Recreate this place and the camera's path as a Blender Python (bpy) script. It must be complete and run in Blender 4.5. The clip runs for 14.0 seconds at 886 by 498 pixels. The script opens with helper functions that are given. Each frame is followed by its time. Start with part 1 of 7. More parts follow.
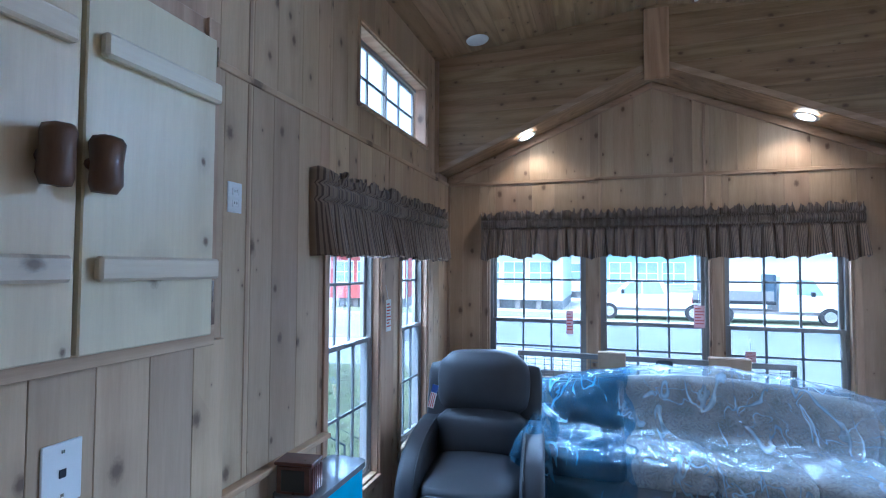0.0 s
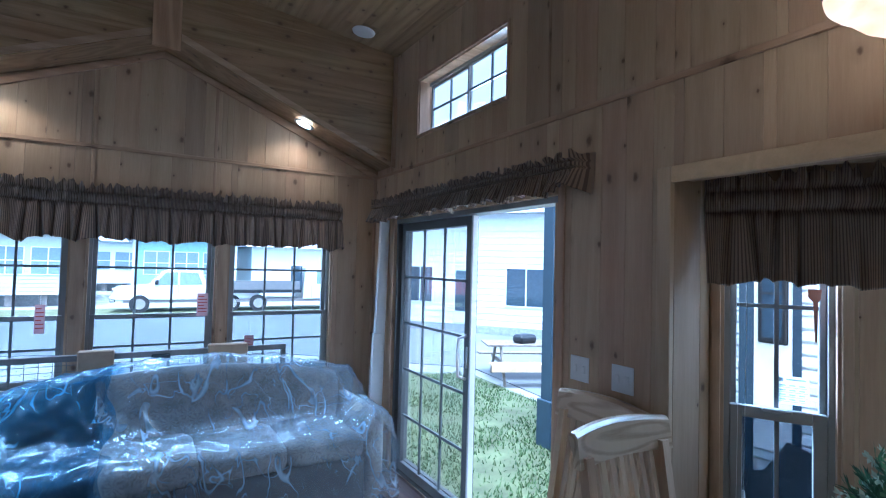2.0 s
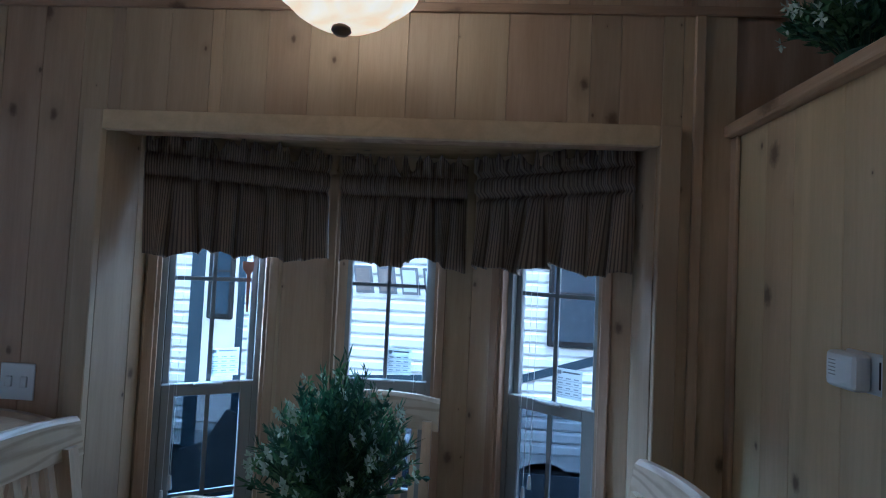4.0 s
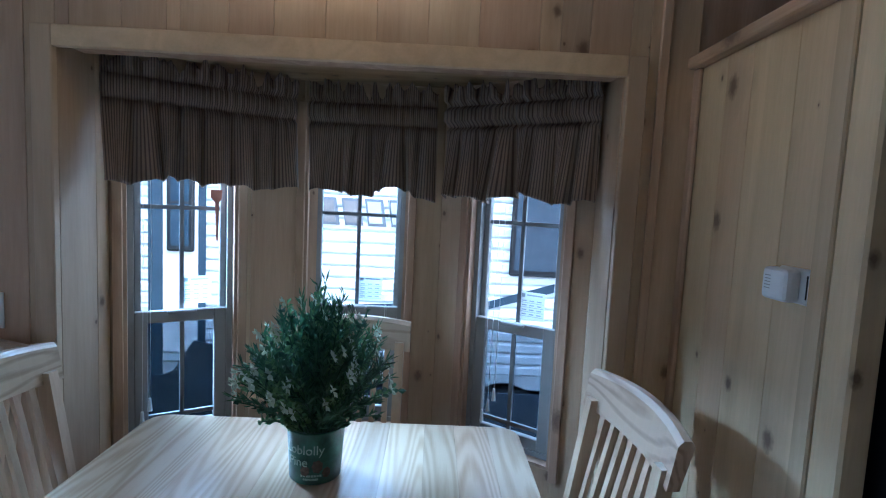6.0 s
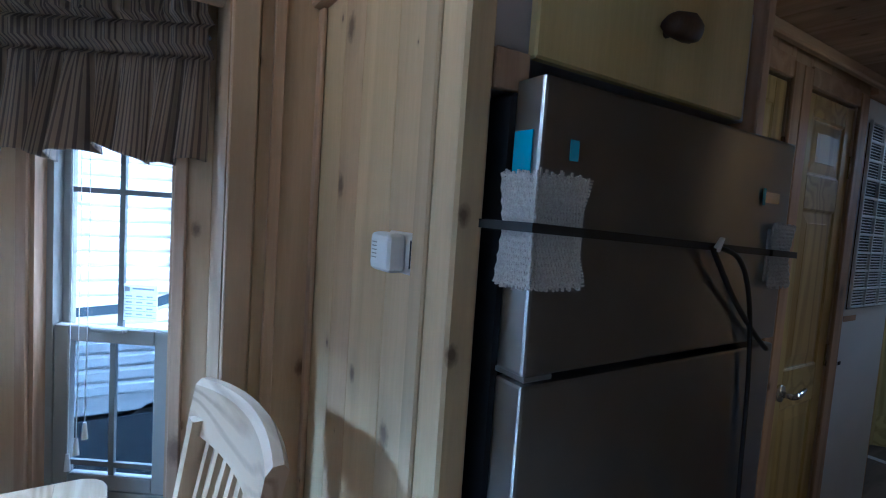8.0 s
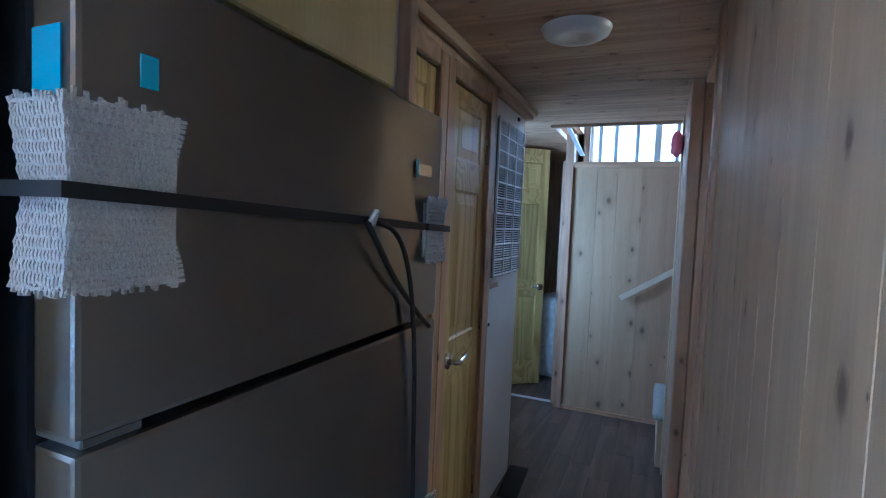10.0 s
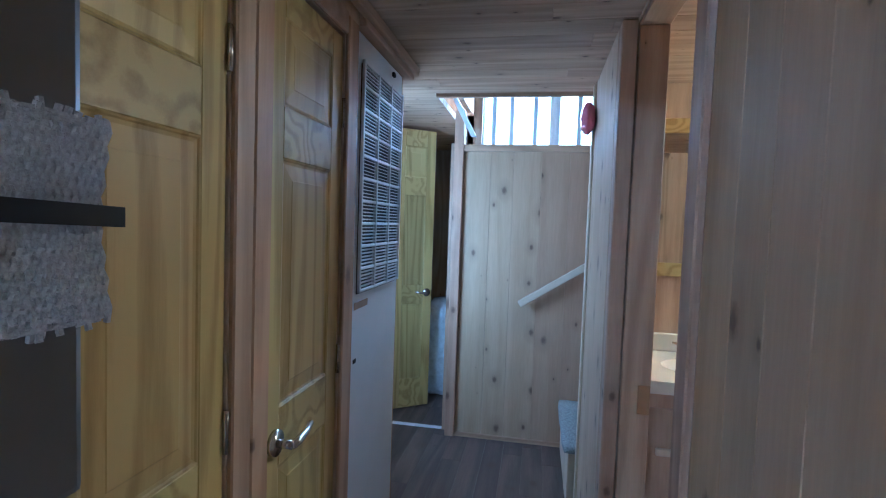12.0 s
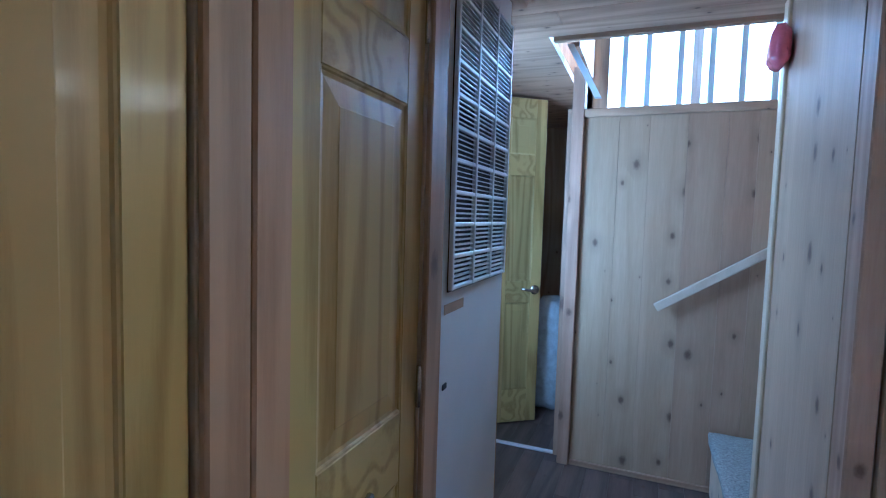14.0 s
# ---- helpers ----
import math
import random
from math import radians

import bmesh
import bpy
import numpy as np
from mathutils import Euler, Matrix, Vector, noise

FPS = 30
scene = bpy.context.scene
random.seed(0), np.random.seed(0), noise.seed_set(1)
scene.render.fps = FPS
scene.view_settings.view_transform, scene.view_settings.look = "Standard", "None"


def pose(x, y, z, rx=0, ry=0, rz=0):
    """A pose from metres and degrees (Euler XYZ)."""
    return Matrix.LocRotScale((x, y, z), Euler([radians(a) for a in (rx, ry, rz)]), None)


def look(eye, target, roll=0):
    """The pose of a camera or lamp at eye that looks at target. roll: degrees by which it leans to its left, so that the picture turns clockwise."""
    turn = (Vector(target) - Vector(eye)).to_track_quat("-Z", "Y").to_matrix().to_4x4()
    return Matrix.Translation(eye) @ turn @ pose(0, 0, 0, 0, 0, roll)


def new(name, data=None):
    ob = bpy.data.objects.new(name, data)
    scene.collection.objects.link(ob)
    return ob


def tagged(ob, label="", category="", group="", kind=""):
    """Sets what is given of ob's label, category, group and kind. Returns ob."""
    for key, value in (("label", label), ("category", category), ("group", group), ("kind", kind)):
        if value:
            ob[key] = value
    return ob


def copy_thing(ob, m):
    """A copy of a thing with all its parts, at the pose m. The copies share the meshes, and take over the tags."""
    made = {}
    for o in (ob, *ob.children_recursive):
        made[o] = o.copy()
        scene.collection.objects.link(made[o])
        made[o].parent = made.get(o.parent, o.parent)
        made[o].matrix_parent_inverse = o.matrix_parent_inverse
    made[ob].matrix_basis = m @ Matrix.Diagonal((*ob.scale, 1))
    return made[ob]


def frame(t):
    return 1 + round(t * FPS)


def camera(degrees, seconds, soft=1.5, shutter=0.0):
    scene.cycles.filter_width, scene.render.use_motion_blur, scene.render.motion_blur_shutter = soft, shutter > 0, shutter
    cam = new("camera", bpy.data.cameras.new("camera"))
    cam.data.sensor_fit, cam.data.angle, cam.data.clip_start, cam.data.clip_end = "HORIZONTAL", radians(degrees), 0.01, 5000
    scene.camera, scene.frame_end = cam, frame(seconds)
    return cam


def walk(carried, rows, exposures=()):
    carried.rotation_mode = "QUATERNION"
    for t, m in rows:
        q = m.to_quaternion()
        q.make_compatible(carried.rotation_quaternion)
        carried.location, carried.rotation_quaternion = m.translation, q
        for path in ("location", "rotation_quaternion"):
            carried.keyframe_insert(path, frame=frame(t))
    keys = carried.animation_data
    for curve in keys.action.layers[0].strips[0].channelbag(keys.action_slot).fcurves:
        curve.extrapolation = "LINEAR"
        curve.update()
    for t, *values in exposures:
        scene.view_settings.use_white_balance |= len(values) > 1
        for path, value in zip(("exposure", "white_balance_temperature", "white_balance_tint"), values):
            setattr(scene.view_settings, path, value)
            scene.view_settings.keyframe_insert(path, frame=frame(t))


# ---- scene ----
cam = camera(82.6, 14.0, 1.1)
PATH = [
    (0, (1.077, -0.558, 1.681), (0.466, 1.345, 1.754), 0.3),
    (0.5, (1.098, -0.530, 1.662), (0.568, 1.397, 1.734), -0.3),
    (1, (1.153, -0.510, 1.646), (1.028, 1.485, 1.715), 0.2),
    (1.5, (1.241, -0.493, 1.644), (1.696, 1.454, 1.709), 1.0),
    (2, (1.375, -0.462, 1.653), (2.391, 1.259, 1.719), 1.5),
    (2.5, (1.511, -0.474, 1.663), (3.015, 0.842, 1.739), 2.1),
    (3, (1.590, -0.437, 1.660), (3.436, 0.328, 1.754), 2.7),
    (3.5, (1.618, -0.425, 1.634), (3.594, -0.134, 1.732), 2.8),
    (4, (1.611, -0.422, 1.612), (3.606, -0.299, 1.686), 2.7),
    (6.3, (1.558, -0.371, 1.590), (3.547, -0.421, 1.381), 2.4),
    (6.5, (1.561, -0.358, 1.598), (3.548, -0.412, 1.376), 2.1),
    (7, (1.663, -0.481, 1.572), (3.647, -0.610, 1.360), 2.3),
    (7.5, (1.749, -0.626, 1.542), (3.614, -1.329, 1.373), 3.5),
    (8, (1.805, -0.727, 1.531), (3.472, -1.821, 1.386), 3.9),
    (8.5, (1.831, -0.771, 1.528), (3.270, -2.151, 1.372), 3.6),
    (9, (1.873, -0.775, 1.522), (3.112, -2.338, 1.381), 3.1),
    (11.3, (1.887, -1.445, 1.480), (2.272, -3.405, 1.380), 2.1),
    (11.5, (1.921, -1.520, 1.478), (2.299, -3.481, 1.375), 2.1),
    (12, (2.035, -1.716, 1.492), (2.403, -3.679, 1.388), 2.0),
    (12.5, (2.070, -1.814, 1.483), (2.437, -3.778, 1.377), 2.0),
    (13, (2.074, -1.992, 1.484), (2.497, -3.943, 1.367), 1.8),
    (13.5, (2.135, -2.134, 1.451), (2.643, -4.064, 1.326), 1.8),
    (14, (2.202, -2.234, 1.422), (2.948, -4.084, 1.287), 1.7),
]
walk(cam, [(t, look(eye, target, roll)) for t, eye, target, roll in PATH],
     [(0, 1.8, 4250, 5), (1, 1.75, 4200, 4), (2, 1.4, 4150, 4), (2.5, 1.2, 4100, 3), (3, 0.95, 4050, 0), (4, 0.98, 4000, 0), (6.3, 1.75, 4100, 2),
      (7, 1.8, 4050, 2), (8, 2.2, 4000, 0), (9, 2.65, 3900, 0), (11.3, 3.75, 3800, 0), (12.5, 3.65, 3720, 0), (14, 3.62, 3700, 2)])

# ---- world, sun, lamps ----
world = bpy.data.worlds.new("world")
scene.world = world
world.use_nodes = True
wn = world.node_tree.nodes
sky = wn.new("ShaderNodeTexSky")
sky.sky_type, sky.sun_disc = "NISHITA", False
sky.sun_elevation, sky.sun_rotation = radians(74), radians(198)
sky.air_density, sky.dust_density, sky.ozone_density = 1.4, 9.0, 1.0
haze = wn.new("ShaderNodeHueSaturation")
haze.inputs["Saturation"].default_value, haze.inputs["Value"].default_value = 0.45, 1.6
world.node_tree.links.new(sky.outputs[0], haze.inputs["Color"])
world.node_tree.links.new(haze.outputs[0], wn["Background"].inputs[0])
wn["Background"].inputs[1].default_value = 0.15


def lamp(name, kind, m, energy, color=(1, 1, 1), **values):
    data = bpy.data.lights.new(name, kind)
    data.energy, data.color = energy, color
    if "size" in values:
        data.shape, data.size, data.size_y = "RECTANGLE", values["size"], values["size_y"]
    if "radius" in values:
        data.shadow_soft_size = values["radius"]
    if "angle" in values:
        data.angle = radians(values["angle"])
    if "spot" in values:
        data.spot_size, data.spot_blend = radians(values["spot"]), 0.6
    if "spread" in values:
        data.spread = radians(values["spread"])
    ob = new(name, data)
    ob.matrix_world = m
    return ob


WARM = (1.0, 0.68, 0.40)
lamp("sun", "SUN", look((0, 0, 0), (0.10, 0.30, -1.1)), 1.4, (1.0, 0.96, 0.9), angle=20)
SKYC = (0.80, 0.91, 1.0)
# skylight coming down through each window from just outside and above it
lamp("sky_gable", "AREA", look((1.43, 4.35, 2.35), (1.43, 2.2, 0.9)), 36, SKYC, size=2.7, size_y=0.7, spread=110)
lamp("sky_left", "AREA", look((-0.95, 2.4, 2.3), (1.2, 2.2, 0.8)), 23, SKYC, size=1.4, size_y=0.7, spread=110)
lamp("sky_door", "AREA", look((3.95, 2.3, 2.45), (1.9, -1.1, 0.9)), 108, SKYC, size=1.8, size_y=0.8, spread=112)
lamp("sky_bay", "AREA", look((4.45, -0.12, 2.35), (2.2, -0.8, 1.0)), 15, SKYC, size=1.2, size_y=0.7, spread=110)
lamp("sky_high_left", "AREA", look((-0.75, 2.55, 3.6), (1.6, 2.4, 2.0)), 1.3, SKYC, size=1.0, size_y=0.6)
lamp("sky_high_right", "AREA", look((3.65, 2.4, 3.6), (1.4, 2.3, 2.0)), 1.3, SKYC, size=1.0, size_y=0.6)
lamp("sky_stair", "AREA", look((2.05, -6.35, 3.1), (2.1, -4.0, 1.6)), 9, SKYC, size=1.0, size_y=0.6)
lamp("sky_back", "AREA", look((3.13, -4.45, 1.45), (2.62, -5.4, 1.45)), 1.0, SKYC, size=0.4, size_y=1.0)

# ---- materials ----
def material(name):
    m = bpy.data.materials.new(name)
    m.use_nodes = True
    return m, m.node_tree.nodes, m.node_tree.links, m.node_tree.nodes["Principled BSDF"]


def coords(n, l, scale, rand=True):
    """Metres of the object itself, scaled per axis and shifted by the object's own random number."""
    tc, mp = n.new("ShaderNodeTexCoord"), n.new("ShaderNodeMapping")
    mp.inputs["Scale"].default_value = scale
    l.new(tc.outputs["Object"], mp.inputs["Vector"])
    if rand:
        oi, mul = n.new("ShaderNodeObjectInfo"), n.new("ShaderNodeVectorMath")
        mul.operation = "SCALE"
        mul.inputs[0].default_value = (37.0, 53.0, 71.0)
        l.new(oi.outputs["Random"], mul.inputs["Scale"])
        l.new(mul.outputs[0], mp.inputs["Location"])
    return mp.outputs[0]


def noise_tex(n, l, vec, scale, detail=4.0, rough=0.6, distort=0.0):
    t = n.new("ShaderNodeTexNoise")
    t.inputs["Scale"].default_value, t.inputs["Detail"].default_value = scale, detail
    t.inputs["Roughness"].default_value, t.inputs["Distortion"].default_value = rough, distort
    l.new(vec, t.inputs["Vector"])
    return t.outputs["Fac"]


def ramp(n, l, fac, stops):
    r = n.new("ShaderNodeValToRGB")
    e = r.color_ramp.elements
    while len(e) < len(stops):
        e.new(0.5)
    for k, (p, c) in zip(e, stops):
        k.position, k.color = p, (*c, 1) if len(c) == 3 else c
    l.new(fac, r.inputs[0])
    return r.outputs[0]


def mixc(n, l, fac, a, b, mode="MIX"):
    m = n.new("ShaderNodeMix")
    m.data_type, m.blend_type = "RGBA", mode
    for sock, v in ((m.inputs[0], fac), (m.inputs[6], a), (m.inputs[7], b)):
        if isinstance(v, (int, float)):
            sock.default_value = v
        elif isinstance(v, tuple):
            sock.default_value = (*v, 1)
        else:
            l.new(v, sock)
    return m.outputs[2]


def mathn(n, l, op, a, b=0.0):
    m = n.new("ShaderNodeMath")
    m.operation = op
    for i, v in enumerate((a, b)):
        if isinstance(v, (int, float)):
            m.inputs[i].default_value = v
        else:
            l.new(v, m.inputs[i])
    return m.outputs[0]


def bump(n, l, bsdf, height, strength=0.3, dist=0.002):
    b = n.new("ShaderNodeBump")
    b.inputs["Strength"].default_value, b.inputs["Distance"].default_value = strength, dist
    l.new(height, b.inputs["Height"])
    l.new(b.outputs[0], bsdf.inputs["Normal"])


def wood(name, dark, light, knot=(0.115, 0.066, 0.040), axis=2, knots=1.0, ring_weight=0.35, rough=0.55, island=False, rings=9.0, coat=0.0, knot_size=1.0):
    """Sawn softwood: long grain along one axis, growth rings, dark knots, one tone for each board."""
    m, n, l, b = material(name)
    along = [1.0, 1.0, 1.0]
    along[axis] = 0.07
    v = coords(n, l, tuple(along))
    if island:
        geo, add, sc = n.new("ShaderNodeNewGeometry"), n.new("ShaderNodeVectorMath"), n.new("ShaderNodeVectorMath")
        sc.operation = "SCALE"
        sc.inputs[0].default_value = (31.0, 47.0, 59.0)
        l.new(geo.outputs["Random Per Island"], sc.inputs["Scale"])
        l.new(v, add.inputs[0]), l.new(sc.outputs[0], add.inputs[1])
        v, tone = add.outputs[0], geo.outputs["Random Per Island"]
    else:
        tone = n.new("ShaderNodeObjectInfo").outputs["Random"]
    big = noise_tex(n, l, v, 4.0, 2.0, 0.5)
    ring = mathn(n, l, "SINE", mathn(n, l, "MULTIPLY", big, rings * 6.283))
    ring = mathn(n, l, "MULTIPLY_ADD", ring, 0.5)
    fibre = noise_tex(n, l, v, 90.0, 5.0, 0.7)
    fac = mathn(n, l, "ADD", mathn(n, l, "MULTIPLY", ring, ring_weight), mathn(n, l, "MULTIPLY", fibre, 0.7))
    base = ramp(n, l, fac, [(0.15, dark), (0.75, light)])
    tint = ramp(n, l, tone, [(0.0, (0.80, 0.77, 0.76)), (0.25, (1.0, 1.0, 0.94)), (0.5, (0.93, 0.85, 0.83)), (0.75, (1.10, 1.08, 1.0)), (1.0, (0.95, 0.92, 0.90))])
    base = mixc(n, l, 1.0, base, tint, "MULTIPLY")
    if knots > 0:
        kv = coords(n, l, (1, 1, 1))
        if island:
            add2 = n.new("ShaderNodeVectorMath")
            l.new(kv, add2.inputs[0]), l.new(sc.outputs[0], add2.inputs[1])
            kv = add2.outputs[0]
        sep, com = n.new("ShaderNodeSeparateXYZ"), n.new("ShaderNodeCombineXYZ")
        l.new(kv, sep.inputs[0])
        cross = [i for i in range(3) if i != axis]
        l.new(mathn(n, l, "MULTIPLY", mathn(n, l, "ADD", sep.outputs[cross[0]], sep.outputs[cross[1]]), 6.5), com.inputs[0])
        l.new(mathn(n, l, "MULTIPLY", sep.outputs[axis], 4.3), com.inputs[1])
        vo = n.new("ShaderNodeTexVoronoi")
        vo.voronoi_dimensions = "2D"
        vo.inputs["Scale"].default_value = knots
        l.new(com.outputs[0], vo.inputs["Vector"])
        csep = n.new("ShaderNodeSeparateColor")
        l.new(vo.outputs["Color"], csep.inputs[0])
        size = mathn(n, l, "ADD", mathn(n, l, "MULTIPLY", mathn(n, l, "POWER", csep.outputs[0], 1.5), 0.88), 0.08)
        wob = mathn(n, l, "ADD", mathn(n, l, "DIVIDE", vo.outputs["Distance"], size), mathn(n, l, "MULTIPLY", noise_tex(n, l, com.outputs[0], 14.0), 0.11))
        core = ramp(n, l, wob, [(0.10 * knot_size, (1, 1, 1)), (0.19 * knot_size, (0, 0, 0))])
        halo = ramp(n, l, wob, [(0.14 * knot_size, (1, 1, 1)), (0.46 * knot_size, (0, 0, 0))])
        base = mixc(n, l, mathn(n, l, "MULTIPLY", halo, 0.38), base, tuple(0.5 * (c + d) for c, d in zip(knot, dark)))
        base = mixc(n, l, mathn(n, l, "MULTIPLY", core, 0.85), base, knot)
    l.new(base, b.inputs["Base Color"])
    b.inputs["Roughness"].default_value = rough
    b.inputs["Coat Weight"].default_value, b.inputs["Coat Roughness"].default_value = coat, 0.12
    bump(n, l, b, fac, 0.15, 0.0015)
    return m


def plain(name, color, rough=0.5, metal=0.0, vary=0.12, scale=8.0, bumps=0.0, bump_scale=200.0, coat=0.0, spec=0.5):
    m, n, l, b = material(name)
    v = coords(n, l, (1, 1, 1))
    c = noise_tex(n, l, v, scale, 5.0)
    base = ramp(n, l, c, [(0.3, tuple(x * (1 - vary) for x in color)), (0.7, tuple(min(1, x * (1 + vary)) for x in color))])
    l.new(base, b.inputs["Base Color"])
    fine = noise_tex(n, l, v, bump_scale, 3.0)
    r = mathn(n, l, "MULTIPLY_ADD", c, 0.15)
    n[r.node.name].inputs[2].default_value = max(0.02, rough - 0.075)
    l.new(r, b.inputs["Roughness"])
    b.inputs["Metallic"].default_value, b.inputs["Coat Weight"].default_value = metal, coat
    b.inputs["Specular IOR Level"].default_value = spec
    if bumps:
        bump(n, l, b, fine, bumps, 0.002)
    return m


def glow(name, color, strength):
    m, n, l, b = material(name)
    b.inputs["Base Color"].default_value = (*color, 1)
    b.inputs["Emission Color"].default_value, b.inputs["Emission Strength"].default_value = (*color, 1), strength
    return m


def glass(name, tint=(1.0, 1.0, 1.0), gloss=0.22):
    m, n, l, b = material(name)
    n.remove(b)
    tr, gl, fr, mx = n.new("ShaderNodeBsdfTransparent"), n.new("ShaderNodeBsdfGlossy"), n.new("ShaderNodeFresnel"), n.new("ShaderNodeMixShader")
    tr.inputs[0].default_value = (*tint, 1)
    gl.inputs["Roughness"].default_value = 0.01
    fr.inputs[0].default_value = 1.35
    l.new(mathn(n, l, "MULTIPLY", fr.outputs[0], gloss), mx.inputs[0])
    l.new(tr.outputs[0], mx.inputs[1]), l.new(gl.outputs[0], mx.inputs[2])
    l.new(mx.outputs[0], n["Material Output"].inputs[0])
    return m


def film(name, tint, cloud, gloss, milk=(0.62, 0.74, 0.86)):
    """Thin crumpled packing film: see-through, with milky patches, white glints painted along its creases and a wet
    gloss.
    """
    m, n, l, b = material(name)
    v = coords(n, l, (1, 1, 1), False)
    fold = noise_tex(n, l, v, 4.0, 2.5, 0.5, 0.9)
    streak = noise_tex(n, l, coords(n, l, (2.2, 0.8, 1.0), False), 3.2, 1.0, 0.4, 0.8)
    patch = ramp(n, l, noise_tex(n, l, v, 3.1, 2.0), [(0.42, (0, 0, 0)), (0.62, (1, 1, 1))])
    lines = []
    for src, w in ((fold, 0.010), (streak, 0.035)):
        lines.append(ramp(n, l, mathn(n, l, "ABSOLUTE", mathn(n, l, "SUBTRACT", src, 0.5)), [(0.0, (1, 1, 1)), (w, (0, 0, 0))]))
    crease_glint = mathn(n, l, "MULTIPLY", mathn(n, l, "MAXIMUM", lines[0], lines[1]), patch)
    tr, gl, mx, mg, fr = n.new("ShaderNodeBsdfTransparent"), n.new("ShaderNodeBsdfGlossy"), n.new("ShaderNodeMixShader"), n.new("ShaderNodeMixShader"), n.new("ShaderNodeFresnel")
    tr.inputs[0].default_value = (*tint, 1)
    b.inputs["Base Color"].default_value = (*milk, 1)
    b.inputs["Roughness"].default_value, b.inputs["Specular IOR Level"].default_value = 0.25, 0.5
    gl.inputs["Roughness"].default_value = 0.17
    fr.inputs[0].default_value = 1.5
    bn = n.new("ShaderNodeBump")
    bn.inputs["Strength"].default_value, bn.inputs["Distance"].default_value = 0.4, 0.03
    l.new(fold, bn.inputs["Height"])
    for s in (gl, fr, b):
        l.new(bn.outputs[0], s.inputs["Normal"])
    # glints on the creases and part of the sheen are mixed in as milk colour
    fac = mathn(n, l, "MULTIPLY_ADD", mathn(n, l, "ADD", mathn(n, l, "MULTIPLY", crease_glint, 0.32), mathn(n, l, "MULTIPLY", patch, 0.10)), 1.0)
    fac.node.inputs[2].default_value = cloud
    l.new(fac, mx.inputs[0])
    l.new(tr.outputs[0], mx.inputs[1]), l.new(b.outputs[0], mx.inputs[2])
    l.new(mathn(n, l, "MULTIPLY", fr.outputs[0], gloss), mg.inputs[0])
    l.new(mx.outputs[0], mg.inputs[1]), l.new(gl.outputs[0], mg.inputs[2])
    l.new(mg.outputs[0], n["Material Output"].inputs[0])
    return m


def thin_sheet(n, l, b, base, share):
    """Lets a share of the light behind a thin sheet glow through it."""
    tr, mx = n.new("ShaderNodeBsdfTranslucent"), n.new("ShaderNodeMixShader")
    l.new(base, tr.inputs[0])
    mx.inputs[0].default_value = share
    l.new(b.outputs[0], mx.inputs[1]), l.new(tr.outputs[0], mx.inputs[2])
    l.new(mx.outputs[0], n["Material Output"].inputs[0])


def thin_paper(name, color, share=0.5):
    m = plain(name, color, 0.8, vary=0.05)
    n, l = m.node_tree.nodes, m.node_tree.links
    b = n["Principled BSDF"]
    thin_sheet(n, l, b, b.inputs["Base Color"].links[0].from_socket, share)
    return m


def fabric_stripe(name, dark, light, period):
    m, n, l, b = material(name)
    uv, sep = n.new("ShaderNodeTexCoord"), n.new("ShaderNodeSeparateXYZ")
    l.new(uv.outputs["UV"], sep.inputs[0])
    s = mathn(n, l, "SINE", mathn(n, l, "MULTIPLY", sep.outputs[0], 6.283 / period))
    s = ramp(n, l, mathn(n, l, "MULTIPLY_ADD", s, 0.5), [(0.25, (0, 0, 0)), (0.45, (1, 1, 1))])
    s.node.inputs[0].links[0].from_node.inputs[2].default_value = 0.5
    weave = noise_tex(n, l, uv.outputs["UV"], 900.0, 2.0)
    base = mixc(n, l, s, dark, light)
    base = mixc(n, l, 0.35, base, ramp(n, l, weave, [(0.3, (0.4, 0.4, 0.4)), (0.7, (1, 1, 1))]), "MULTIPLY")
    l.new(base, b.inputs["Base Color"])
    b.inputs["Roughness"].default_value, b.inputs["Sheen Weight"].default_value = 0.9, 0.2
    bump(n, l, b, weave, 0.3, 0.001)
    thin_sheet(n, l, b, base, 0.12)
    return m


def steel(name, axis=2):
    m, n, l, b = material(name)
    s = [260.0, 260.0, 260.0]
    s[axis] = 1.0
    v = coords(n, l, tuple(s))
    br = noise_tex(n, l, v, 1.0, 3.0)
    smear = noise_tex(n, l, coords(n, l, (1, 1, 1)), 4.0, 3.0)
    l.new(ramp(n, l, smear, [(0.3, (0.27, 0.275, 0.285)), (0.7, (0.33, 0.33, 0.335))]), b.inputs["Base Color"])
    b.inputs["Metallic"].default_value = 1.0
    r = mathn(n, l, "MULTIPLY_ADD", br, 0.05)
    r.node.inputs[2].default_value = 0.27
    l.new(r, b.inputs["Roughness"])
    b.inputs["Anisotropic"].default_value, b.inputs["Anisotropic Rotation"].default_value = 0.9, 0.25
    tg = n.new("ShaderNodeTangent")
    tg.direction_type, tg.axis = "RADIAL", "Z"
    l.new(tg.outputs[0], b.inputs["Tangent"])
    return m


def leafy(name, a, bcol):
    m, n, l, b = material(name)
    g = n.new("ShaderNodeNewGeometry")
    tone = ramp(n, l, g.outputs["Random Per Island"], [(0.0, a), (1.0, bcol)])
    l.new(tone, b.inputs["Base Color"])
    thin_sheet(n, l, b, tone, 0.3)
    b.inputs["Roughness"].default_value = 0.55
    return m


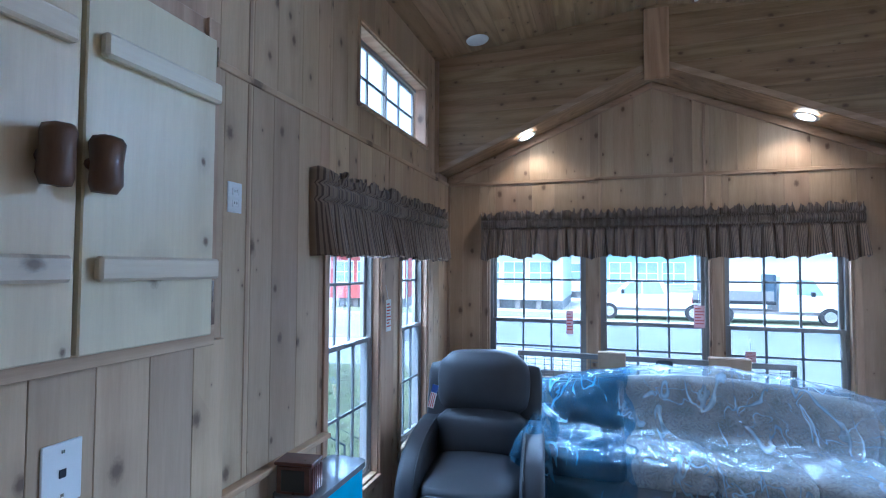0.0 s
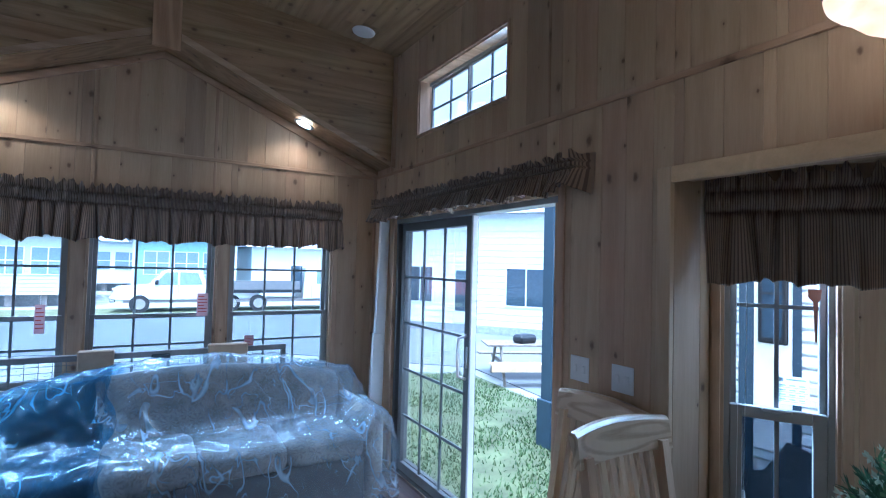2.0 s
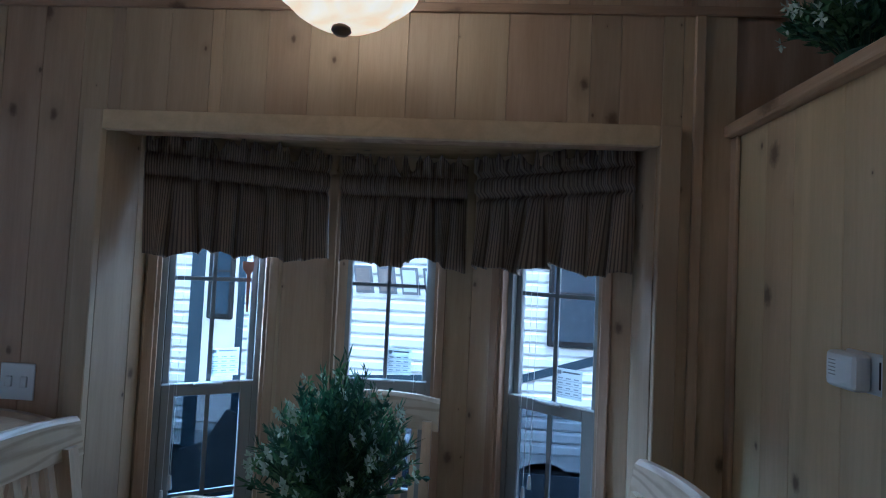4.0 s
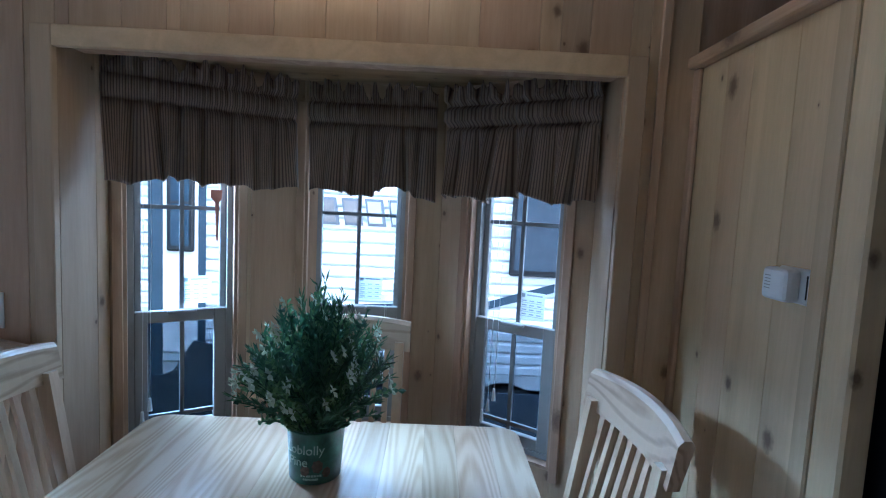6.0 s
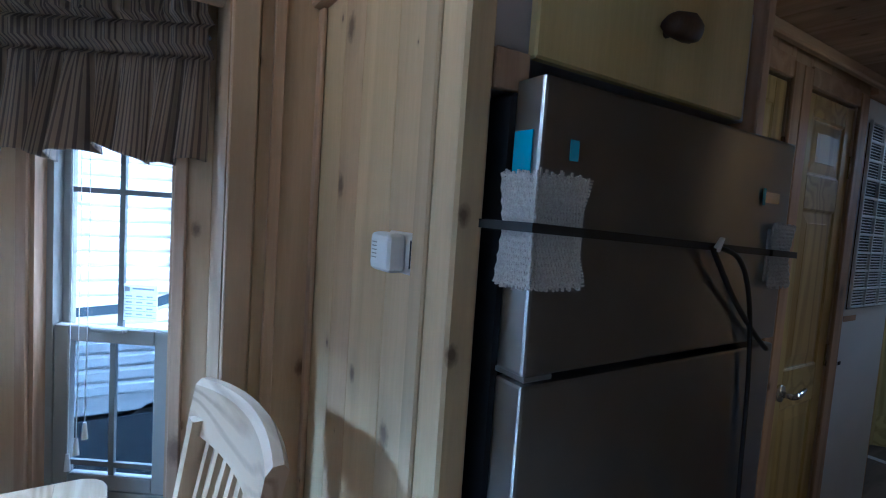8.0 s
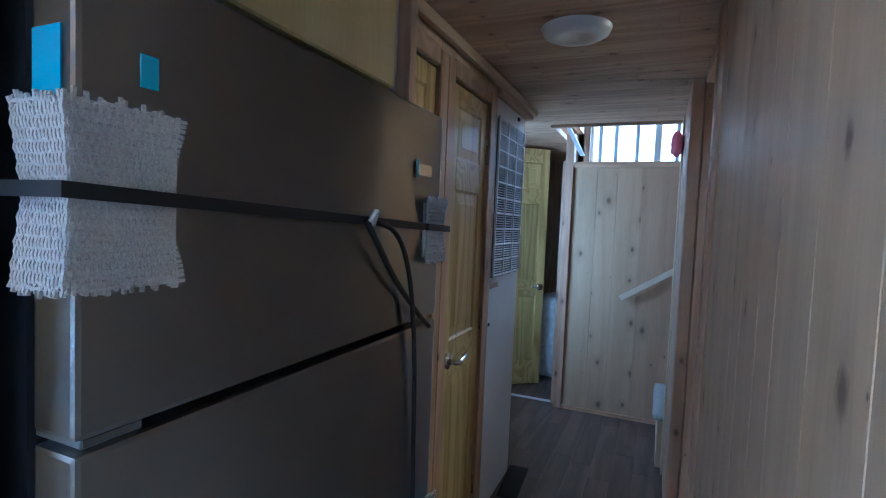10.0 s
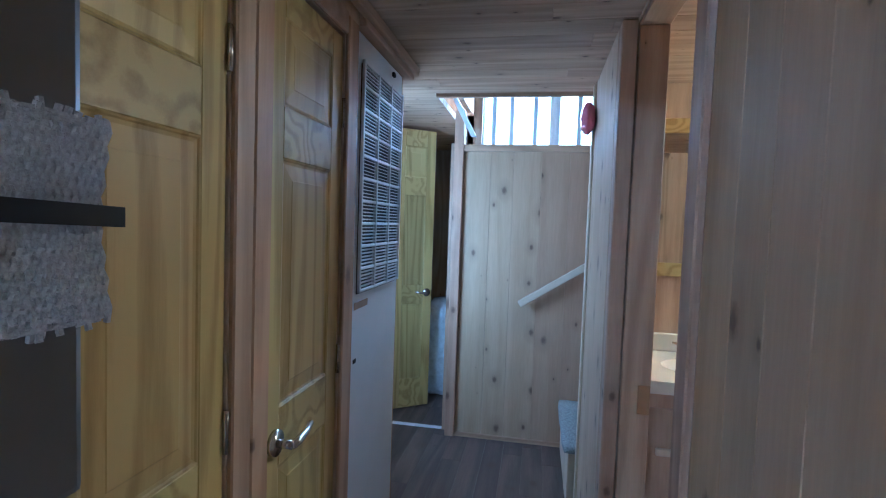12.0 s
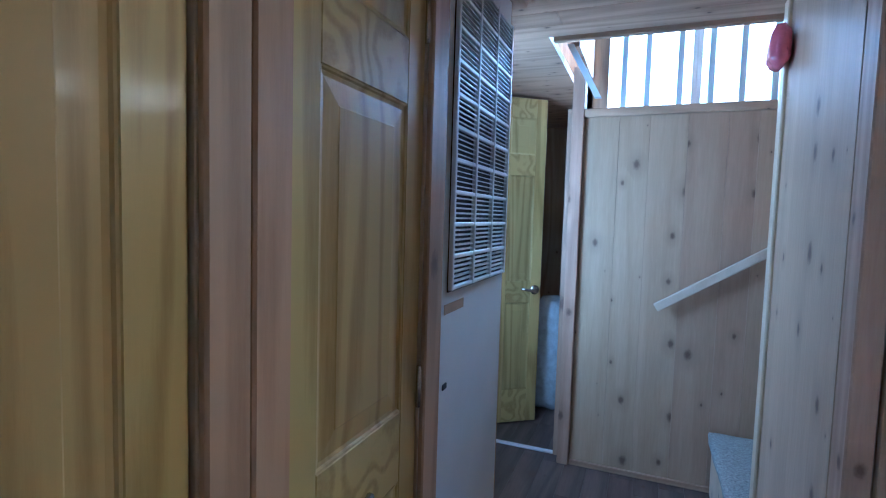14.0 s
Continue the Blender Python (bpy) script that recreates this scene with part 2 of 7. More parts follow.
CEDAR = wood("cedar_boards", (0.425, 0.305, 0.19), (0.575, 0.435, 0.29), knots=0.78, ring_weight=0.22, rings=5.0)
CEDAR_Y = wood("cedar_boards_pale", (0.52, 0.395, 0.225), (0.67, 0.53, 0.325), knots=0.72, ring_weight=0.25, rings=5.0)
TRIM_Z = wood("cedar_trim_upright", (0.34, 0.225, 0.142), (0.53, 0.385, 0.26), knots=0.5)
TRIM_X = wood("cedar_trim_along_x", (0.36, 0.24, 0.145), (0.55, 0.40, 0.265), axis=0, knots=0.5)
TRIM_Y = wood("cedar_trim_along_y", (0.36, 0.24, 0.145), (0.55, 0.40, 0.265), axis=1, knots=0.5)
# lighter copies of the trim for the bay, pendant light put into their colour
LAMPLIT_Z = wood("lamplit_trim_upright", (0.50, 0.37, 0.235), (0.62, 0.475, 0.315), knots=0.3, ring_weight=0.25)
LAMPLIT_Y = wood("lamplit_trim_level", (0.52, 0.39, 0.24), (0.64, 0.495, 0.325), axis=1, knots=0, ring_weight=0.25)
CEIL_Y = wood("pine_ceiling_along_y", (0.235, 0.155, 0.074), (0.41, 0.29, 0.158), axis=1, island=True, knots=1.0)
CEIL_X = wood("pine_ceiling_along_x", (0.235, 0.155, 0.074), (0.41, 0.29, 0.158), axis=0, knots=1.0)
PINE_DOOR = wood("varnished_pine_upright", (0.32, 0.23, 0.072), (0.53, 0.415, 0.155), knots=0, rough=0.42, rings=11, ring_weight=0.6, coat=0.06)
PINE_DOOR_Y = wood("varnished_pine_cross", (0.32, 0.23, 0.072), (0.53, 0.415, 0.155), axis=1, knots=0, rough=0.42, rings=11, ring_weight=0.6, coat=0.06)
for varnished in (PINE_DOOR, PINE_DOOR_Y):
    varnished.node_tree.nodes["Principled BSDF"].inputs["Specular IOR Level"].default_value = 0.22
# yellower pine than the doors, lightened further to stand in for window light
LIT_VARNISH = wood("lit_varnished_pine", (0.55, 0.44, 0.19), (0.70, 0.585, 0.29), knots=0, rough=0.4, rings=4, ring_weight=0.3)
REDTRIM = wood("reddish_cedar_casing", (0.30, 0.18, 0.10), (0.46, 0.305, 0.185), knots=0.35, ring_weight=0.5)
PINE_CAB = wood("pale_pine_cabinet", (0.62, 0.52, 0.35), (0.74, 0.65, 0.47), knot=(0.12, 0.055, 0.025), knots=0.7, rough=0.4, rings=4, knot_size=0.95)
PINE_CAB_Y = wood("pale_pine_cabinet_cross", (0.64, 0.54, 0.40), (0.76, 0.68, 0.55), axis=1, knots=0.3, rough=0.4, rings=4)
ASH_X = wood("varnished_ash_along_x", (0.36, 0.255, 0.16), (0.62, 0.49, 0.345), axis=0, knots=0, rough=0.28, rings=18, coat=0.5, ring_weight=0.8)
ASH_Z = wood("varnished_ash_upright", (0.42, 0.30, 0.19), (0.61, 0.475, 0.325), knots=0, rough=0.3, rings=8, coat=0.4)
LAMINATE = wood("grey_brown_laminate", (0.070, 0.050, 0.043), (0.19, 0.142, 0.118), axis=1, knots=0.5, rough=0.38, rings=7)
BARK = wood("log_knob_bark", (0.028, 0.014, 0.009), (0.12, 0.062, 0.036), knots=0, rough=0.45, rings=3, coat=0.3)
LEATHER = plain("charcoal_leatherette", (0.030, 0.030, 0.034), 0.55, bumps=0.35, bump_scale=260)
NAVY = plain("dark_navy_upholstery", (0.022, 0.028, 0.042), 0.7, bumps=0.3)
VALANCE = fabric_stripe("striped_valance_cloth", (0.145, 0.108, 0.092), (0.36, 0.27, 0.195), 0.014)
WHITE = plain("white_plastic", (0.78, 0.79, 0.80), 0.35, vary=0.03)
WHITE_PAINT = plain("white_metal_panel", (0.74, 0.75, 0.77), 0.4, vary=0.05, scale=3)
VINYL = plain("grey_window_vinyl", (0.30, 0.295, 0.285), 0.45, vary=0.06)
VINYL_DARK = plain("dark_grey_door_frame", (0.155, 0.155, 0.155), 0.42, vary=0.08)
MUNTIN = plain("grey_grid_bar", (0.19, 0.20, 0.21), 0.4, vary=0.05)
BLACK = plain("black_plastic", (0.012, 0.013, 0.016), 0.4, vary=0.2)
# near-black for small dark fittings, and for shade painted where slots would open
DARKHOLE = plain("slot_shade_and_dark_parts", (0.015, 0.018, 0.025), 0.7)
STEEL = steel("brushed_steel", 2)
CHROME = plain("satin_nickel", (0.62, 0.60, 0.56), 0.22, metal=1.0, vary=0.05)
BRONZE = plain("aged_bronze", (0.10, 0.07, 0.045), 0.4, metal=0.8)
GLASS = glass("window_glass")
SCREEN = glass("dark_insect_mesh", (0.40, 0.43, 0.47), 0.15)
SCREEN_PALE = glass("pale_insect_mesh", (0.74, 0.77, 0.80), 0.1)
BLUEFILM = plain("blue_protective_film", (0.10, 0.42, 0.66), 0.2, coat=0.4)
PAPER = plain("white_paper", (0.80, 0.79, 0.76), 0.8, vary=0.04)
PINKPAPER = thin_paper("pink_paper_tag", (0.70, 0.50, 0.50))
THINPAPER = thin_paper("thin_white_label", (0.82, 0.84, 0.85), 0.6)
PALEPRINT = thin_paper("pale_grey_print", (0.42, 0.44, 0.46), 0.6)
INK = plain("grey_print", (0.16, 0.17, 0.19), 0.8)
REDINK = plain("red_print", (0.45, 0.08, 0.06), 0.8)
BLUEINK = plain("blue_print", (0.06, 0.10, 0.34), 0.8)
CARDBOARD = plain("brown_cardboard", (0.36, 0.25, 0.16), 0.85, vary=0.15, bumps=0.2)
GREYMETAL = plain("grey_painted_metal", (0.20, 0.185, 0.175), 0.45)
CARPET = plain("pale_blue_grey_carpet", (0.40, 0.41, 0.39), 0.95, vary=0.45, scale=120, bumps=0.9, bump_scale=240)
PORCELAIN = plain("cream_sink", (0.78, 0.73, 0.64), 0.15, vary=0.03)
MIRROR = plain("mirror_silver", (0.9, 0.9, 0.9), 0.02, metal=1.0, vary=0.0)
MIRROR.node_tree.nodes["Principled BSDF"].inputs["Roughness"].links and MIRROR.node_tree.links.remove(MIRROR.node_tree.nodes["Principled BSDF"].inputs["Roughness"].links[0])
MIRROR.node_tree.nodes["Principled BSDF"].inputs["Roughness"].default_value = 0.01
REDWOOD = plain("dark_red_lacquered_wood", (0.085, 0.022, 0.014), 0.3, vary=0.35, scale=25, coat=0.5)
GREYGLOSS = plain("glossy_grey_top", (0.16, 0.16, 0.17), 0.12, coat=0.5)
BURLAP = plain("woven_mesh_padding", (0.52, 0.51, 0.50), 0.95, vary=0.2, scale=300, bumps=0.9, bump_scale=150)
TIN = plain("green_painted_tin", (0.045, 0.12, 0.085), 0.35, vary=0.6, scale=18, metal=0.2)
TINPRINT = plain("pale_green_tin_print", (0.34, 0.44, 0.36), 0.5, vary=0.3, scale=60)
CONEPRINT = plain("brown_pine_cone_print", (0.10, 0.075, 0.055), 0.5, vary=0.5, scale=90)
LEAF = leafy("artificial_leaves", (0.022, 0.060, 0.034), (0.105, 0.20, 0.10))
LEAF_PALE = leafy("pale_artificial_leaves", (0.09, 0.19, 0.07), (0.20, 0.30, 0.13))
PETAL = plain("tiny_white_flowers", (0.62, 0.70, 0.58), 0.6)
PINKPLASTIC = plain("pink_plastic_wrap", (0.72, 0.18, 0.26), 0.2, vary=0.3, coat=0.6)
LILAC = plain("pale_lilac_wallboard", (0.50, 0.46, 0.48), 0.7, vary=0.05)
WRAP = film("clear_packing_film", (0.82, 0.87, 0.93), 0.15, 0.55, (0.60, 0.72, 0.84))
WRAP_BLUE = film("bluish_packing_film", (0.46, 0.68, 0.90), 0.12, 0.6, (0.28, 0.55, 0.82))
BOWL = glow("lit_alabaster_glass", (1.0, 0.64, 0.32), 0.55)
n, l = BOWL.node_tree.nodes, BOWL.node_tree.links
swirl = noise_tex(n, l, coords(n, l, (1, 1, 1.6), False), 7.0, 4.0, 0.6, 1.6)
l.new(ramp(n, l, swirl, [(0.35, (0.95, 0.52, 0.22)), (0.5, (1.0, 0.63, 0.32)), (0.68, (1.0, 0.76, 0.48))]), n["Principled BSDF"].inputs["Emission Color"])
CAN_GLOW = glow("lit_downlight", (1.0, 0.86, 0.66), 6.0)
# outdoors
GRASS = leafy("grass_blades", (0.040, 0.078, 0.022), (0.13, 0.18, 0.065))
LAWN = plain("lawn_earth", (0.10, 0.11, 0.05), 0.95, vary=0.4, scale=3.0)
GRAVEL = plain("pale_gravel", (0.26, 0.26, 0.25), 0.95, vary=0.25, scale=1.5, bumps=0.6, bump_scale=30)
ASPHALT = plain("grey_road", (0.15, 0.155, 0.16), 0.9, vary=0.15, scale=0.8)
SIDING = plain("white_siding", (0.74, 0.77, 0.79), 0.5, vary=0.04)
SIDING_G = plain("pale_green_siding", (0.52, 0.57, 0.55), 0.6, vary=0.05)
SIDING_R = plain("red_siding", (0.36, 0.07, 0.06), 0.6)
SIDING_T = plain("teal_siding", (0.32, 0.49, 0.54), 0.6)
ROOF = plain("grey_shingle_roof", (0.30, 0.31, 0.32), 0.9, vary=0.2)
NAVYTRIM = plain("dark_blue_corner_trim", (0.03, 0.05, 0.075), 0.5)
PALEGLASS = plain("window_glass_far_off", (0.22, 0.28, 0.32), 0.12, coat=0.5)
DARKGLASS = plain("dark_window_glass", (0.04, 0.06, 0.085), 0.08, coat=0.5)
CARPAINT = plain("white_car_paint", (0.76, 0.78, 0.80), 0.25, vary=0.02, coat=0.7)
TYRE = plain("black_rubber", (0.02, 0.02, 0.022), 0.8)
TABLEWOOD = plain("weathered_table_wood", (0.20, 0.17, 0.14), 0.85, vary=0.3, scale=12)
BENCHWOOD = plain("new_yellow_bench_wood", (0.58, 0.42, 0.24), 0.7, vary=0.15)

# ---- building helpers ----
def box(bm, x0, x1, y0, y1, z0, z1, bevel=0.0, segs=1):
    vs = [bm.verts.new((x, y, z)) for x in (x0, x1) for y in (y0, y1) for z in (z0, z1)]
    fs = [bm.faces.new([vs[i] for i in q]) for q in ((0, 1, 3, 2), (4, 6, 7, 5), (0, 4, 5, 1), (2, 3, 7, 6), (0, 2, 6, 4), (1, 5, 7, 3))]
    if bevel > 0:
        es = list({e for f in fs for e in f.edges})
        bmesh.ops.bevel(bm, geom=es, offset=bevel, segments=segs, affect="EDGES", profile=0.6)
    return vs


def boxm(x0, x1, y0, y1, z0, z1, bevel=0.0, segs=1):
    bm = bmesh.new()
    box(bm, x0, x1, y0, y1, z0, z1, bevel, segs)
    return bm


def rod(bm, points, radius, sides=8, radii=None):
    """A round bar along a polyline."""
    pts = [Vector(p) for p in points]
    rings = []
    for i, p in enumerate(pts):
        d = (pts[min(i + 1, len(pts) - 1)] - pts[max(i - 1, 0)]).normalized()
        side = d.orthogonal().normalized() if i == 0 else (rings_side - d * rings_side.dot(d)).normalized()
        rings_side = side
        up = d.cross(side)
        r = radii[i] if radii else radius
        rings.append([bm.verts.new(p + r * (math.cos(a) * side + math.sin(a) * up)) for a in (2 * math.pi * k / sides for k in range(sides))])
    for a, b in zip(rings, rings[1:]):
        for k in range(sides):
            bm.faces.new((a[k], a[(k + 1) % sides], b[(k + 1) % sides], b[k]))
    bm.faces.new(rings[0][::-1]), bm.faces.new(rings[-1])


def lathe(bm, profile, center, sides=32):
    """A turned shape round an upright axis: profile rows of (radius, z)."""
    rings = [[bm.verts.new((center[0] + max(r, 0.0005) * math.cos(a), center[1] + max(r, 0.0005) * math.sin(a), center[2] + z))
              for a in (2 * math.pi * k / sides for k in range(sides))] for r, z in profile]
    for a, b in zip(rings, rings[1:]):
        for k in range(sides):
            bm.faces.new((a[k], a[(k + 1) % sides], b[(k + 1) % sides], b[k]))


def prism(bm, poly, axis, a, b):
    """A polygon given in the other two axes, drawn out along axis from a to b."""
    def at(p, w):
        q = list(p)
        q.insert(axis, w)
        return q
    lo, hi = [bm.verts.new(at(p, a)) for p in poly], [bm.verts.new(at(p, b)) for p in poly]
    bm.faces.new(lo[::-1]), bm.faces.new(hi)
    for i in range(len(poly)):
        j = (i + 1) % len(poly)
        bm.faces.new((lo[i], lo[j], hi[j], hi[i]))
    bmesh.ops.recalc_face_normals(bm, faces=bm.faces)


def mesh_of(name, bm, mat, smooth=False):
    bmesh.ops.recalc_face_normals(bm, faces=bm.faces)
    me = bpy.data.meshes.new(name)
    bm.to_mesh(me)
    bm.free()
    me.materials.append(mat)
    if smooth:
        for p in me.polygons:
            p.use_smooth = True
    return me


def part(name, bm, mat, parent=None, label="", smooth=False, at=None):
    """One bmesh as one mesh object, under a thing or a part."""
    ob = new(name, mesh_of(name, bm, mat, smooth))
    if parent is not None:
        ob.parent = parent
    if at is not None:
        ob.matrix_basis = at
    if label:
        ob["label"] = label
    return ob


def thing(name, m, label, category, group="", kind=""):
    ob = new(name)
    ob.empty_display_size = 0.1
    ob.matrix_basis = m
    return tagged(ob, label, category, group, kind)


def at_wall(origin, u, out):
    """Local x along the wall, y outwards, z up."""
    u, out = Vector(u).normalized(), Vector(out).normalized()
    return Matrix.Translation(origin) @ Matrix((u, out, (0, 0, 1))).transposed().to_4x4()


piece_meshes = {}


def board_mesh(w, h, d, mat, gap):
    key = (round(w, 3), round(h, 3), d, mat.name)
    if key not in piece_meshes:
        bm = bmesh.new()
        hw, hh, c = w / 2 - gap, h / 2, 0.0014
        back = [bm.verts.new((x, 0, z)) for x, z in ((-hw, -hh), (hw, -hh), (hw, hh), (-hw, hh))]
        mid = [bm.verts.new((x, -d + c, z)) for x, z in ((-hw, -hh), (hw, -hh), (hw, hh), (-hw, hh))]
        front = [bm.verts.new((x, -d, z)) for x, z in ((-hw + c, -hh + 0.001), (hw - c, -hh + 0.001), (hw - c, hh - 0.001), (-hw + c, hh - 0.001))]
        for a, b in ((back, mid), (mid, front)):
            for i in range(4):
                bm.faces.new((a[i], a[(i + 1) % 4], b[(i + 1) % 4], b[i]))
        bm.faces.new(front)
        piece_meshes[key] = mesh_of("board", bm, mat)
    return piece_meshes[key]


def free_spans(u0, u1, z0, z1, holes):
    spans = [(z0, z1)]
    for a, b, c, d in holes:
        if a < u1 - 1e-4 and b > u0 + 1e-4:
            cut = []
            for s, e in spans:
                if d <= s or c >= e:
                    cut.append((s, e))
                else:
                    cut += [(s, c)] * (c > s) + [(d, e)] * (d < e)
            spans = cut
    return spans


def boards(parent, u0, u1, z0, z1, holes, mat, widths=(0.135, 0.185, 0.155), depth=0.012, seed=1, top=None):
    """Upright boards on the wall's inner face, cut round its openings."""
    rng = random.Random(seed)
    cuts, u = {u0, u1}, u0
    while u < u1 - 0.05:
        cuts.add(round(u, 3))
        u += rng.choice(widths)
    for a, b, *_ in holes:
        for c in (a, b):
            if u0 < c < u1:
                cuts = {k for k in cuts if abs(k - c) > 0.02 or k in (u0, u1)} | {c}
    cuts = sorted(cuts)
    for a, b in zip(cuts, cuts[1:]):
        for s, e in free_spans(a, b, z0, z1, holes):
            if top:
                e = min(e, max(top(a), top(b)) + 0.02)
            if e - s > 0.01 and b - a > 0.008:
                ob = new("board", board_mesh(b - a, e - s, depth, mat, 0.0005))
                ob.parent = parent
                ob.matrix_basis = Matrix.Translation(((a + b) / 2, 0, (s + e) / 2))


def wall(name, m, u0, u1, z0, z1, holes, thick=0.10, mat=None, label=""):
    """The wall behind the boards, with its openings right through it."""
    us = sorted({u0, u1, *[h[0] for h in holes if u0 < h[0] < u1], *[h[1] for h in holes if u0 < h[1] < u1]})
    bm = bmesh.new()
    for a, b in zip(us, us[1:]):
        for s, e in free_spans(a, b, z0, z1, holes):
            box(bm, a, b, 0.0, thick, s, e)
    ob = part(name, bm, mat or TRIM_Z, at=m)
    return tagged(ob, label or "wall lined with upright knotty cedar boards", "wall", kind="structure")


# ---- the shell ----
XL, XR, YG = -0.255, 3.142, 3.745
XM = (XL + XR) / 2
D = 0.012
CHEEK, SIDE_TOP, RIDGE, BACK = 3.38, 3.40, 3.62, -6.1
TRIMZ = 2.415

M_G = at_wall((0, YG + D, 0), (1, 0, 0), (0, 1, 0))
M_L = at_wall((XL - D, 0, 0), (0, 1, 0), (-1, 0, 0))
M_R = at_wall((XR + D, 0, 0), (0, 1, 0), (1, 0, 0))
G_HOLES = [(0.11, 0.94, 0.76, 1.98), (1.03, 1.85, 0.76, 1.98), (1.93, 2.755, 0.76, 1.98)]
L_HOLES = [(1.69, 2.31, 0.42, 1.98), (2.65, 3.19, 0.42, 1.98), (2.00, 3.14, 2.62, 3.09)]
R_HOLES = [(1.40, 3.30, 0.0, 2.02), (1.845, 2.945, 2.64, 3.07), (-0.965, 0.772, 0.0, 2.015), (-0.75, 0.40, 2.64, 3.07), (-4.75, -4.15, 0.9, 2.0)]


def soffit_z(x):
    return 2.45 + (1 - abs(x - XM) / (XR - XM)) * 0.72


wall_g = wall("wall_north", M_G, XL - 0.1, XR + 0.1, 0, 3.3, G_HOLES)
wall_l = wall("wall_west", M_L, BACK, YG, 0, SIDE_TOP, L_HOLES)
wall_r = wall("wall_east", M_R, BACK, YG, 0, SIDE_TOP, R_HOLES)

floor = part("floor", boxm(XL, XR, -6.9, YG, -0.12, -0.012), LAMINATE)
tagged(floor, "grey-brown laminate plank floor", "floor", kind="structure")

# vaulted ceiling of long pine boards, its end cheek over the gable and the sloping soffit below
bm = bmesh.new()
rng = random.Random(5)
for side in (-1, 1):
    n_rows = 12
    for k in range(n_rows):
        a, b = k / n_rows, (k + 1) / n_rows
        xa, xb = XM + side * a * (XR - XM), XM + side * b * (XR - XM)
        za, zb = RIDGE + (SIDE_TOP - RIDGE) * a, RIDGE + (SIDE_TOP - RIDGE) * b
        y = BACK
        while y < CHEEK:
            y2 = min(CHEEK, y + rng.uniform(1.6, 3.6))
            g = 0.0015 * side
            lo = [(xa + g, y + 0.001, za), (xb - g, y + 0.001, zb), (xb - g, y2 - 0.001, zb), (xa + g, y2 - 0.001, za)]
            vl = [bm.verts.new(p) for p in lo]
            vh = [bm.verts.new((p[0], p[1], p[2] + 0.05)) for p in lo]
            bm.faces.new(vl), bm.faces.new(vh)
            for i in range(4):
                bm.faces.new((vl[i], vl[(i + 1) % 4], vh[(i + 1) % 4], vh[i]))
            y = y2
for side in (-1, 1):
    x1 = XR + 0.1 if side > 0 else XL - 0.1
    vs = [(XM, RIDGE + 0.052), (x1, SIDE_TOP + 0.05), (x1, SIDE_TOP + 0.12), (XM, RIDGE + 0.14)]
    prism(bm, vs, 1, BACK - 0.1, CHEEK + 0.05)
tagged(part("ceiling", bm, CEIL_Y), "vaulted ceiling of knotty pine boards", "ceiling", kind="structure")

bm = bmesh.new()
prism(bm, [(XL - 0.1, soffit_z(XL)), (XM, soffit_z(XM)), (XR + 0.1, soffit_z(XR)), (XR + 0.1, 3.8), (XL - 0.1, 3.8)], 1, CHEEK + 0.014, YG + 0.12)
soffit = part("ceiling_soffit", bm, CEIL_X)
tagged(soffit, "sloping pine soffit along the gable wall with two downlights", "ceiling", kind="structure")
# boards of the cheek run level across it
cheek = thing("wall_cheek", at_wall((0, CHEEK + 0.014, 0), (1, 0, 0), (0, 1, 0)), "upright cheek of level pine boards above the gable soffit", "wall", kind="structure")
for k, z in enumerate(np.arange(2.47, 3.62, 0.118)):
    for side in (-1, 1):
        bm = bmesh.new()
        zt = min(z + 0.116, 3.66)
        edge_a = (XR - XM)
        inner_lo = max(0.0, (1 - (z - 2.45) / 0.72)) * (XR - XM)
        inner_hi = max(0.0, (1 - (zt - 2.45) / 0.72)) * (XR - XM)
        pts = [(XM + side * inner_lo, z), (XM + side * edge_a, z), (XM + side * edge_a, zt), (XM + side * inner_hi, zt)]
        prism(bm, pts if side > 0 else pts[::-1], 1, -0.012, 0.0)
        part("board", bm, CEIL_X, cheek)
king = part("king_post", boxm(XM - 0.085, XM + 0.085, CHEEK - 0.035, CHEEK - 0.004, 3.06, 3.58, 0.004), REDTRIM)
tagged(king, "short cedar king post at the peak", "post", kind="structure")
for side in (-1, 1):
    bm = bmesh.new()
    x1 = XR if side > 0 else XL
    prism(bm, [(XM, soffit_z(XM) - 0.002), (x1, 2.448), (x1, 2.40), (XM, soffit_z(XM) - 0.05)], 1, YG - 0.022, YG - 0.003)
    tagged(part("trim", bm, TRIM_X), "cedar trim under the sloping soffit", "trim", kind="structure")
    bm = bmesh.new()
    prism(bm, [(XM + side * 0.09, soffit_z(XM) - 0.035), (x1, 2.455), (x1, 2.49), (XM + side * 0.09, soffit_z(XM) + 0.01)], 1, CHEEK - 0.016, CHEEK - 0.002)
    tagged(part("trim", bm, TRIM_X), "cedar edge trim of the gable soffit", "trim", kind="structure")


# ---- level and upright battens on the walls ----
def batten(m, u0, u1, z0, z1, proud=0.012, mat=TRIM_X):
    ob = part("trim", boxm(u0, u1, -D - proud, -D + 0.001, z0, z1, 0.003), mat, at=m)
    return tagged(ob, "thin cedar batten on the wall", "trim", kind="structure")


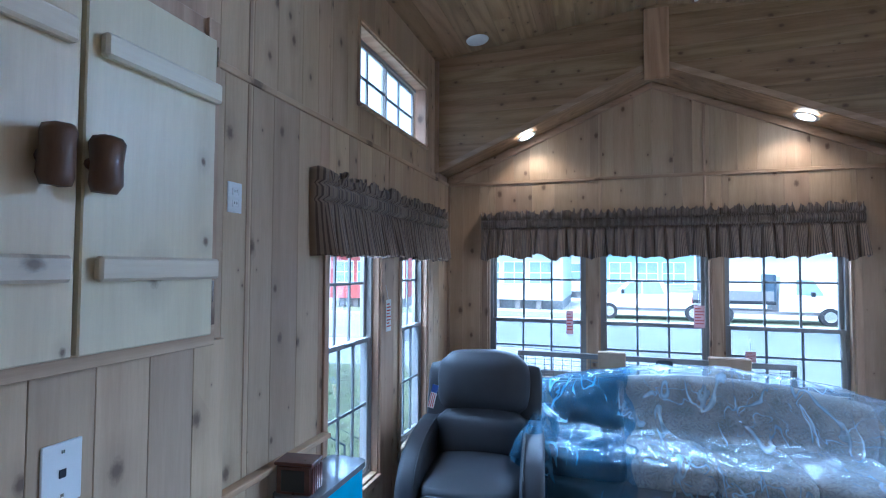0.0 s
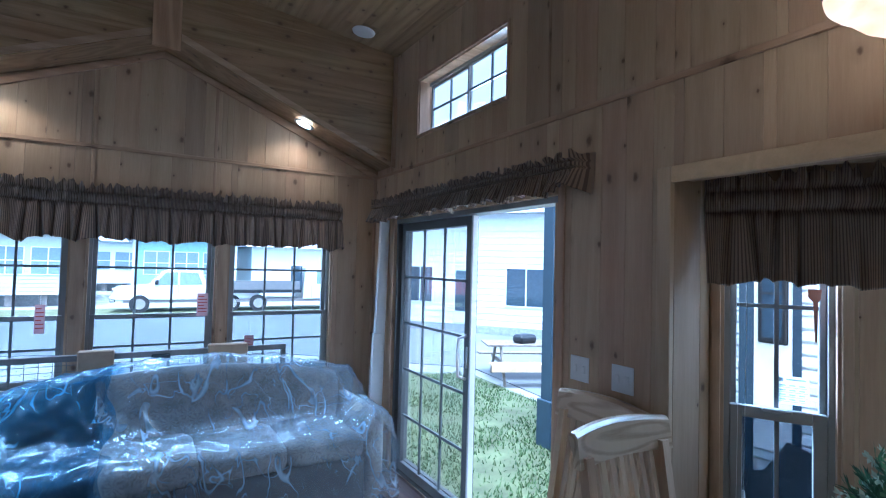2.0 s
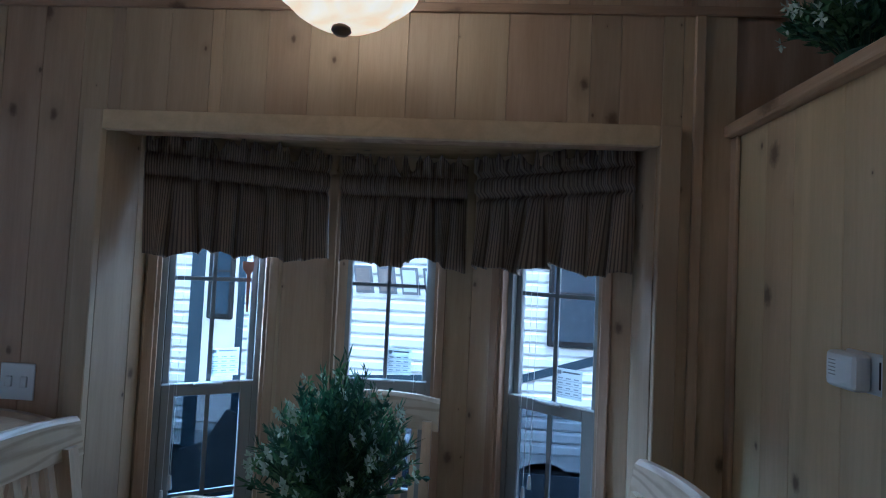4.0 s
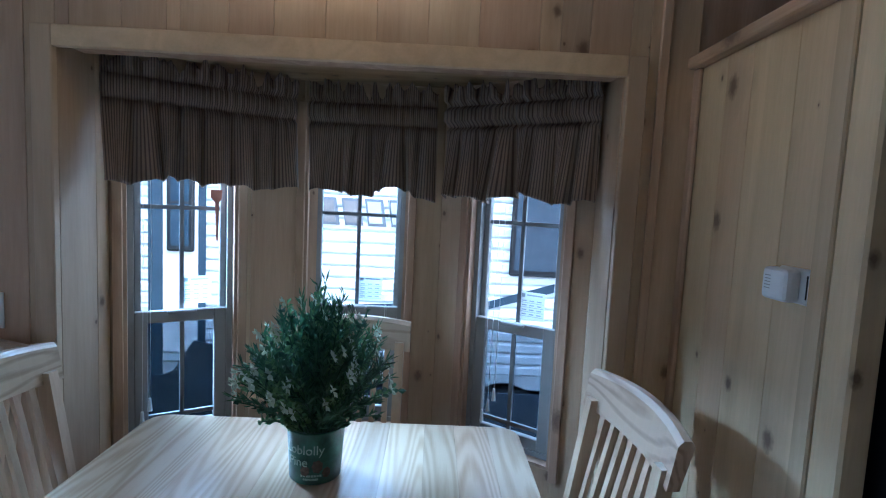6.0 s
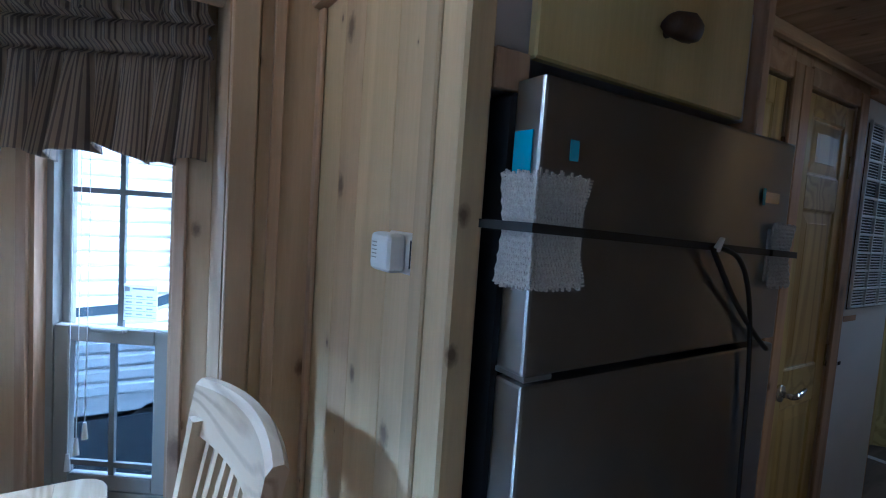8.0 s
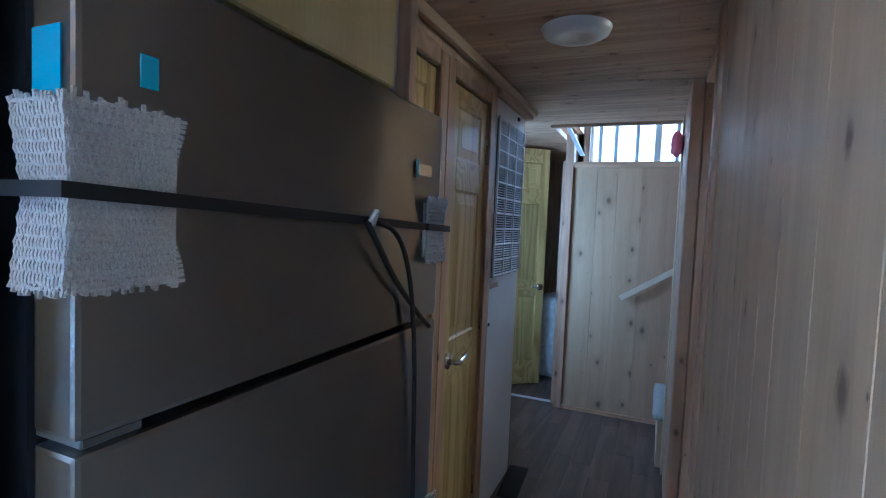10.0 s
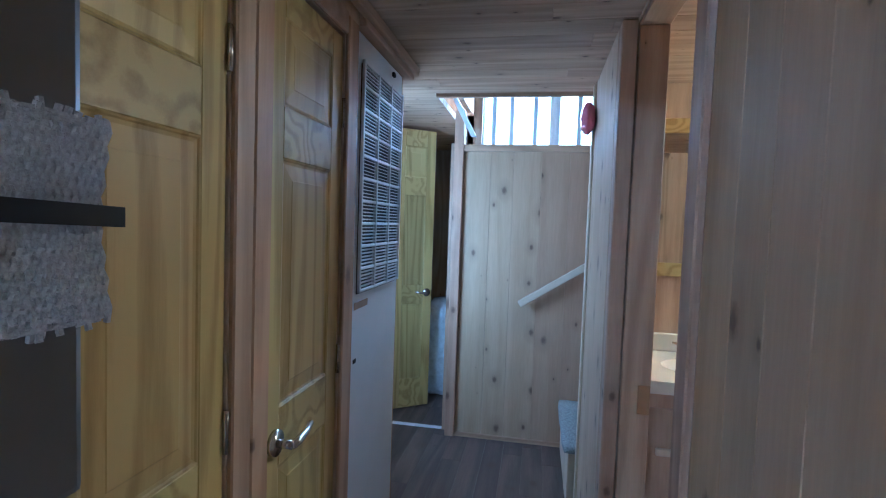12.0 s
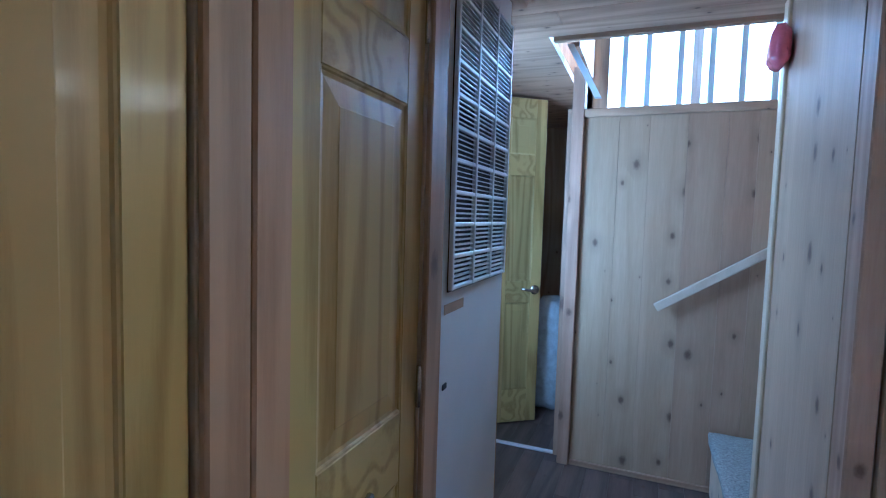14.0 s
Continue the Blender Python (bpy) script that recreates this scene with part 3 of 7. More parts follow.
batten(M_G, XL, XR, TRIMZ - 0.014, TRIMZ + 0.014)
batten(M_L, 0.50, YG - 0.03, TRIMZ - 0.014, TRIMZ + 0.014)
batten(M_R, -5.1, YG - 0.03, TRIMZ - 0.014, TRIMZ + 0.014)
for u in (1.05, 1.812):
    batten(M_G, u - 0.011, u + 0.011, TRIMZ + 0.015, soffit_z(u) - 0.05, 0.006, TRIM_Z)
    batten(M_G, u - 0.009, u + 0.009, 1.99, TRIMZ - 0.015, 0.005, TRIM_Z)
for u in (1.08, 2.44):
    batten(M_L, u - 0.010, u + 0.010, TRIMZ + 0.015, 2.62 if u > 2 else SIDE_TOP, 0.006, TRIM_Z)
    batten(M_L, u - 0.010, u + 0.010, 1.99 if u > 2 else 0.87, TRIMZ - 0.015, 0.005, TRIM_Z)
for u in (1.49, -1.05):
    batten(M_R, u - 0.010, u + 0.010, TRIMZ + 0.015, SIDE_TOP, 0.006, TRIM_Z)
batten(M_R, 1.39, 1.41, 2.2, TRIMZ - 0.015, 0.005, TRIM_Z)
batten(M_R, -1.085, -1.055, 0.0, TRIMZ - 0.015, 0.012, TRIM_Z)
for x, sx in ((XL, 1), (XR, -1)):
    ob = part("trim", boxm(min(x, x + sx * 0.02), max(x, x + sx * 0.02), YG - 0.02, YG, 0, 2.44, 0.003), TRIM_Z)
    tagged(ob, "cedar corner bead", "trim", kind="structure")
    ob = part("trim", boxm(min(x, x + sx * 0.03), max(x, x + sx * 0.03), CHEEK - 0.035, CHEEK - 0.003, 2.46, 3.39, 0.003), TRIM_Z)
    tagged(ob, "cedar corner trim beside the cheek", "trim", kind="structure")


# ---- windows ----
def casing(m, u0, u1, z0, z1, w=0.055, proud=0.014, mat=TRIM_Z, sill=True, mats=None):
    ob = thing("trim", m, "cedar casing boards round an opening", "trim", kind="structure")
    along = mats or TRIM_Y
    part("casing", boxm(u0 - w, u0, -D - proud, -D + 0.001, z0 - w * sill, z1 + w, 0.003), mat, ob)
    part("casing", boxm(u1, u1 + w, -D - proud, -D + 0.001, z0 - w * sill, z1 + w, 0.003), mat, ob)
    part("casing", boxm(u0, u1, -D - proud, -D + 0.001, z1, z1 + w, 0.003), along, ob)
    if sill:
        part("casing", boxm(u0, u1, -D - proud - 0.01, -D + 0.001, z0 - w, z0, 0.003), along, ob)
    return ob


def jamb_lining(m, u0, u1, z0, z1, parent, deep=0.10, along=TRIM_Y):
    t = 0.012
    part("lining", boxm(u0, u0 + t, -D, deep, z0, z1), TRIM_Z, parent)
    part("lining", boxm(u1 - t, u1, -D, deep, z0, z1), TRIM_Z, parent)
    part("lining", boxm(u0 + t, u1 - t, -D, deep, z1 - t, z1), along, parent)
    part("lining", boxm(u0 + t, u1 - t, -D, deep, z0, z0 + t), along, parent)


def sash(parent, u0, u1, z0, z1, y, w, cols, rows, mat=VINYL, depth=0.028, rowcuts=None):
    s = part("sash", boxm(u0, u0 + w, y, y + depth, z0, z1, 0.003), mat, parent)
    part("sash_stile", boxm(u1 - w, u1, y, y + depth, z0, z1, 0.003), mat, s)
    part("sash_rail", boxm(u0 + w, u1 - w, y, y + depth, z0, z0 + w, 0.003), mat, s)
    part("sash_rail", boxm(u0 + w, u1 - w, y, y + depth, z1 - w, z1, 0.003), mat, s)
    g0, g1, h0, h1 = u0 + w, u1 - w, z0 + w, z1 - w
    for k in range(1, cols):
        c = g0 + (g1 - g0) * k / cols
        part("muntin", boxm(c - 0.008, c + 0.008, y + 0.006, y + 0.018, h0, h1), MUNTIN, s)
    for f in rowcuts or [k / rows for k in range(1, rows)]:
        c = h0 + (h1 - h0) * f
        part("muntin", boxm(g0, g1, y + 0.0065, y + 0.0175, c - 0.008, c + 0.008), MUNTIN, s)
    p = part("pane", boxm(g0, g1, y + 0.0105, y + 0.0135, h0, h1), GLASS, s, "clear window glass")
    p.visible_shadow = False
    return s


win_no = [0]


def window(m, u0, u1, z0, z1, rail, label, cols=3, w=0.028, rows=2, upper=None, lower=None, along=TRIM_Y, lower_w=None):
    win_no[0] += 1
    ob = thing("window_%d" % win_no[0], m, label, "window", kind="structure")
    jamb_lining(m, u0, u1, z0, z1, ob, 0.03, along)
    f = 0.02
    a, b, c, d = u0 + 0.012, u1 - 0.012, z0 + 0.012, z1 - 0.012
    part("window_frame", boxm(a, a + f, 0.031, 0.099, c, d), VINYL, ob)
    part("window_frame", boxm(b - f, b, 0.031, 0.099, c, d), VINYL, ob)
    part("window_frame", boxm(a + f, b - f, 0.031, 0.099, d - f, d), VINYL, ob)
    part("window_sill", boxm(a + f, b - f, 0.031, 0.099, c, c + f), VINYL, ob)
    sash(ob, a + f, b - f, rail - 0.018, d - f, 0.066, w, cols, rows, rowcuts=upper)
    sash(ob, a + f, b - f, c + f, rail + 0.018, 0.036, lower_w or w, cols, rows, rowcuts=lower)
    scr = part("insect_screen", boxm(a + f, b - f, 0.0965, 0.0975, c + f, rail - 0.018), SCREEN if lower_w else SCREEN_PALE, ob, "fine insect mesh over the lower half")
    scr.visible_shadow = False
    lk = part("latch", boxm((a + b) / 2 - 0.05, (a + b) / 2 + 0.05, 0.012, 0.035, rail + 0.008, rail + 0.022, 0.004), VINYL, ob)
    return ob


for a, b, c, d in G_HOLES:
    window(M_G, a, b, c, d, 1.23, "grey vinyl window with white grid bars in the gable wall", along=TRIM_X)
ob = thing("trim", M_G, "cedar mullion boards between the gable windows", "trim", kind="structure")
for u0, u1 in ((0.06, 0.108), (0.942, 1.028), (1.852, 1.928), (2.757, 2.805)):
    part("mullion", boxm(u0, u1, -D - 0.014, -D + 0.001, 0.70, 2.03, 0.003), TRIM_Z, ob)
part("sill", boxm(0.108, 2.757, -D - 0.03, -D + 0.001, 0.705, 0.757, 0.003), TRIM_X, ob)
for a, b, c, d in L_HOLES[:2]:
    window(M_L, a, b, c, d, 1.235, "grey vinyl window with grid bars in the side wall")
casing(M_L, 1.69, 2.31, 0.42, 1.98, 0.045)
casing(M_L, 2.65, 3.19, 0.42, 1.98, 0.045)


def high_window(m, u0, u1, z0, z1):
    win_no[0] += 1
    ob = thing("window_%d" % win_no[0], m, "small high clerestory window with grid bars", "window", kind="structure")
    jamb_lining(m, u0, u1, z0, z1, ob, 0.07)
    mid = (u0 + u1) / 2
    f = 0.02
    a, b, c, d = u0 + 0.012, u1 - 0.012, z0 + 0.012, z1 - 0.012
    part("window_frame", boxm(a, b, 0.071, 0.099, c, c + f), VINYL, ob)
    part("window_frame", boxm(a, b, 0.071, 0.099, d - f, d), VINYL, ob)
    sash(ob, a, mid + 0.012, c + f, d - f, 0.074, 0.018, 2, 2, depth=0.02)
    sash(ob, mid - 0.012, b, c + f, d - f, 0.088, 0.018, 2, 2, depth=0.02)
    casing(m, u0, u1, z0, z1, 0.022)


high_window(M_L, *L_HOLES[2])
high_window(M_R, *R_HOLES[1])
high_window(M_R, *R_HOLES[3])

# ---- sliding patio door, its moving leaf slid open over the fixed one ----
door = thing("door_1", M_R, "sliding glass patio door standing half open, dark grey frame", "door", kind="structure")
part("door_frame", boxm(1.40, 1.435, -0.01, 0.099, 0.03, 1.985, 0.003), TRIM_Z, door)
part("door_frame", boxm(3.265, 3.30, 0.0, 0.099, 0.03, 1.985, 0.003), VINYL_DARK, door)
part("door_head", boxm(1.40, 3.30, -0.005, 0.099, 1.985, 2.018, 0.003), VINYL, door)
part("track", boxm(1.40, 3.30, -0.02, 0.099, 0.0, 0.03, 0.004), CHROME, door)
for u0, u1, y in ((2.255, 3.262, 0.06), (2.225, 3.235, 0.018)):
    leaf = part("leaf", boxm(u0, u0 + 0.06, y, y + 0.035, 0.032, 1.98, 0.003), VINYL_DARK, door)
    part("stile", boxm(u1 - 0.06, u1, y, y + 0.035, 0.032, 1.98, 0.003), VINYL_DARK, leaf)
    part("rail", boxm(u0 + 0.06, u1 - 0.06, y, y + 0.035, 0.032, 0.10, 0.003), VINYL_DARK, leaf)
    part("rail", boxm(u0 + 0.06, u1 - 0.06, y, y + 0.035, 1.92, 1.98, 0.003), VINYL_DARK, leaf)
    if y < 0.05:
        for k in (1, 2):
            c = u0 + 0.06 + (u1 - u0 - 0.12) * k / 3
            part("muntin", boxm(c - 0.009, c + 0.009, y + 0.010, y + 0.022, 0.10, 1.92), MUNTIN, leaf)
        for k in range(1, 5):
            c = 0.10 + 1.82 * k / 5
            part("muntin", boxm(u0 + 0.06, u1 - 0.06, y + 0.0105, y + 0.0215, c - 0.009, c + 0.009), MUNTIN, leaf)
        bm = bmesh.new()
        rod(bm, [(u0 + 0.03, y, 0.93), (u0 + 0.045, y - 0.05, 0.95), (u0 + 0.05, y - 0.055, 1.07), (u0 + 0.045, y - 0.05, 1.19), (u0 + 0.03, y, 1.21)], 0.011)
        part("handle", bm, WHITE, leaf, "pale curved door handle", True)
        part("latch_plate", boxm(u0 + 0.002, u0 + 0.03, y - 0.008, y - 0.001, 1.0, 1.14, 0.002), CHROME, leaf)
    p = part("pane", boxm(u0 + 0.06, u1 - 0.06, y + 0.014, y + 0.018, 0.10, 1.92), GLASS, leaf)
    p.visible_shadow = False
edge = part("pull_stile", boxm(2.205, 2.224, 0.014, 0.056, 0.032, 1.98, 0.003), WHITE, door, "pale edge of the sliding leaf")
casing(M_R, 1.40, 3.30, 0.0, 2.02, 0.045, sill=False)

# ---- bay ----
BAY = [(XR, 0.766), (3.355, 0.752), (3.69, 0.165), (3.69, -0.42), (3.325, -0.952), (XR, -0.952)]
BAY_TOP = 2.065
BAY_WIN = {1: (0.040, 0.425), 2: (0.012, 0.445), 3: (0.135, 0.545)}
bay_walls = []
for i, (p, q) in enumerate(zip(BAY, BAY[1:])):
    p, q = Vector((*p, 0)), Vector((*q, 0))
    u = (q - p).normalized()
    out = Vector((-u.y, u.x, 0))
    m = at_wall(p + out * D, u, out)
    length = (q - p).length
    holes = [(*BAY_WIN[i], 0.60, 1.93)] if i in BAY_WIN else []
    w = wall("wall_bay_%d" % i, m, 0.02 if i == 0 else -0.07, length - 0.02 if i == 4 else length + 0.07, 0, 2.2, holes, 0.08)
    bay_walls.append((w, length, holes))
    if holes:
        a, b = BAY_WIN[i]
        window(m, a, b, 0.60, 1.93, 1.11, "narrow grey vinyl bay window with grid bars", 2, 0.024, upper=[0.54], lower=[0.08], along=TRIM_Z, lower_w=0.046)
        ob = thing("trim", m, "cedar boards beside a bay window", "trim", kind="structure")
        part("casing", boxm(a - 0.035, a, -D - 0.012, -D + 0.001, 0.56, 1.98, 0.003), TRIM_Z, ob)
        part("casing", boxm(b, b + 0.035, -D - 0.012, -D + 0.001, 0.56, 1.98, 0.003), TRIM_Z, ob)
bm = bmesh.new()
prism(bm, [(max(x, XR + 0.013), y) for x, y in BAY], 2, BAY_TOP, BAY_TOP + 0.2)
tagged(part("ceiling_bay", bm, CEIL_Y), "board ceiling of the bay", "ceiling", kind="structure")
bm = bmesh.new()
prism(bm, BAY, 2, -0.12, -0.012)
tagged(part("floor_bay", bm, LAMINATE), "laminate floor of the bay", "floor", kind="structure")
# bay casing, its colour lightened as if the pendant shone on it
casing(M_R, -0.955, 0.766, 0.0, 2.0, 0.062, 0.026, LAMPLIT_Z, False, LAMPLIT_Y)

# ---- panelled partition beside the dining corner and the hall ----
YP = -1.18
HX, HW, HC = 2.645, 1.735, 2.20
M_P = at_wall((XR, YP - D, 0), (-1, 0, 0), (0, -1, 0))
wall_p = wall("wall_partition", M_P, 0, 0.615, 0, 2.035, [], 0.045, label="pale knotty cedar partition beside the refrigerator")
cap = part("trim", boxm(2.50, XR, YP - 0.07, YP + 0.035, 2.036, 2.071, 0.005), TRIM_X)
tagged(cap, "cedar cap rail on the partition", "trim", kind="structure")
endp = thing("trim", pose(0, 0, 0), "upright trim at the partition's end", "trim", kind="structure")
part("casing", boxm(2.527, 2.575, YP, YP + 0.016, 0, 2.035, 0.004), CEDAR_Y, endp)
part("casing", boxm(2.45, 2.527, YP - 0.045, YP + 0.012, 0, 2.035, 0.006), CEDAR_Y, endp)
part("casing", boxm(3.105, XR, YP, YP + 0.014, 0, 2.035, 0.004), TRIM_Z, endp)

# hall: loft floor as ceiling, door wall, stair wall and the wall with the bath door
bm = bmesh.new()
rng = random.Random(8)
y = -4.47
while y < YP - 0.06:
    y2 = min(y + 0.135, YP - 0.05)
    x = HW - 2.0
    x_end = XR if y < -2.06 else 2.44
    while x < x_end:
        x2 = min(x_end, x + rng.uniform(0.9, 2.2))
        box(bm, x + 0.001, x2 - 0.001, y + 0.0015, y2 - 0.0015, HC, HC + 0.03)
        x = x2
    y = y2
box(bm, XL, XR, -4.47, -2.06, HC + 0.031, HC + 0.12)
box(bm, XL, 2.44, -2.059, YP - 0.05, HC + 0.031, HC + 0.12)
HALLCEIL = wood("hall_ceiling_boards", (0.33, 0.23, 0.15), (0.55, 0.41, 0.29), axis=0, island=True, knots=1.1)
tagged(part("ceiling_hall", bm, HALLCEIL), "low hall ceiling of knotty boards", "ceiling", kind="structure")
tagged(part("trim", boxm(HW, 2.62, -4.50, -4.47, HC - 0.02, HC + 0.13, 0.003), TRIM_X), "trim board at the edge of the loft", "trim", kind="structure")

M_H = at_wall((HX + D, 0, 0), (0, -1, 0), (1, 0, 0))
D1, D2 = (2.215, 2.63), (2.775, 3.215)
wall_h = wall("wall_hall_east", M_H, 2.02, 3.335, 0, HC, [(*D1, 0, 2.06), (*D2, 0, 2.06)], 0.06)
for a, b in ((2.135, 2.213), (2.632, 2.70), (2.703, 2.773), (3.217, 3.30)):
    t = part("trim", boxm(a, b, -D - 0.014, -D + 0.001, 0, 2.12, 0.004), REDTRIM, at=M_H)
    tagged(t, "reddish cedar door casing", "trim", kind="structure")
for a, b in (D1, D2):
    t = part("trim", boxm(a - 0.001, b + 0.001, -D - 0.012, -D + 0.001, 2.06, 2.13, 0.004), TRIM_Y, at=M_H)
    tagged(t, "reddish cedar door head casing", "trim", kind="structure")


def panel_door(name, m, width, height, label, columns=1, lever_at=None, panels=None, hinge_at=None):
    """A panelled pine leaf: stiles, rails and raised panels. Local x across, y away from the viewer."""
    ob = thing(name, m, label, "door", kind="structure")
    t, s = 0.035, 0.075 if columns == 1 else 0.09
    rows = panels or [(0.20, 0.87), (1.02, 1.635), (1.76, 1.97)]
    part("stile", boxm(0, s, 0, t, 0.01, height, 0.002), PINE_DOOR, ob)
    part("stile", boxm(width - s, width, 0, t, 0.01, height, 0.002), PINE_DOOR, ob)
    edges = [0.01] + [v for r in rows for v in r] + [height]
    for z0, z1 in zip(edges[::2], edges[1::2]):
        part("rail", boxm(s, width - s, 0, t, z0, z1, 0.002), PINE_DOOR_Y, ob)
    mids = [(s, width - s)]
    if columns == 2:
        c = width / 2
        mids = [(s, c - 0.04), (c + 0.04, width - s)]
        for z0, z1 in rows:
            part("stile", boxm(c - 0.04, c + 0.04, 0.001, t, z0, z1), PINE_DOOR, ob)
    for z0, z1 in rows:
        for a, b in mids:
            bm = bmesh.new()
            o = [(a, z0), (b, z0), (b, z1), (a, z1)]
            def ring(inset, y):
                return [bm.verts.new((u + (inset if u == a else -inset), y, v + (inset if v == z0 else -inset))) for u, v in o]
            rings = [ring(0, 0.001), ring(0.003, 0.002), ring(0.006, 0.005), ring(0.013, 0.0065), ring(0.050, 0.003), ring(0.052, 0.002)]
            for p, q in zip(rings, rings[1:]):
                for i in range(4):
                    bm.faces.new((p[i], p[(i + 1) % 4], q[(i + 1) % 4], q[i]))
            bm.faces.new(rings[-1])
            back = ring(0, t - 0.004)
            bm.faces.new(back)
            part("panel", bm, PINE_DOOR, ob)
    if lever_at:
        u, z, way = lever_at
        bm = bmesh.new()
        rod(bm, [(u, 0, z), (u, -0.012, z)], 0.032, 20)
        rod(bm, [(u, -0.012, z), (u, -0.05, z)], 0.011, 12)
        h = part("lever_handle", bm, CHROME, ob, "satin nickel lever handle", True)
        bm = bmesh.new()
        rod(bm, [(u, -0.05, z), (u + way * 0.03, -0.052, z), (u + way * 0.075, -0.05, z + 0.004), (u + way * 0.115, -0.044, z + 0.012)], 0.010, 10, [0.011, 0.011, 0.009, 0.007])
        part("lever", bm, CHROME, h, smooth=True)
    if hinge_at is not None:
        for z in (0.25, 1.05, 1.82):
            bm = bmesh.new()
            rod(bm, [(hinge_at, -0.006, z - 0.045), (hinge_at, -0.006, z + 0.045)], 0.006, 8)
            part("hinge", bm, CHROME, ob, smooth=True)
    return ob


m1 = at_wall((HX + 0.004, -D1[0] - 0.004, 0), (0, -1, 0), (1, 0, 0))
panel_door("door_2", m1, D1[1] - D1[0] - 0.008, 2.05, "narrow varnished pine panel door, closed, with a nickel lever", lever_at=(0.09, 0.945, 1), hinge_at=0.407)
m2 = at_wall((HX + 0.004, -D2[0] - 0.004, 0), (0, -1, 0), (1, 0, 0))
panel_door("door_3", m2, D2[1] - D2[0] - 0.008, 2.05, "narrow varnished pine panel door, closed, in the hall", lever_at=(0.05, 0.94, 1), hinge_at=0.43)

# stair wall with cap rail and balusters
M_S = at_wall((0, -5.17 - D, 0), (-1, 0, 0), (0, -1, 0))
wall_s = wall("wall_stair", M_S, -2.555, 0.255, 0, 1.99, [], 0.06)
tagged(part("trim", boxm(1.2, 2.56, -5.20, -5.145, 1.985, 2.03, 0.004), TRIM_X), "cedar cap rail on the stair wall", "rail", kind="structure")
tagged(part("post", boxm(2.557, 2.622, -5.235, -5.135, 0, 2.26, 0.004), TRIM_Z), "cedar post at the end of the stair wall", "post", kind="structure")
tagged(part("baseboard", boxm(1.2, 2.556, -5.168, -5.15, 0, 0.03, 0.003), TRIM_X), "thin cedar base strip", "baseboard", kind="structure")
balus = thing("balustrade", pose(0, 0, 0), "white loft balustrade with square spindles above the stair wall", "railing", kind="structure")
for x in (2.36, 2.242, 2.085, 1.94, 1.80, 1.66, 1.52, 1.38):
    part("spindle", boxm(x - 0.014, x + 0.014, -5.185, -5.157, 2.031, 2.62, 0.002), SIDING, balus)
part("rail", boxm(1.2, 2.55, -5.20, -5.145, 2.62, 2.66, 0.004), SIDING, balus)
bm = bmesh.new()
prism(bm, [(2.62, 2.36), (2.655, 2.36), (2.50, 2.07), (2.465, 2.07)], 1, -5.10, -5.06)
part("brace", bm, SIDING, balus)
part("mullion", boxm(2.44, 2.48, -5.19, -5.15, 2.031, 2.62), TRIM_Z, balus)
# back of the loft with the window that lights the stairs
M_B = at_wall((0, -6.0, 0), (-1, 0, 0), (0, -1, 0))
wall_b = wall("wall_loft_back", M_B, -2.72, 0.255, 0, 3.6, [(-2.55, -1.35, 2.08, 3.0)], 0.08)
ob = thing("window_20", M_B, "bright loft window above the stairs", "window", kind="structure")
sash(ob, -2.55, -1.95, 2.08, 3.0, 0.03, 0.03, 1, 1, SIDING)
sash(ob, -1.95, -1.35, 2.08, 3.0, 0.03, 0.03, 1, 1, SIDING)
wall_c = wall("wall_bedroom_side", at_wall((2.66, -5.236, 0), (0, -1, 0), (-1, 0, 0)), 0, 0.764, 0, 3.6, [(-0.1, 0.764, 2.05, 2.4)], 0.05)
wall_d = wall("wall_south", at_wall((0, -6.9, 0), (-1, 0, 0), (0, -1, 0)), -XR, -2.60, 0, 3.4, [], 0.08)
wall("wall_bedroom_west", at_wall((2.66, -6.0, 0), (0, -1, 0), (-1, 0, 0)), 0, 0.9, 0, 3.4, [], 0.05)
wall("wall_bedroom_east", at_wall((XR, BACK, 0), (0, -1, 0), (1, 0, 0)), 0, 0.8, 0, 3.4, [], 0.1)
tagged(part("ceiling_bedroom", boxm(2.66, XR, -6.9, -4.52, 2.24, 2.28), HALLCEIL), "low ceiling by the bedroom", "ceiling", kind="structure")
tagged(part("trim", boxm(2.66, XR, -5.27, -5.235, 0, 0.012, 0.004), WHITE), "white threshold strip", "threshold", kind="structure")

# right side of the hall
M_W = at_wall((HW - D, 0, 0), (0, 1, 0), (-1, 0, 0))
wall_w = wall("wall_hall_west", M_W, -4.36, YP, 0, HC, [(-3.53, -2.80, 0, 2.185)], 0.085)
wall_k = wall("wall_kitchen", at_wall((0, YP - 0.005, 0), (-1, 0, 0), (0, -1, 0)), -HW + 0.1, -XL, 0, HC + 0.12, [], 0.08)
tagged(part("trim", boxm(HW - 0.003, HW + 0.05, -3.62, -3.535, 0, HC - 0.002, 0.004), TRIM_Z), "cedar casing of the bath doorway", "trim", kind="structure")
tagged(part("trim", boxm(HW - 0.003, HW + 0.016, -2.795, -2.72, 0, HC - 0.002, 0.004), TRIM_Z), "cedar casing of the bath doorway", "trim", kind="structure")
jam = thing("trim", pose(0, 0, 0), "cedar jamb boards inside the bath doorway", "trim", kind="structure")
part("jamb", boxm(HW - 0.10, HW - 0.004, -3.534, -3.515, 0, 2.184, 0.003), TRIM_Z, jam)
part("jamb", boxm(HW - 0.10, HW - 0.004, -2.815, -2.796, 0, 2.184, 0.003), TRIM_Z, jam)
part("jamb", boxm(HW - 0.10, HW - 0.004, -3.515, -2.815, 2.168, 2.184, 0.003), TRIM_Y, jam)
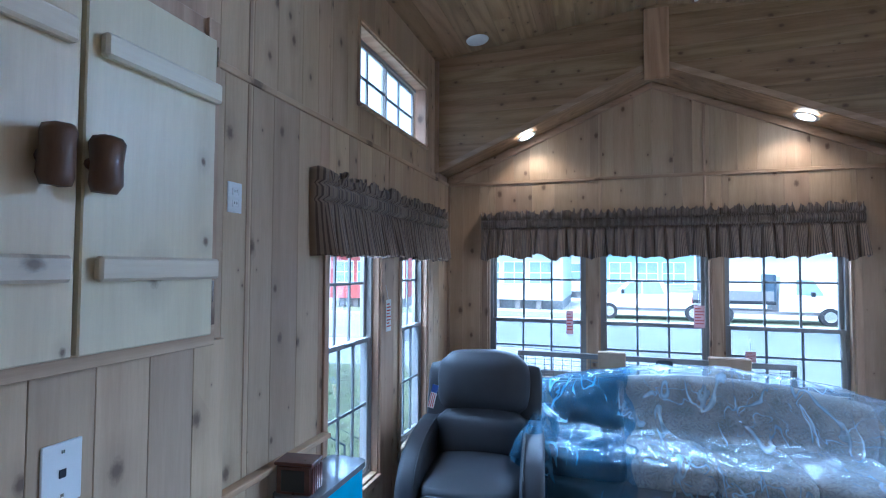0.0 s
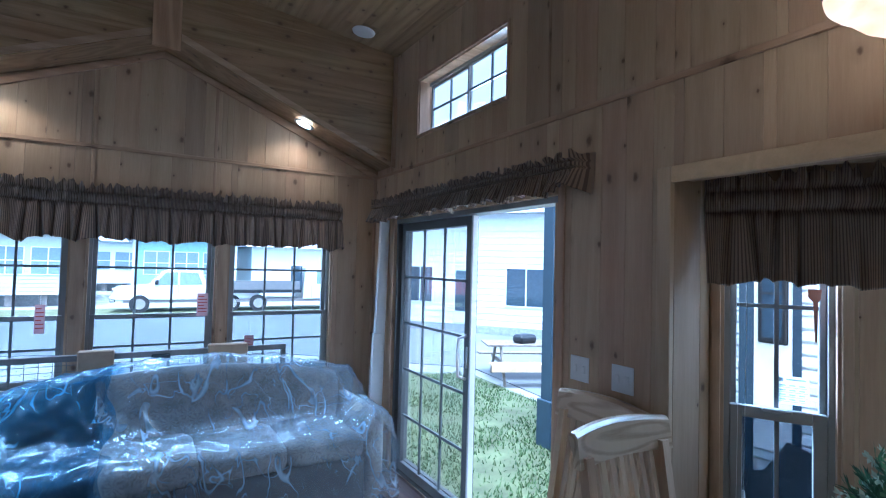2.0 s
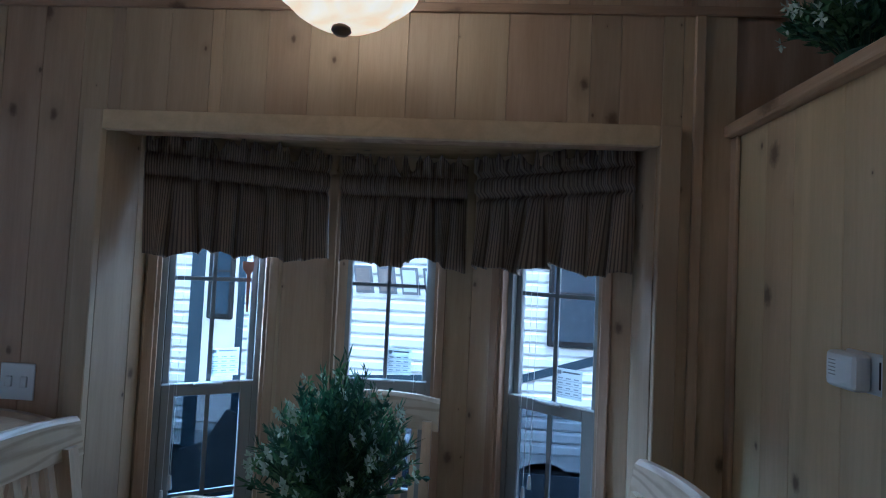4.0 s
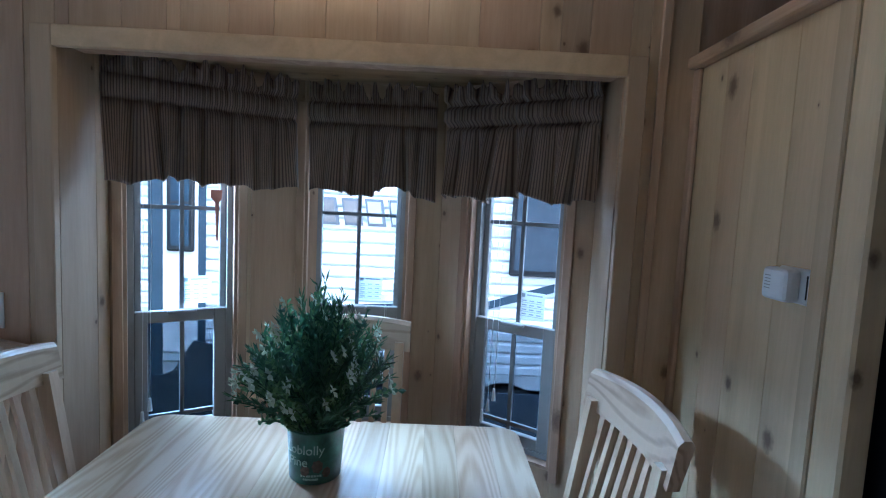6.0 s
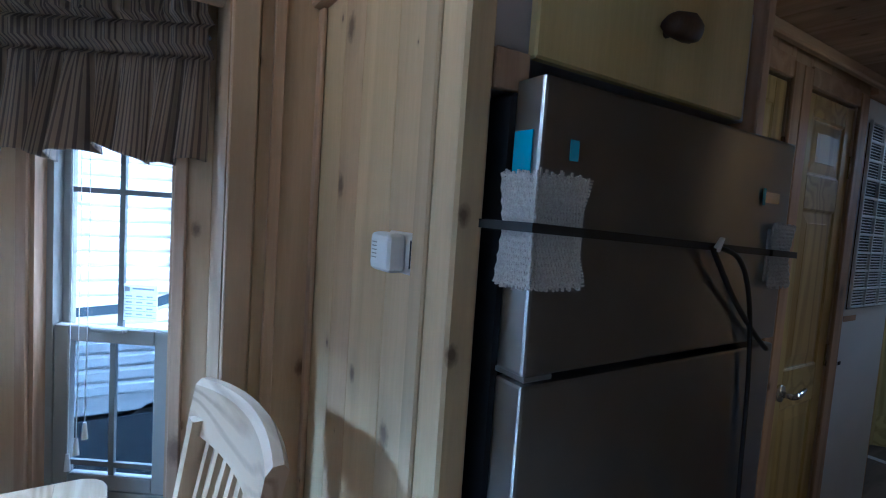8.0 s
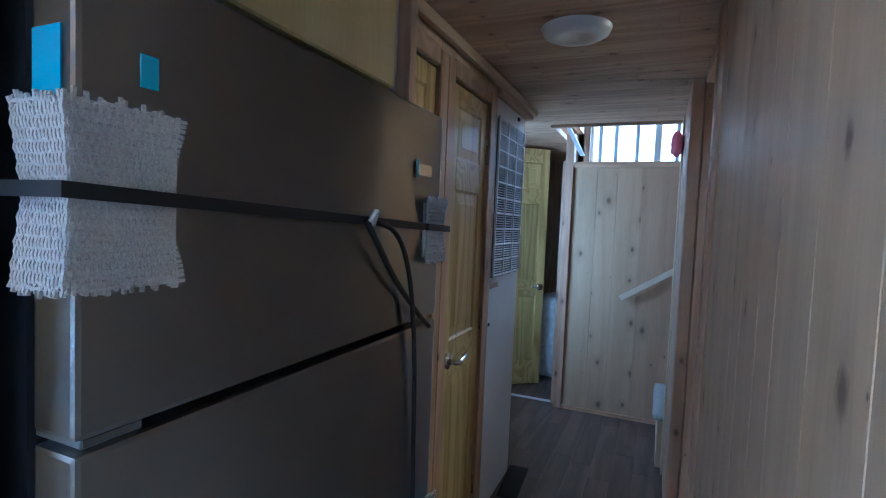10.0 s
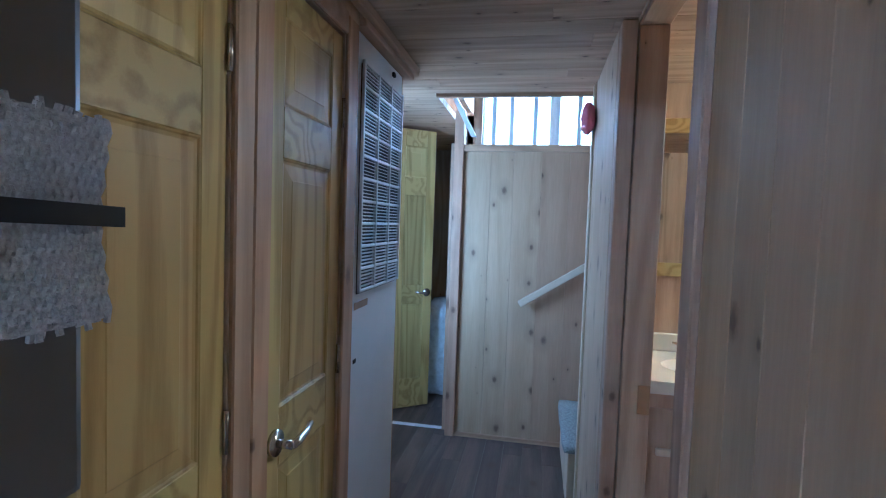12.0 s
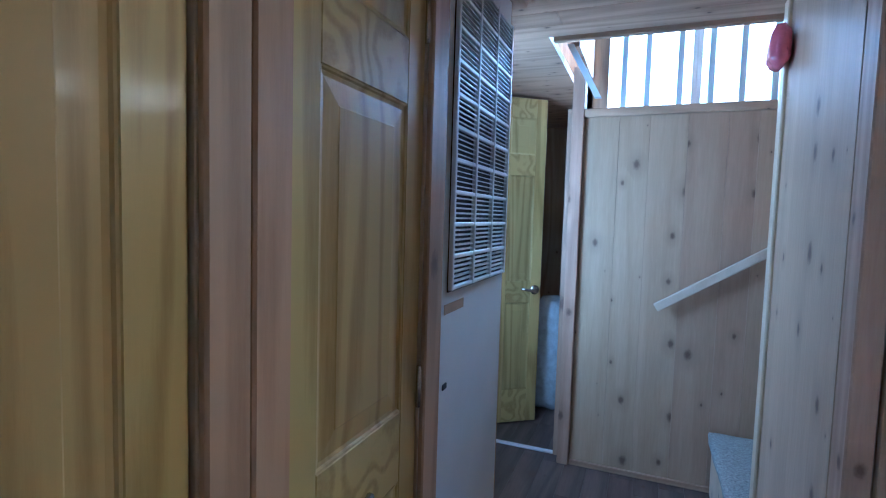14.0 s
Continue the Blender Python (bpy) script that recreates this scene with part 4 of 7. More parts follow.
hg = part("hinge", boxm(HW - 0.098, HW - 0.058, -3.515, -3.511, 0.86, 0.96), CHROME, jam, "bare nickel hinge leaf")
tagged(part("trim", boxm(HW + 0.002, HW + 0.062, -4.362, -4.30, 0, HC - 0.002, 0.004), PINE_CAB), "pale corner board at the foot of the stairs", "trim", kind="structure")
tagged(part("wall_hall_west_lining", boxm(HW, HW + 0.05, -4.30, -3.625, 0, HC - 0.002), CEDAR), "boarded hall wall by the stairs", "wall", kind="structure")
# bath room behind
bath_back = wall("wall_bath_back", at_wall((0, -4.345, 0), (-1, 0, 0), (0, -1, 0)), -HW + 0.09, -XL, 0, HC, [], 0.03, label="warm cedar bath wall")
wall("wall_bath_side", at_wall((0.08, 0, 0), (0, 1, 0), (-1, 0, 0)), -4.345, -2.0, 0, HC, [], 0.05)
wall("wall_bath_front", at_wall((0, -2.0, 0), (-1, 0, 0), (0, 1, 0)), -HW + 0.1, -0.03, 0, HC, [], 0.05)
tagged(part("floor_bath", boxm(0.08, HW - 0.1, -4.345, -2.0, -0.012, 0.004), LAMINATE), "laminate bath floor", "floor", kind="structure")
window(M_R, -4.75, -4.15, 0.9, 2.0, 1.4, "plain vinyl window beside the back door passage")

# ---- cloth valances ----
def valance(m, width, z0, z1, depth, seed, label, folds=30, gather=0.62, lift=0.03, ret=True):
    """A gathered valance on a rod: ruffled head, shirred rod pocket, loose folds and an uneven hem. Local x along, -y to the room."""
    rng = random.Random(seed)
    ph = [rng.uniform(0, 6.28) for _ in range(8)]
    nu, rows = int(width * 190), [0.0, 0.03, 0.07, 0.10, 0.13, 0.145, 0.18, 0.23, 0.28, 0.305, 0.325, 0.34, 0.37, 0.41, 0.48, 0.58, 0.70, 0.82, 0.92, 0.98, 1.0]
    bm = bmesh.new()
    uvl = bm.loops.layers.uv.new("uv")
    h = z1 - z0
    grid, uvs = [], {}
    for j, v in enumerate(rows):
        row = []
        for i in range(nu + 1):
            s = i / nu
            x = s * width
            fine = math.sin(x * 330 + ph[0] + 3.0 * math.sin(x * 27 + ph[1]) + 1.6 * math.sin(x * 71 + ph[2]))
            loose = max(0.0, (v - 0.33) / 0.67)
            # the skirt swells out below the rod pocket in uneven folds, some broad and flat, some narrow
            phase = 6.283 * folds / width * x + 2.6 * noise.noise(Vector((x * 5.0, seed, 8))) + 0.8 * loose * noise.noise(Vector((x * 9.0, seed, 3.0)))
            broad = 0.75 + 0.8 * noise.noise(Vector((x * 6.0, seed * 1.7, 6)))
            fold = (1.7 * abs(math.sin(phase * 0.5)) ** 0.55 - 1.0 + 0.35 * abs(math.sin(phase * 1.15 + ph[5])) ** 0.6) * max(0.3, broad)
            pleat = 0.055 * fold + 0.024 * loose
            y = -depth - loose ** 0.5 * pleat - 0.007 * fine * max(0.0, 1 - loose * 3.0)
            if 0.14 < v < 0.31:
                y -= 0.012
            if 0.12 < v < 0.15 or 0.30 < v < 0.345:
                y += 0.020
            head = max(0.0, 1 - v / 0.12)
            if v <= 0.12:
                y -= 0.050 * noise.noise(Vector((x * 30, seed, 5))) * head + 0.012 * math.sin(x * 95 + ph[1] + 2 * math.sin(x * 17)) + 0.010
            if ret:
                e = min(s, 1 - s) * width
                if e < 0.03:
                    y = y * (e / 0.03) ** 0.5
            top = (0.050 * (0.45 - abs(noise.noise(Vector((x * 19, seed, 0)))) * 1.8) + 0.028 * noise.noise(Vector((x * 55, seed, 3)))) * head
            hem = (1.5 * lift * noise.noise(Vector((x * 7, seed, 9))) + 0.010 * fold) * loose ** 2
            p = bm.verts.new((x + loose * (0.030 * noise.noise(Vector((x * 11, seed, 12))) + 0.012 * math.cos(phase * 0.5)), y, z1 - v * h + top + hem))
            uvs[p] = (x / gather, v * h)
            row.append(p)
        grid.append(row)
    for a, b in zip(grid, grid[1:]):
        for i in range(nu):
            f = bm.faces.new((a[i], a[i + 1], b[i + 1], b[i]))
            for lp in f.loops:
                lp[uvl].uv = uvs[lp.vert]
    ob = new("valance")
    ob.matrix_basis = m
    tagged(ob, label, "valance")
    cl = part("cloth", bm, VALANCE, ob, smooth=True)
    sol = cl.modifiers.new("thickness", "SOLIDIFY")
    sol.thickness = 0.002
    bm = bmesh.new()
    rod(bm, [(0.03, -depth + 0.036, z1 - 0.19 * h), (width - 0.03, -depth + 0.036, z1 - 0.19 * h)], 0.005)
    rod(bm, [(0.03, -depth + 0.036, z1 - 0.19 * h), (0.03, 0.0, z1 - 0.19 * h)], 0.006)
    rod(bm, [(width - 0.03, -depth + 0.036, z1 - 0.19 * h), (width - 0.03, 0.0, z1 - 0.19 * h)], 0.006)
    part("rod", bm, WHITE, ob)
    return ob


valance(at_wall((0.05, YG - 0.002, 0), (1, 0, 0), (0, 1, 0)), 2.78, 1.765, 2.135, 0.085, 1, "long gathered brown striped valance over the gable windows", 38)
valance(at_wall((XL + 0.002, 1.51, 0), (0, 1, 0), (-1, 0, 0)), 1.98, 1.735, 2.13, 0.075, 2, "gathered brown striped valance over the side windows", 26)
valance(at_wall((XR - 0.002, 1.17, 0), (0, 1, 0), (1, 0, 0)), 2.40, 2.005, 2.170, 0.11, 3, "short gathered brown valance pushed up over the patio door", 55, 0.45, 0.03)
for i, (a, b, sd) in {1: (-0.02, 0.63, 5), 2: (0.035, 0.55, 6), 3: (0.045, 0.66, 7)}.items():
    p, q = Vector((*BAY[i], 0)), Vector((*BAY[i + 1], 0))
    u = (q - p).normalized()
    out = Vector((-u.y, u.x, 0))
    valance(at_wall(p - out * 0.012 + u * a, u, out), b - a, 1.615, 2.03, 0.055, sd, "gathered striped brown valance over a bay window", 8, 0.6, 0.035, False)


# ---- soft furniture ----
def cushion(bm, x0, x1, y0, y1, z0, z1, r, puff=0.02, n=8, seed=0):
    """A stuffed block: rounded edges and a crowned face."""
    rng = random.Random(seed)
    tmp = bmesh.new()
    bmesh.ops.create_cube(tmp, size=1.0)
    bmesh.ops.subdivide_edges(tmp, edges=tmp.edges, cuts=n, use_grid_fill=True)
    c = Vector(((x0 + x1) / 2, (y0 + y1) / 2, (z0 + z1) / 2))
    half = Vector(((x1 - x0) / 2, (y1 - y0) / 2, (z1 - z0) / 2))
    r = min(r, *half)
    off = rng.uniform(0, 50)
    vmap = {}
    for v in tmp.verts:
        p = Vector((v.co.x * 2 * half.x, v.co.y * 2 * half.y, v.co.z * 2 * half.z))
        core = Vector([max(-h + r, min(h - r, k)) for k, h in zip(p, half)])
        d = p - core
        q = core + (d.normalized() * r if d.length > 1e-6 else d)
        s = [abs(v.co[k] * 2) for k in range(3)]
        for k in range(3):
            a, b = [s[i] for i in range(3) if i != k]
            q[k] += math.copysign(puff * s[k] * (1 - a ** 2) * (1 - b ** 2), v.co[k]) if s[k] > 0.95 else 0.0
        q += 0.004 * noise.noise_vector(q * 6 + Vector((off, off, off)))
        vmap[v] = bm.verts.new(c + q)
    for f in tmp.faces:
        bm.faces.new([vmap[v] for v in f.verts])
    tmp.free()


def soft(*a, **k):
    bm = bmesh.new()
    cushion(bm, *a, **k)
    return bm


# recliner, seen from its front; local -y is its front
rec = thing("recliner", pose(0.31, 2.55, 0, 0, 0, 6), "charcoal leatherette recliner with padded back and a paper tag", "recliner")
part("base", soft(-0.30, 0.30, -0.28, 0.36, 0.06, 0.36, 0.04, 0.0), LEATHER, rec, smooth=True)
part("seat", soft(-0.27, 0.27, -0.42, 0.26, 0.33, 0.485, 0.06, 0.03, seed=1), LEATHER, rec, smooth=True)
part("footrest", soft(-0.27, 0.27, -0.47, -0.38, 0.12, 0.42, 0.04, 0.02, seed=2), LEATHER, rec, smooth=True)
tilt = pose(0, 0.20, 0.46, -13)
for nm, dims, rr, pf, sd in (("back_shell", (-0.395, 0.395, 0.0, 0.20, -0.05, 0.585), 0.06, 0.0, 3), ("head_cushion", (-0.285, 0.285, -0.10, 0.17, 0.245, 0.64), 0.085, 0.035, 4), ("lumbar_cushion", (-0.285, 0.285, -0.13, 0.13, -0.04, 0.265), 0.08, 0.035, 5)):
    part(nm, soft(*dims, rr, pf, seed=sd), LEATHER, rec, smooth=True, at=tilt)
for sx in (-1, 1):
    bm = bmesh.new()
    prof = [(-0.44, 0.05), (-0.44, 0.34), (-0.42, 0.45), (-0.36, 0.54), (-0.26, 0.61), (-0.10, 0.655), (0.10, 0.67), (0.25, 0.675), (0.27, 0.60), (0.27, 0.05)]
    a, b = (0.28, 0.415) if sx > 0 else (-0.415, -0.28)
    prism(bm, prof, 0, a, b)
    bmesh.ops.bevel(bm, geom=[e for e in bm.edges if abs(e.verts[0].co.x - e.verts[1].co.x) < 1e-5], offset=0.045, segments=4, affect="EDGES", profile=0.6)
    part("armrest", bm, LEATHER, rec, smooth=True)
    bm = bmesh.new()
    xe = a + 0.02 if sx > 0 else b - 0.02
    rod(bm, [(xe, y - 0.004, z + 0.003) for y, z in prof[2:8]], 0.004, 6)
    part("piping", bm, LEATHER, rec, smooth=True)
for sx in (-0.2, 0.2):
    for yy in (-0.2, 0.28):
        bm = bmesh.new()
        rod(bm, [(sx, yy, 0), (sx, yy, 0.08)], 0.022, 10)
        part("foot", bm, BLACK, rec)
tagm = thing("paper_tag", pose(0.035, 2.50, 0.865, 0, 14, 0), "striped red, white and blue paper tag on the recliner", "tag")
part("card", boxm(-0.02, 0.02, -0.003, 0.0, -0.075, 0.075), PAPER, tagm)
part("canton", boxm(-0.02, 0.02, -0.0045, -0.003, 0.025, 0.075), BLUEINK, tagm)
for k in range(3):
    part("stripe", boxm(-0.016 + k * 0.012, -0.011 + k * 0.012, -0.0045, -0.003, -0.07, 0.02), REDINK, tagm)

# sofa with camel back under packing film
CAMO = plain("tan_pine_bough_fabric", (0.40, 0.335, 0.27), 0.9, vary=0.28, scale=5.0, bumps=0.4, bump_scale=300)
n, l = CAMO.node_tree.nodes, CAMO.node_tree.links
b0 = n["Principled BSDF"]
vv = coords(n, l, (1, 1, 1), False)
sep, com = n.new("ShaderNodeSeparateXYZ"), n.new("ShaderNodeCombineXYZ")
l.new(vv, sep.inputs[0])
l.new(sep.outputs[0], com.inputs[0])
l.new(mathn(n, l, "ADD", mathn(n, l, "MULTIPLY", sep.outputs[1], 0.8), sep.outputs[2]), com.inputs[1])
needles = None
for size, reach, rays in ((7.0, 0.065, 9.0), (9.5, 0.05, 7.0)):
    vo, df, sp = n.new("ShaderNodeTexVoronoi"), n.new("ShaderNodeVectorMath"), n.new("ShaderNodeSeparateXYZ")
    vo.voronoi_dimensions, df.operation = "2D", "SUBTRACT"
    vo.inputs["Scale"].default_value = size
    l.new(com.outputs[0], vo.inputs["Vector"])
    l.new(com.outputs[0], df.inputs[0]), l.new(vo.outputs["Position"], df.inputs[1])
    l.new(df.outputs[0], sp.inputs[0])
    ang = mathn(n, l, "ARCTAN2", sp.outputs[1], sp.outputs[0])
    ray = ramp(n, l, mathn(n, l, "SINE", mathn(n, l, "ADD", mathn(n, l, "MULTIPLY", ang, rays), mathn(n, l, "MULTIPLY", noise_tex(n, l, com.outputs[0], 26.0), 16.0))), [(0.35, (0, 0, 0)), (0.75, (1, 1, 1))])
    near = ramp(n, l, mathn(n, l, "DIVIDE", vo.outputs["Distance"], reach * size), [(0.75, (1, 1, 1)), (1.0, (0, 0, 0))])
    hit = mathn(n, l, "MULTIPLY", ray, near)
    needles = hit if needles is None else mathn(n, l, "MAXIMUM", needles, hit)
old = b0.inputs["Base Color"].links[0].from_socket
l.new(mixc(n, l, mathn(n, l, "MULTIPLY", needles, 0.38), old, (0.055, 0.050, 0.042)), b0.inputs["Base Color"])
sofa = thing("sofa", pose(0, 0, 0), "tan pine-bough patterned sofa wrapped in packing film", "sofa")


def back_arc(bm, x0, x1, y0, y1, z0, top, n=24):
    """A back cushion with an arched top, thickest at the middle."""
    front, rear = [], []
    for i in range(n + 1):
        x = x0 + (x1 - x0) * i / n
        zt = top(x)
        rows_f, rows_r = [], []
        for k in range(9):
            f = k / 8
            z = z0 + (zt - z0) * f
            bulge = 0.045 * math.sin(math.pi * f) + 0.05 * f
            rows_f.append(bm.verts.new((x, y0 + 0.10 * f - bulge * 0.6 + (0.05 if k == 8 else 0), z)))
            rows_r.append(bm.verts.new((x, y1, z - (0.03 if k == 8 else 0))))
        front.append(rows_f), rear.append(rows_r)
    for i in range(n):
        for k in range(8):
            bm.faces.new((front[i][k], front[i + 1][k], front[i + 1][k + 1], front[i][k + 1]))
            bm.faces.new((rear[i][k], rear[i][k + 1], rear[i + 1][k + 1], rear[i + 1][k]))
        bm.faces.new((front[i][8], front[i + 1][8], rear[i + 1][8], rear[i][8]))
        bm.faces.new((front[i][0], rear[i][0], rear[i + 1][0], front[i + 1][0]))
    for i in (0, n):
        for k in range(8):
            bm.faces.new((front[i][k], front[i][k + 1], rear[i][k + 1], rear[i][k]))


def sofa_top(x):
    return 0.945 - 0.13 * ((x - 1.72) / 1.0) ** 2


bm = bmesh.new()
back_arc(bm, 1.20, 2.66, 3.18, 3.48, 0.40, sofa_top)
part("backrest", bm, CAMO, sofa, smooth=True)
bm = bmesh.new()
back_arc(bm, 0.72, 1.197, 3.18, 3.48, 0.40, sofa_top, 10)
part("backrest", bm, NAVY, sofa, "dark end section of the back", True)
for a, b in ((1.20, 1.68), (1.685, 2.17), (2.175, 2.66)):
    part("seat_cushion", soft(a, b, 2.64, 3.25, 0.385, 0.535, 0.05, 0.02, seed=int(a * 10)), CAMO, sofa, smooth=True)
part("seat_cushion", soft(0.74, 1.196, 2.66, 3.25, 0.385, 0.53, 0.05, 0.02, seed=31), NAVY, sofa, "dark end cushion", True)
part("front_skirt", soft(0.72, 2.68, 2.67, 3.3, 0.08, 0.39, 0.03, 0.0, n=6), plain("brown_skirt_cloth", (0.16, 0.135, 0.11), 0.9, bumps=0.3), sofa, smooth=True)
for a, b, mt in ((0.58, 0.75, NAVY), (2.65, 2.82, CAMO)):
    part("armrest", soft(a, b, 2.66, 3.42, 0.08, 0.66, 0.075, 0.02, seed=int(a * 9)), mt, sofa, smooth=True)

# the film over it: draped grid, crumpled
def drape(x0, x1, seed, mat, name, label):
    bm = bmesh.new()
    nx = int((x1 - x0) * 75)
    prof = [(3.52, 0.55), (3.51, 0.75), (3.46, 1.0), (3.36, 1.0), (3.27, 0.93), (3.20, 0.82), (3.13, 0.71), (3.05, 0.615), (2.94, 0.575), (2.80, 0.565), (2.68, 0.56), (2.61, 0.53), (2.60, 0.44), (2.605, 0.32), (2.60, 0.20), (2.605, 0.10)]
    fine = []
    for p, q in zip(prof, prof[1:]):
        for k in range(5):
            f = k / 5
            fine.append((p[0] + (q[0] - p[0]) * f, p[1] + (q[1] - p[1]) * f))
    fine.append(prof[-1])
    rows = []
    for i in range(nx + 1):
        x = x0 + (x1 - x0) * i / nx
        end = max(0.0, (0.78 - x) / 0.25, (x - 2.62) / 0.22)
        row = []
        for y, z in fine:
            zz = z
            if z > 0.60:
                k = (sofa_top(min(2.8, max(0.6, x))) + 0.02 - 0.57) / (1.0 - 0.57)
                zz = 0.57 + (z - 0.57) * max(k, 0.45)
            arm = max(0.0, min(1.0, end * 1.6))
            if y > 2.62:
                flat = max(0.70 - 0.25 * max(0.0, end - 0.6), min(zz, 0.72))
                zz = zz * (1 - arm) + flat * arm if zz < 0.72 else zz
            zz -= max(0.0, end - 0.85) * 0.35
            p = Vector((x, y, zz))
            w = noise.noise_vector(p * 5 + Vector((seed, 0, 0))) * 0.018 + noise.noise_vector(p * 14 + Vector((0, seed, 0))) * 0.006
            big = 1 - 3.0 * abs(noise.noise(Vector((p.x * 5 + p.z * 4 + seed, p.y * 2 - p.z * 3, seed))))
            small = 1 - 3.0 * abs(noise.noise(Vector((p.x * 13 - p.z * 9, p.y * 9 + p.z * 5 + seed, 2.0))))
            w += Vector((0, -0.016, 0.012)) * max(0.0, big) ** 2 + Vector((0.002, -0.009, 0.008)) * max(0.0, small) ** 2
            w.x += 0.10 * noise.noise(Vector((y * 5, z * 5, seed))) * (i / nx if x0 < 1 else 1 - i / nx) ** 2
            row.append(bm.verts.new(p + w + Vector((0, -0.02, 0.016))))
        rows.append(row)
    for a, b in zip(rows, rows[1:]):
        for k in range(len(a) - 1):
            bm.faces.new((a[k], b[k], b[k + 1], a[k + 1]))
    ob = part(name, bm, mat, smooth=True)
    tagged(ob, label, "plastic wrap")
    return ob


drape(1.16, 2.87, 4.0, WRAP, "packing_film", "crumpled clear packing film draped over the sofa")
drape(0.50, 1.24, 9.0, WRAP_BLUE, "packing_film", "bunched bluish packing film over the sofa's dark end")

# grey metal frame standing behind the sofa with cardboard pads
rack = thing("metal_frame", pose(0, 3.62, 0), "grey metal bed frame stored upright behind the sofa", "metal frame")
for x0, x1, z0, z1, nm in ((0.39, 2.36, 0.965, 1.005, "top_bar"), (0.39, 0.425, 0.0, 0.964, "upright"), (2.325, 2.36, 0.0, 0.964, "upright"), (0.425, 2.325, 0.30, 0.33, "lower_bar")):
    part(nm, boxm(x0, x1, -0.02, 0.015, z0, z1, 0.004), GREYMETAL, rack)
bm = bmesh.new()
for k in range(26):
    x = 0.46 + k * 0.072
    rod(bm, [(x, 0.0, 0.33), (x, 0.0, 0.965)], 0.0022, 5)
for z in (0.86, 0.90, 0.94):
    rod(bm, [(0.425, 0.0, z), (2.325, 0.0, z)], 0.0022, 5)
part("wire_mesh", bm, GREYMETAL, rack)
for a, b, z in ((1.02, 1.225, 1.03), (1.80, 2.075, 1.032)):
    pad = part("cardboard_pad", boxm(a, b, 3.58, 3.645, 0.86, z, 0.008), CARDBOARD)
    tagged(pad, "folded brown cardboard pad over the metal frame", "cardboard")
cl = part("clamp", boxm(1.44, 1.56, 3.585, 3.64, 0.93, 0.985, 0.01), BLACK)
tagged(cl, "black clip on the metal frame", "clip")

strip = thing("white_board", pose(0, 0, 0), "tall white folded cardboard strip leaning beside the patio door", "cardboard")
for z0, z1, tw in ((0.0, 1.08, 0.0), (1.082, 2.02, 0.012)):
    bm = bmesh.new()
    prism(bm, [(2.985 + tw + z0 * 0.03, z0), (3.10 + z0 * 0.015, z0), (3.10 + z1 * 0.015, z1), (2.985 + tw + z1 * 0.03, z1)], 1, 3.40, 3.44)
    part("fold", bm, WHITE, strip)

# ---- dining corner ----
def rounded_rect(x0, x1, y0, y1, r, k=6):
    pts = []
    for cx, cy, a0 in ((x1 - r, y1 - r, 0), (x0 + r, y1 - r, 90), (x0 + r, y0 + r, 180), (x1 - r, y0 + r, 270)):
        for i in range(k + 1):
            a = radians(a0 + 90 * i / k)
            pts.append((cx + r * math.cos(a), cy + r * math.sin(a)))
    return pts


TX0, TX1, TY0, TY1, TZ = 2.42, 3.335, -0.725, 0.585, 0.785
table = thing("dining_table", pose(0, 0, 0), "varnished pale wood dining table with rounded corners", "table")
ASH_TOP = wood("varnished_ash_top", (0.44, 0.32, 0.195), (0.62, 0.49, 0.335), axis=0, knots=0, rough=0.26, rings=26, coat=0.45, ring_weight=0.45)


def corner_inset(y, r=0.07):
    d = min(y - TY0, TY1 - y)
    return 0.0 if d >= r else r - math.sqrt(max(0.0, r * r - (r - d) ** 2))


stave_ends = [TY0 + (TY1 - TY0) * f for f in (0.0, 0.085, 0.175, 0.255, 0.35, 0.43, 0.525, 0.61, 0.70, 0.785, 0.88, 1.0)]
top_part = None
for ya, yb in zip(stave_ends, stave_ends[1:]):
    ys = [ya + 0.0002 + (yb - ya - 0.0004) * k / 12 for k in range(13)]
    bm = bmesh.new()
    prism(bm, [(TX0 + corner_inset(y), y) for y in ys] + [(TX1 - corner_inset(y), y) for y in ys[::-1]], 2, TZ - 0.034, TZ)
    if top_part is None:
        top_part = part("tabletop", bm, ASH_TOP, table)
    else:
        part("stave", bm, ASH_TOP, top_part)
for a, b, c, d in ((TX0 + 0.10, TX1 - 0.10, TY0 + 0.08, TY0 + 0.10), (TX0 + 0.10, TX1 - 0.10, TY1 - 0.10, TY1 - 0.08), (TX0 + 0.08, TX0 + 0.10, TY0 + 0.10, TY1 - 0.10), (TX1 - 0.10, TX1 - 0.08, TY0 + 0.10, TY1 - 0.10)):
    part("apron", boxm(a, b, c, d, TZ - 0.12, TZ - 0.035, 0.003), ASH_X, table)
for x in (TX0 + 0.09, TX1 - 0.09):
    for y in (TY0 + 0.09, TY1 - 0.09):
        part("leg", boxm(x - 0.035, x + 0.035, y - 0.035, y + 0.035, 0, TZ - 0.035, 0.006), ASH_Z, table)


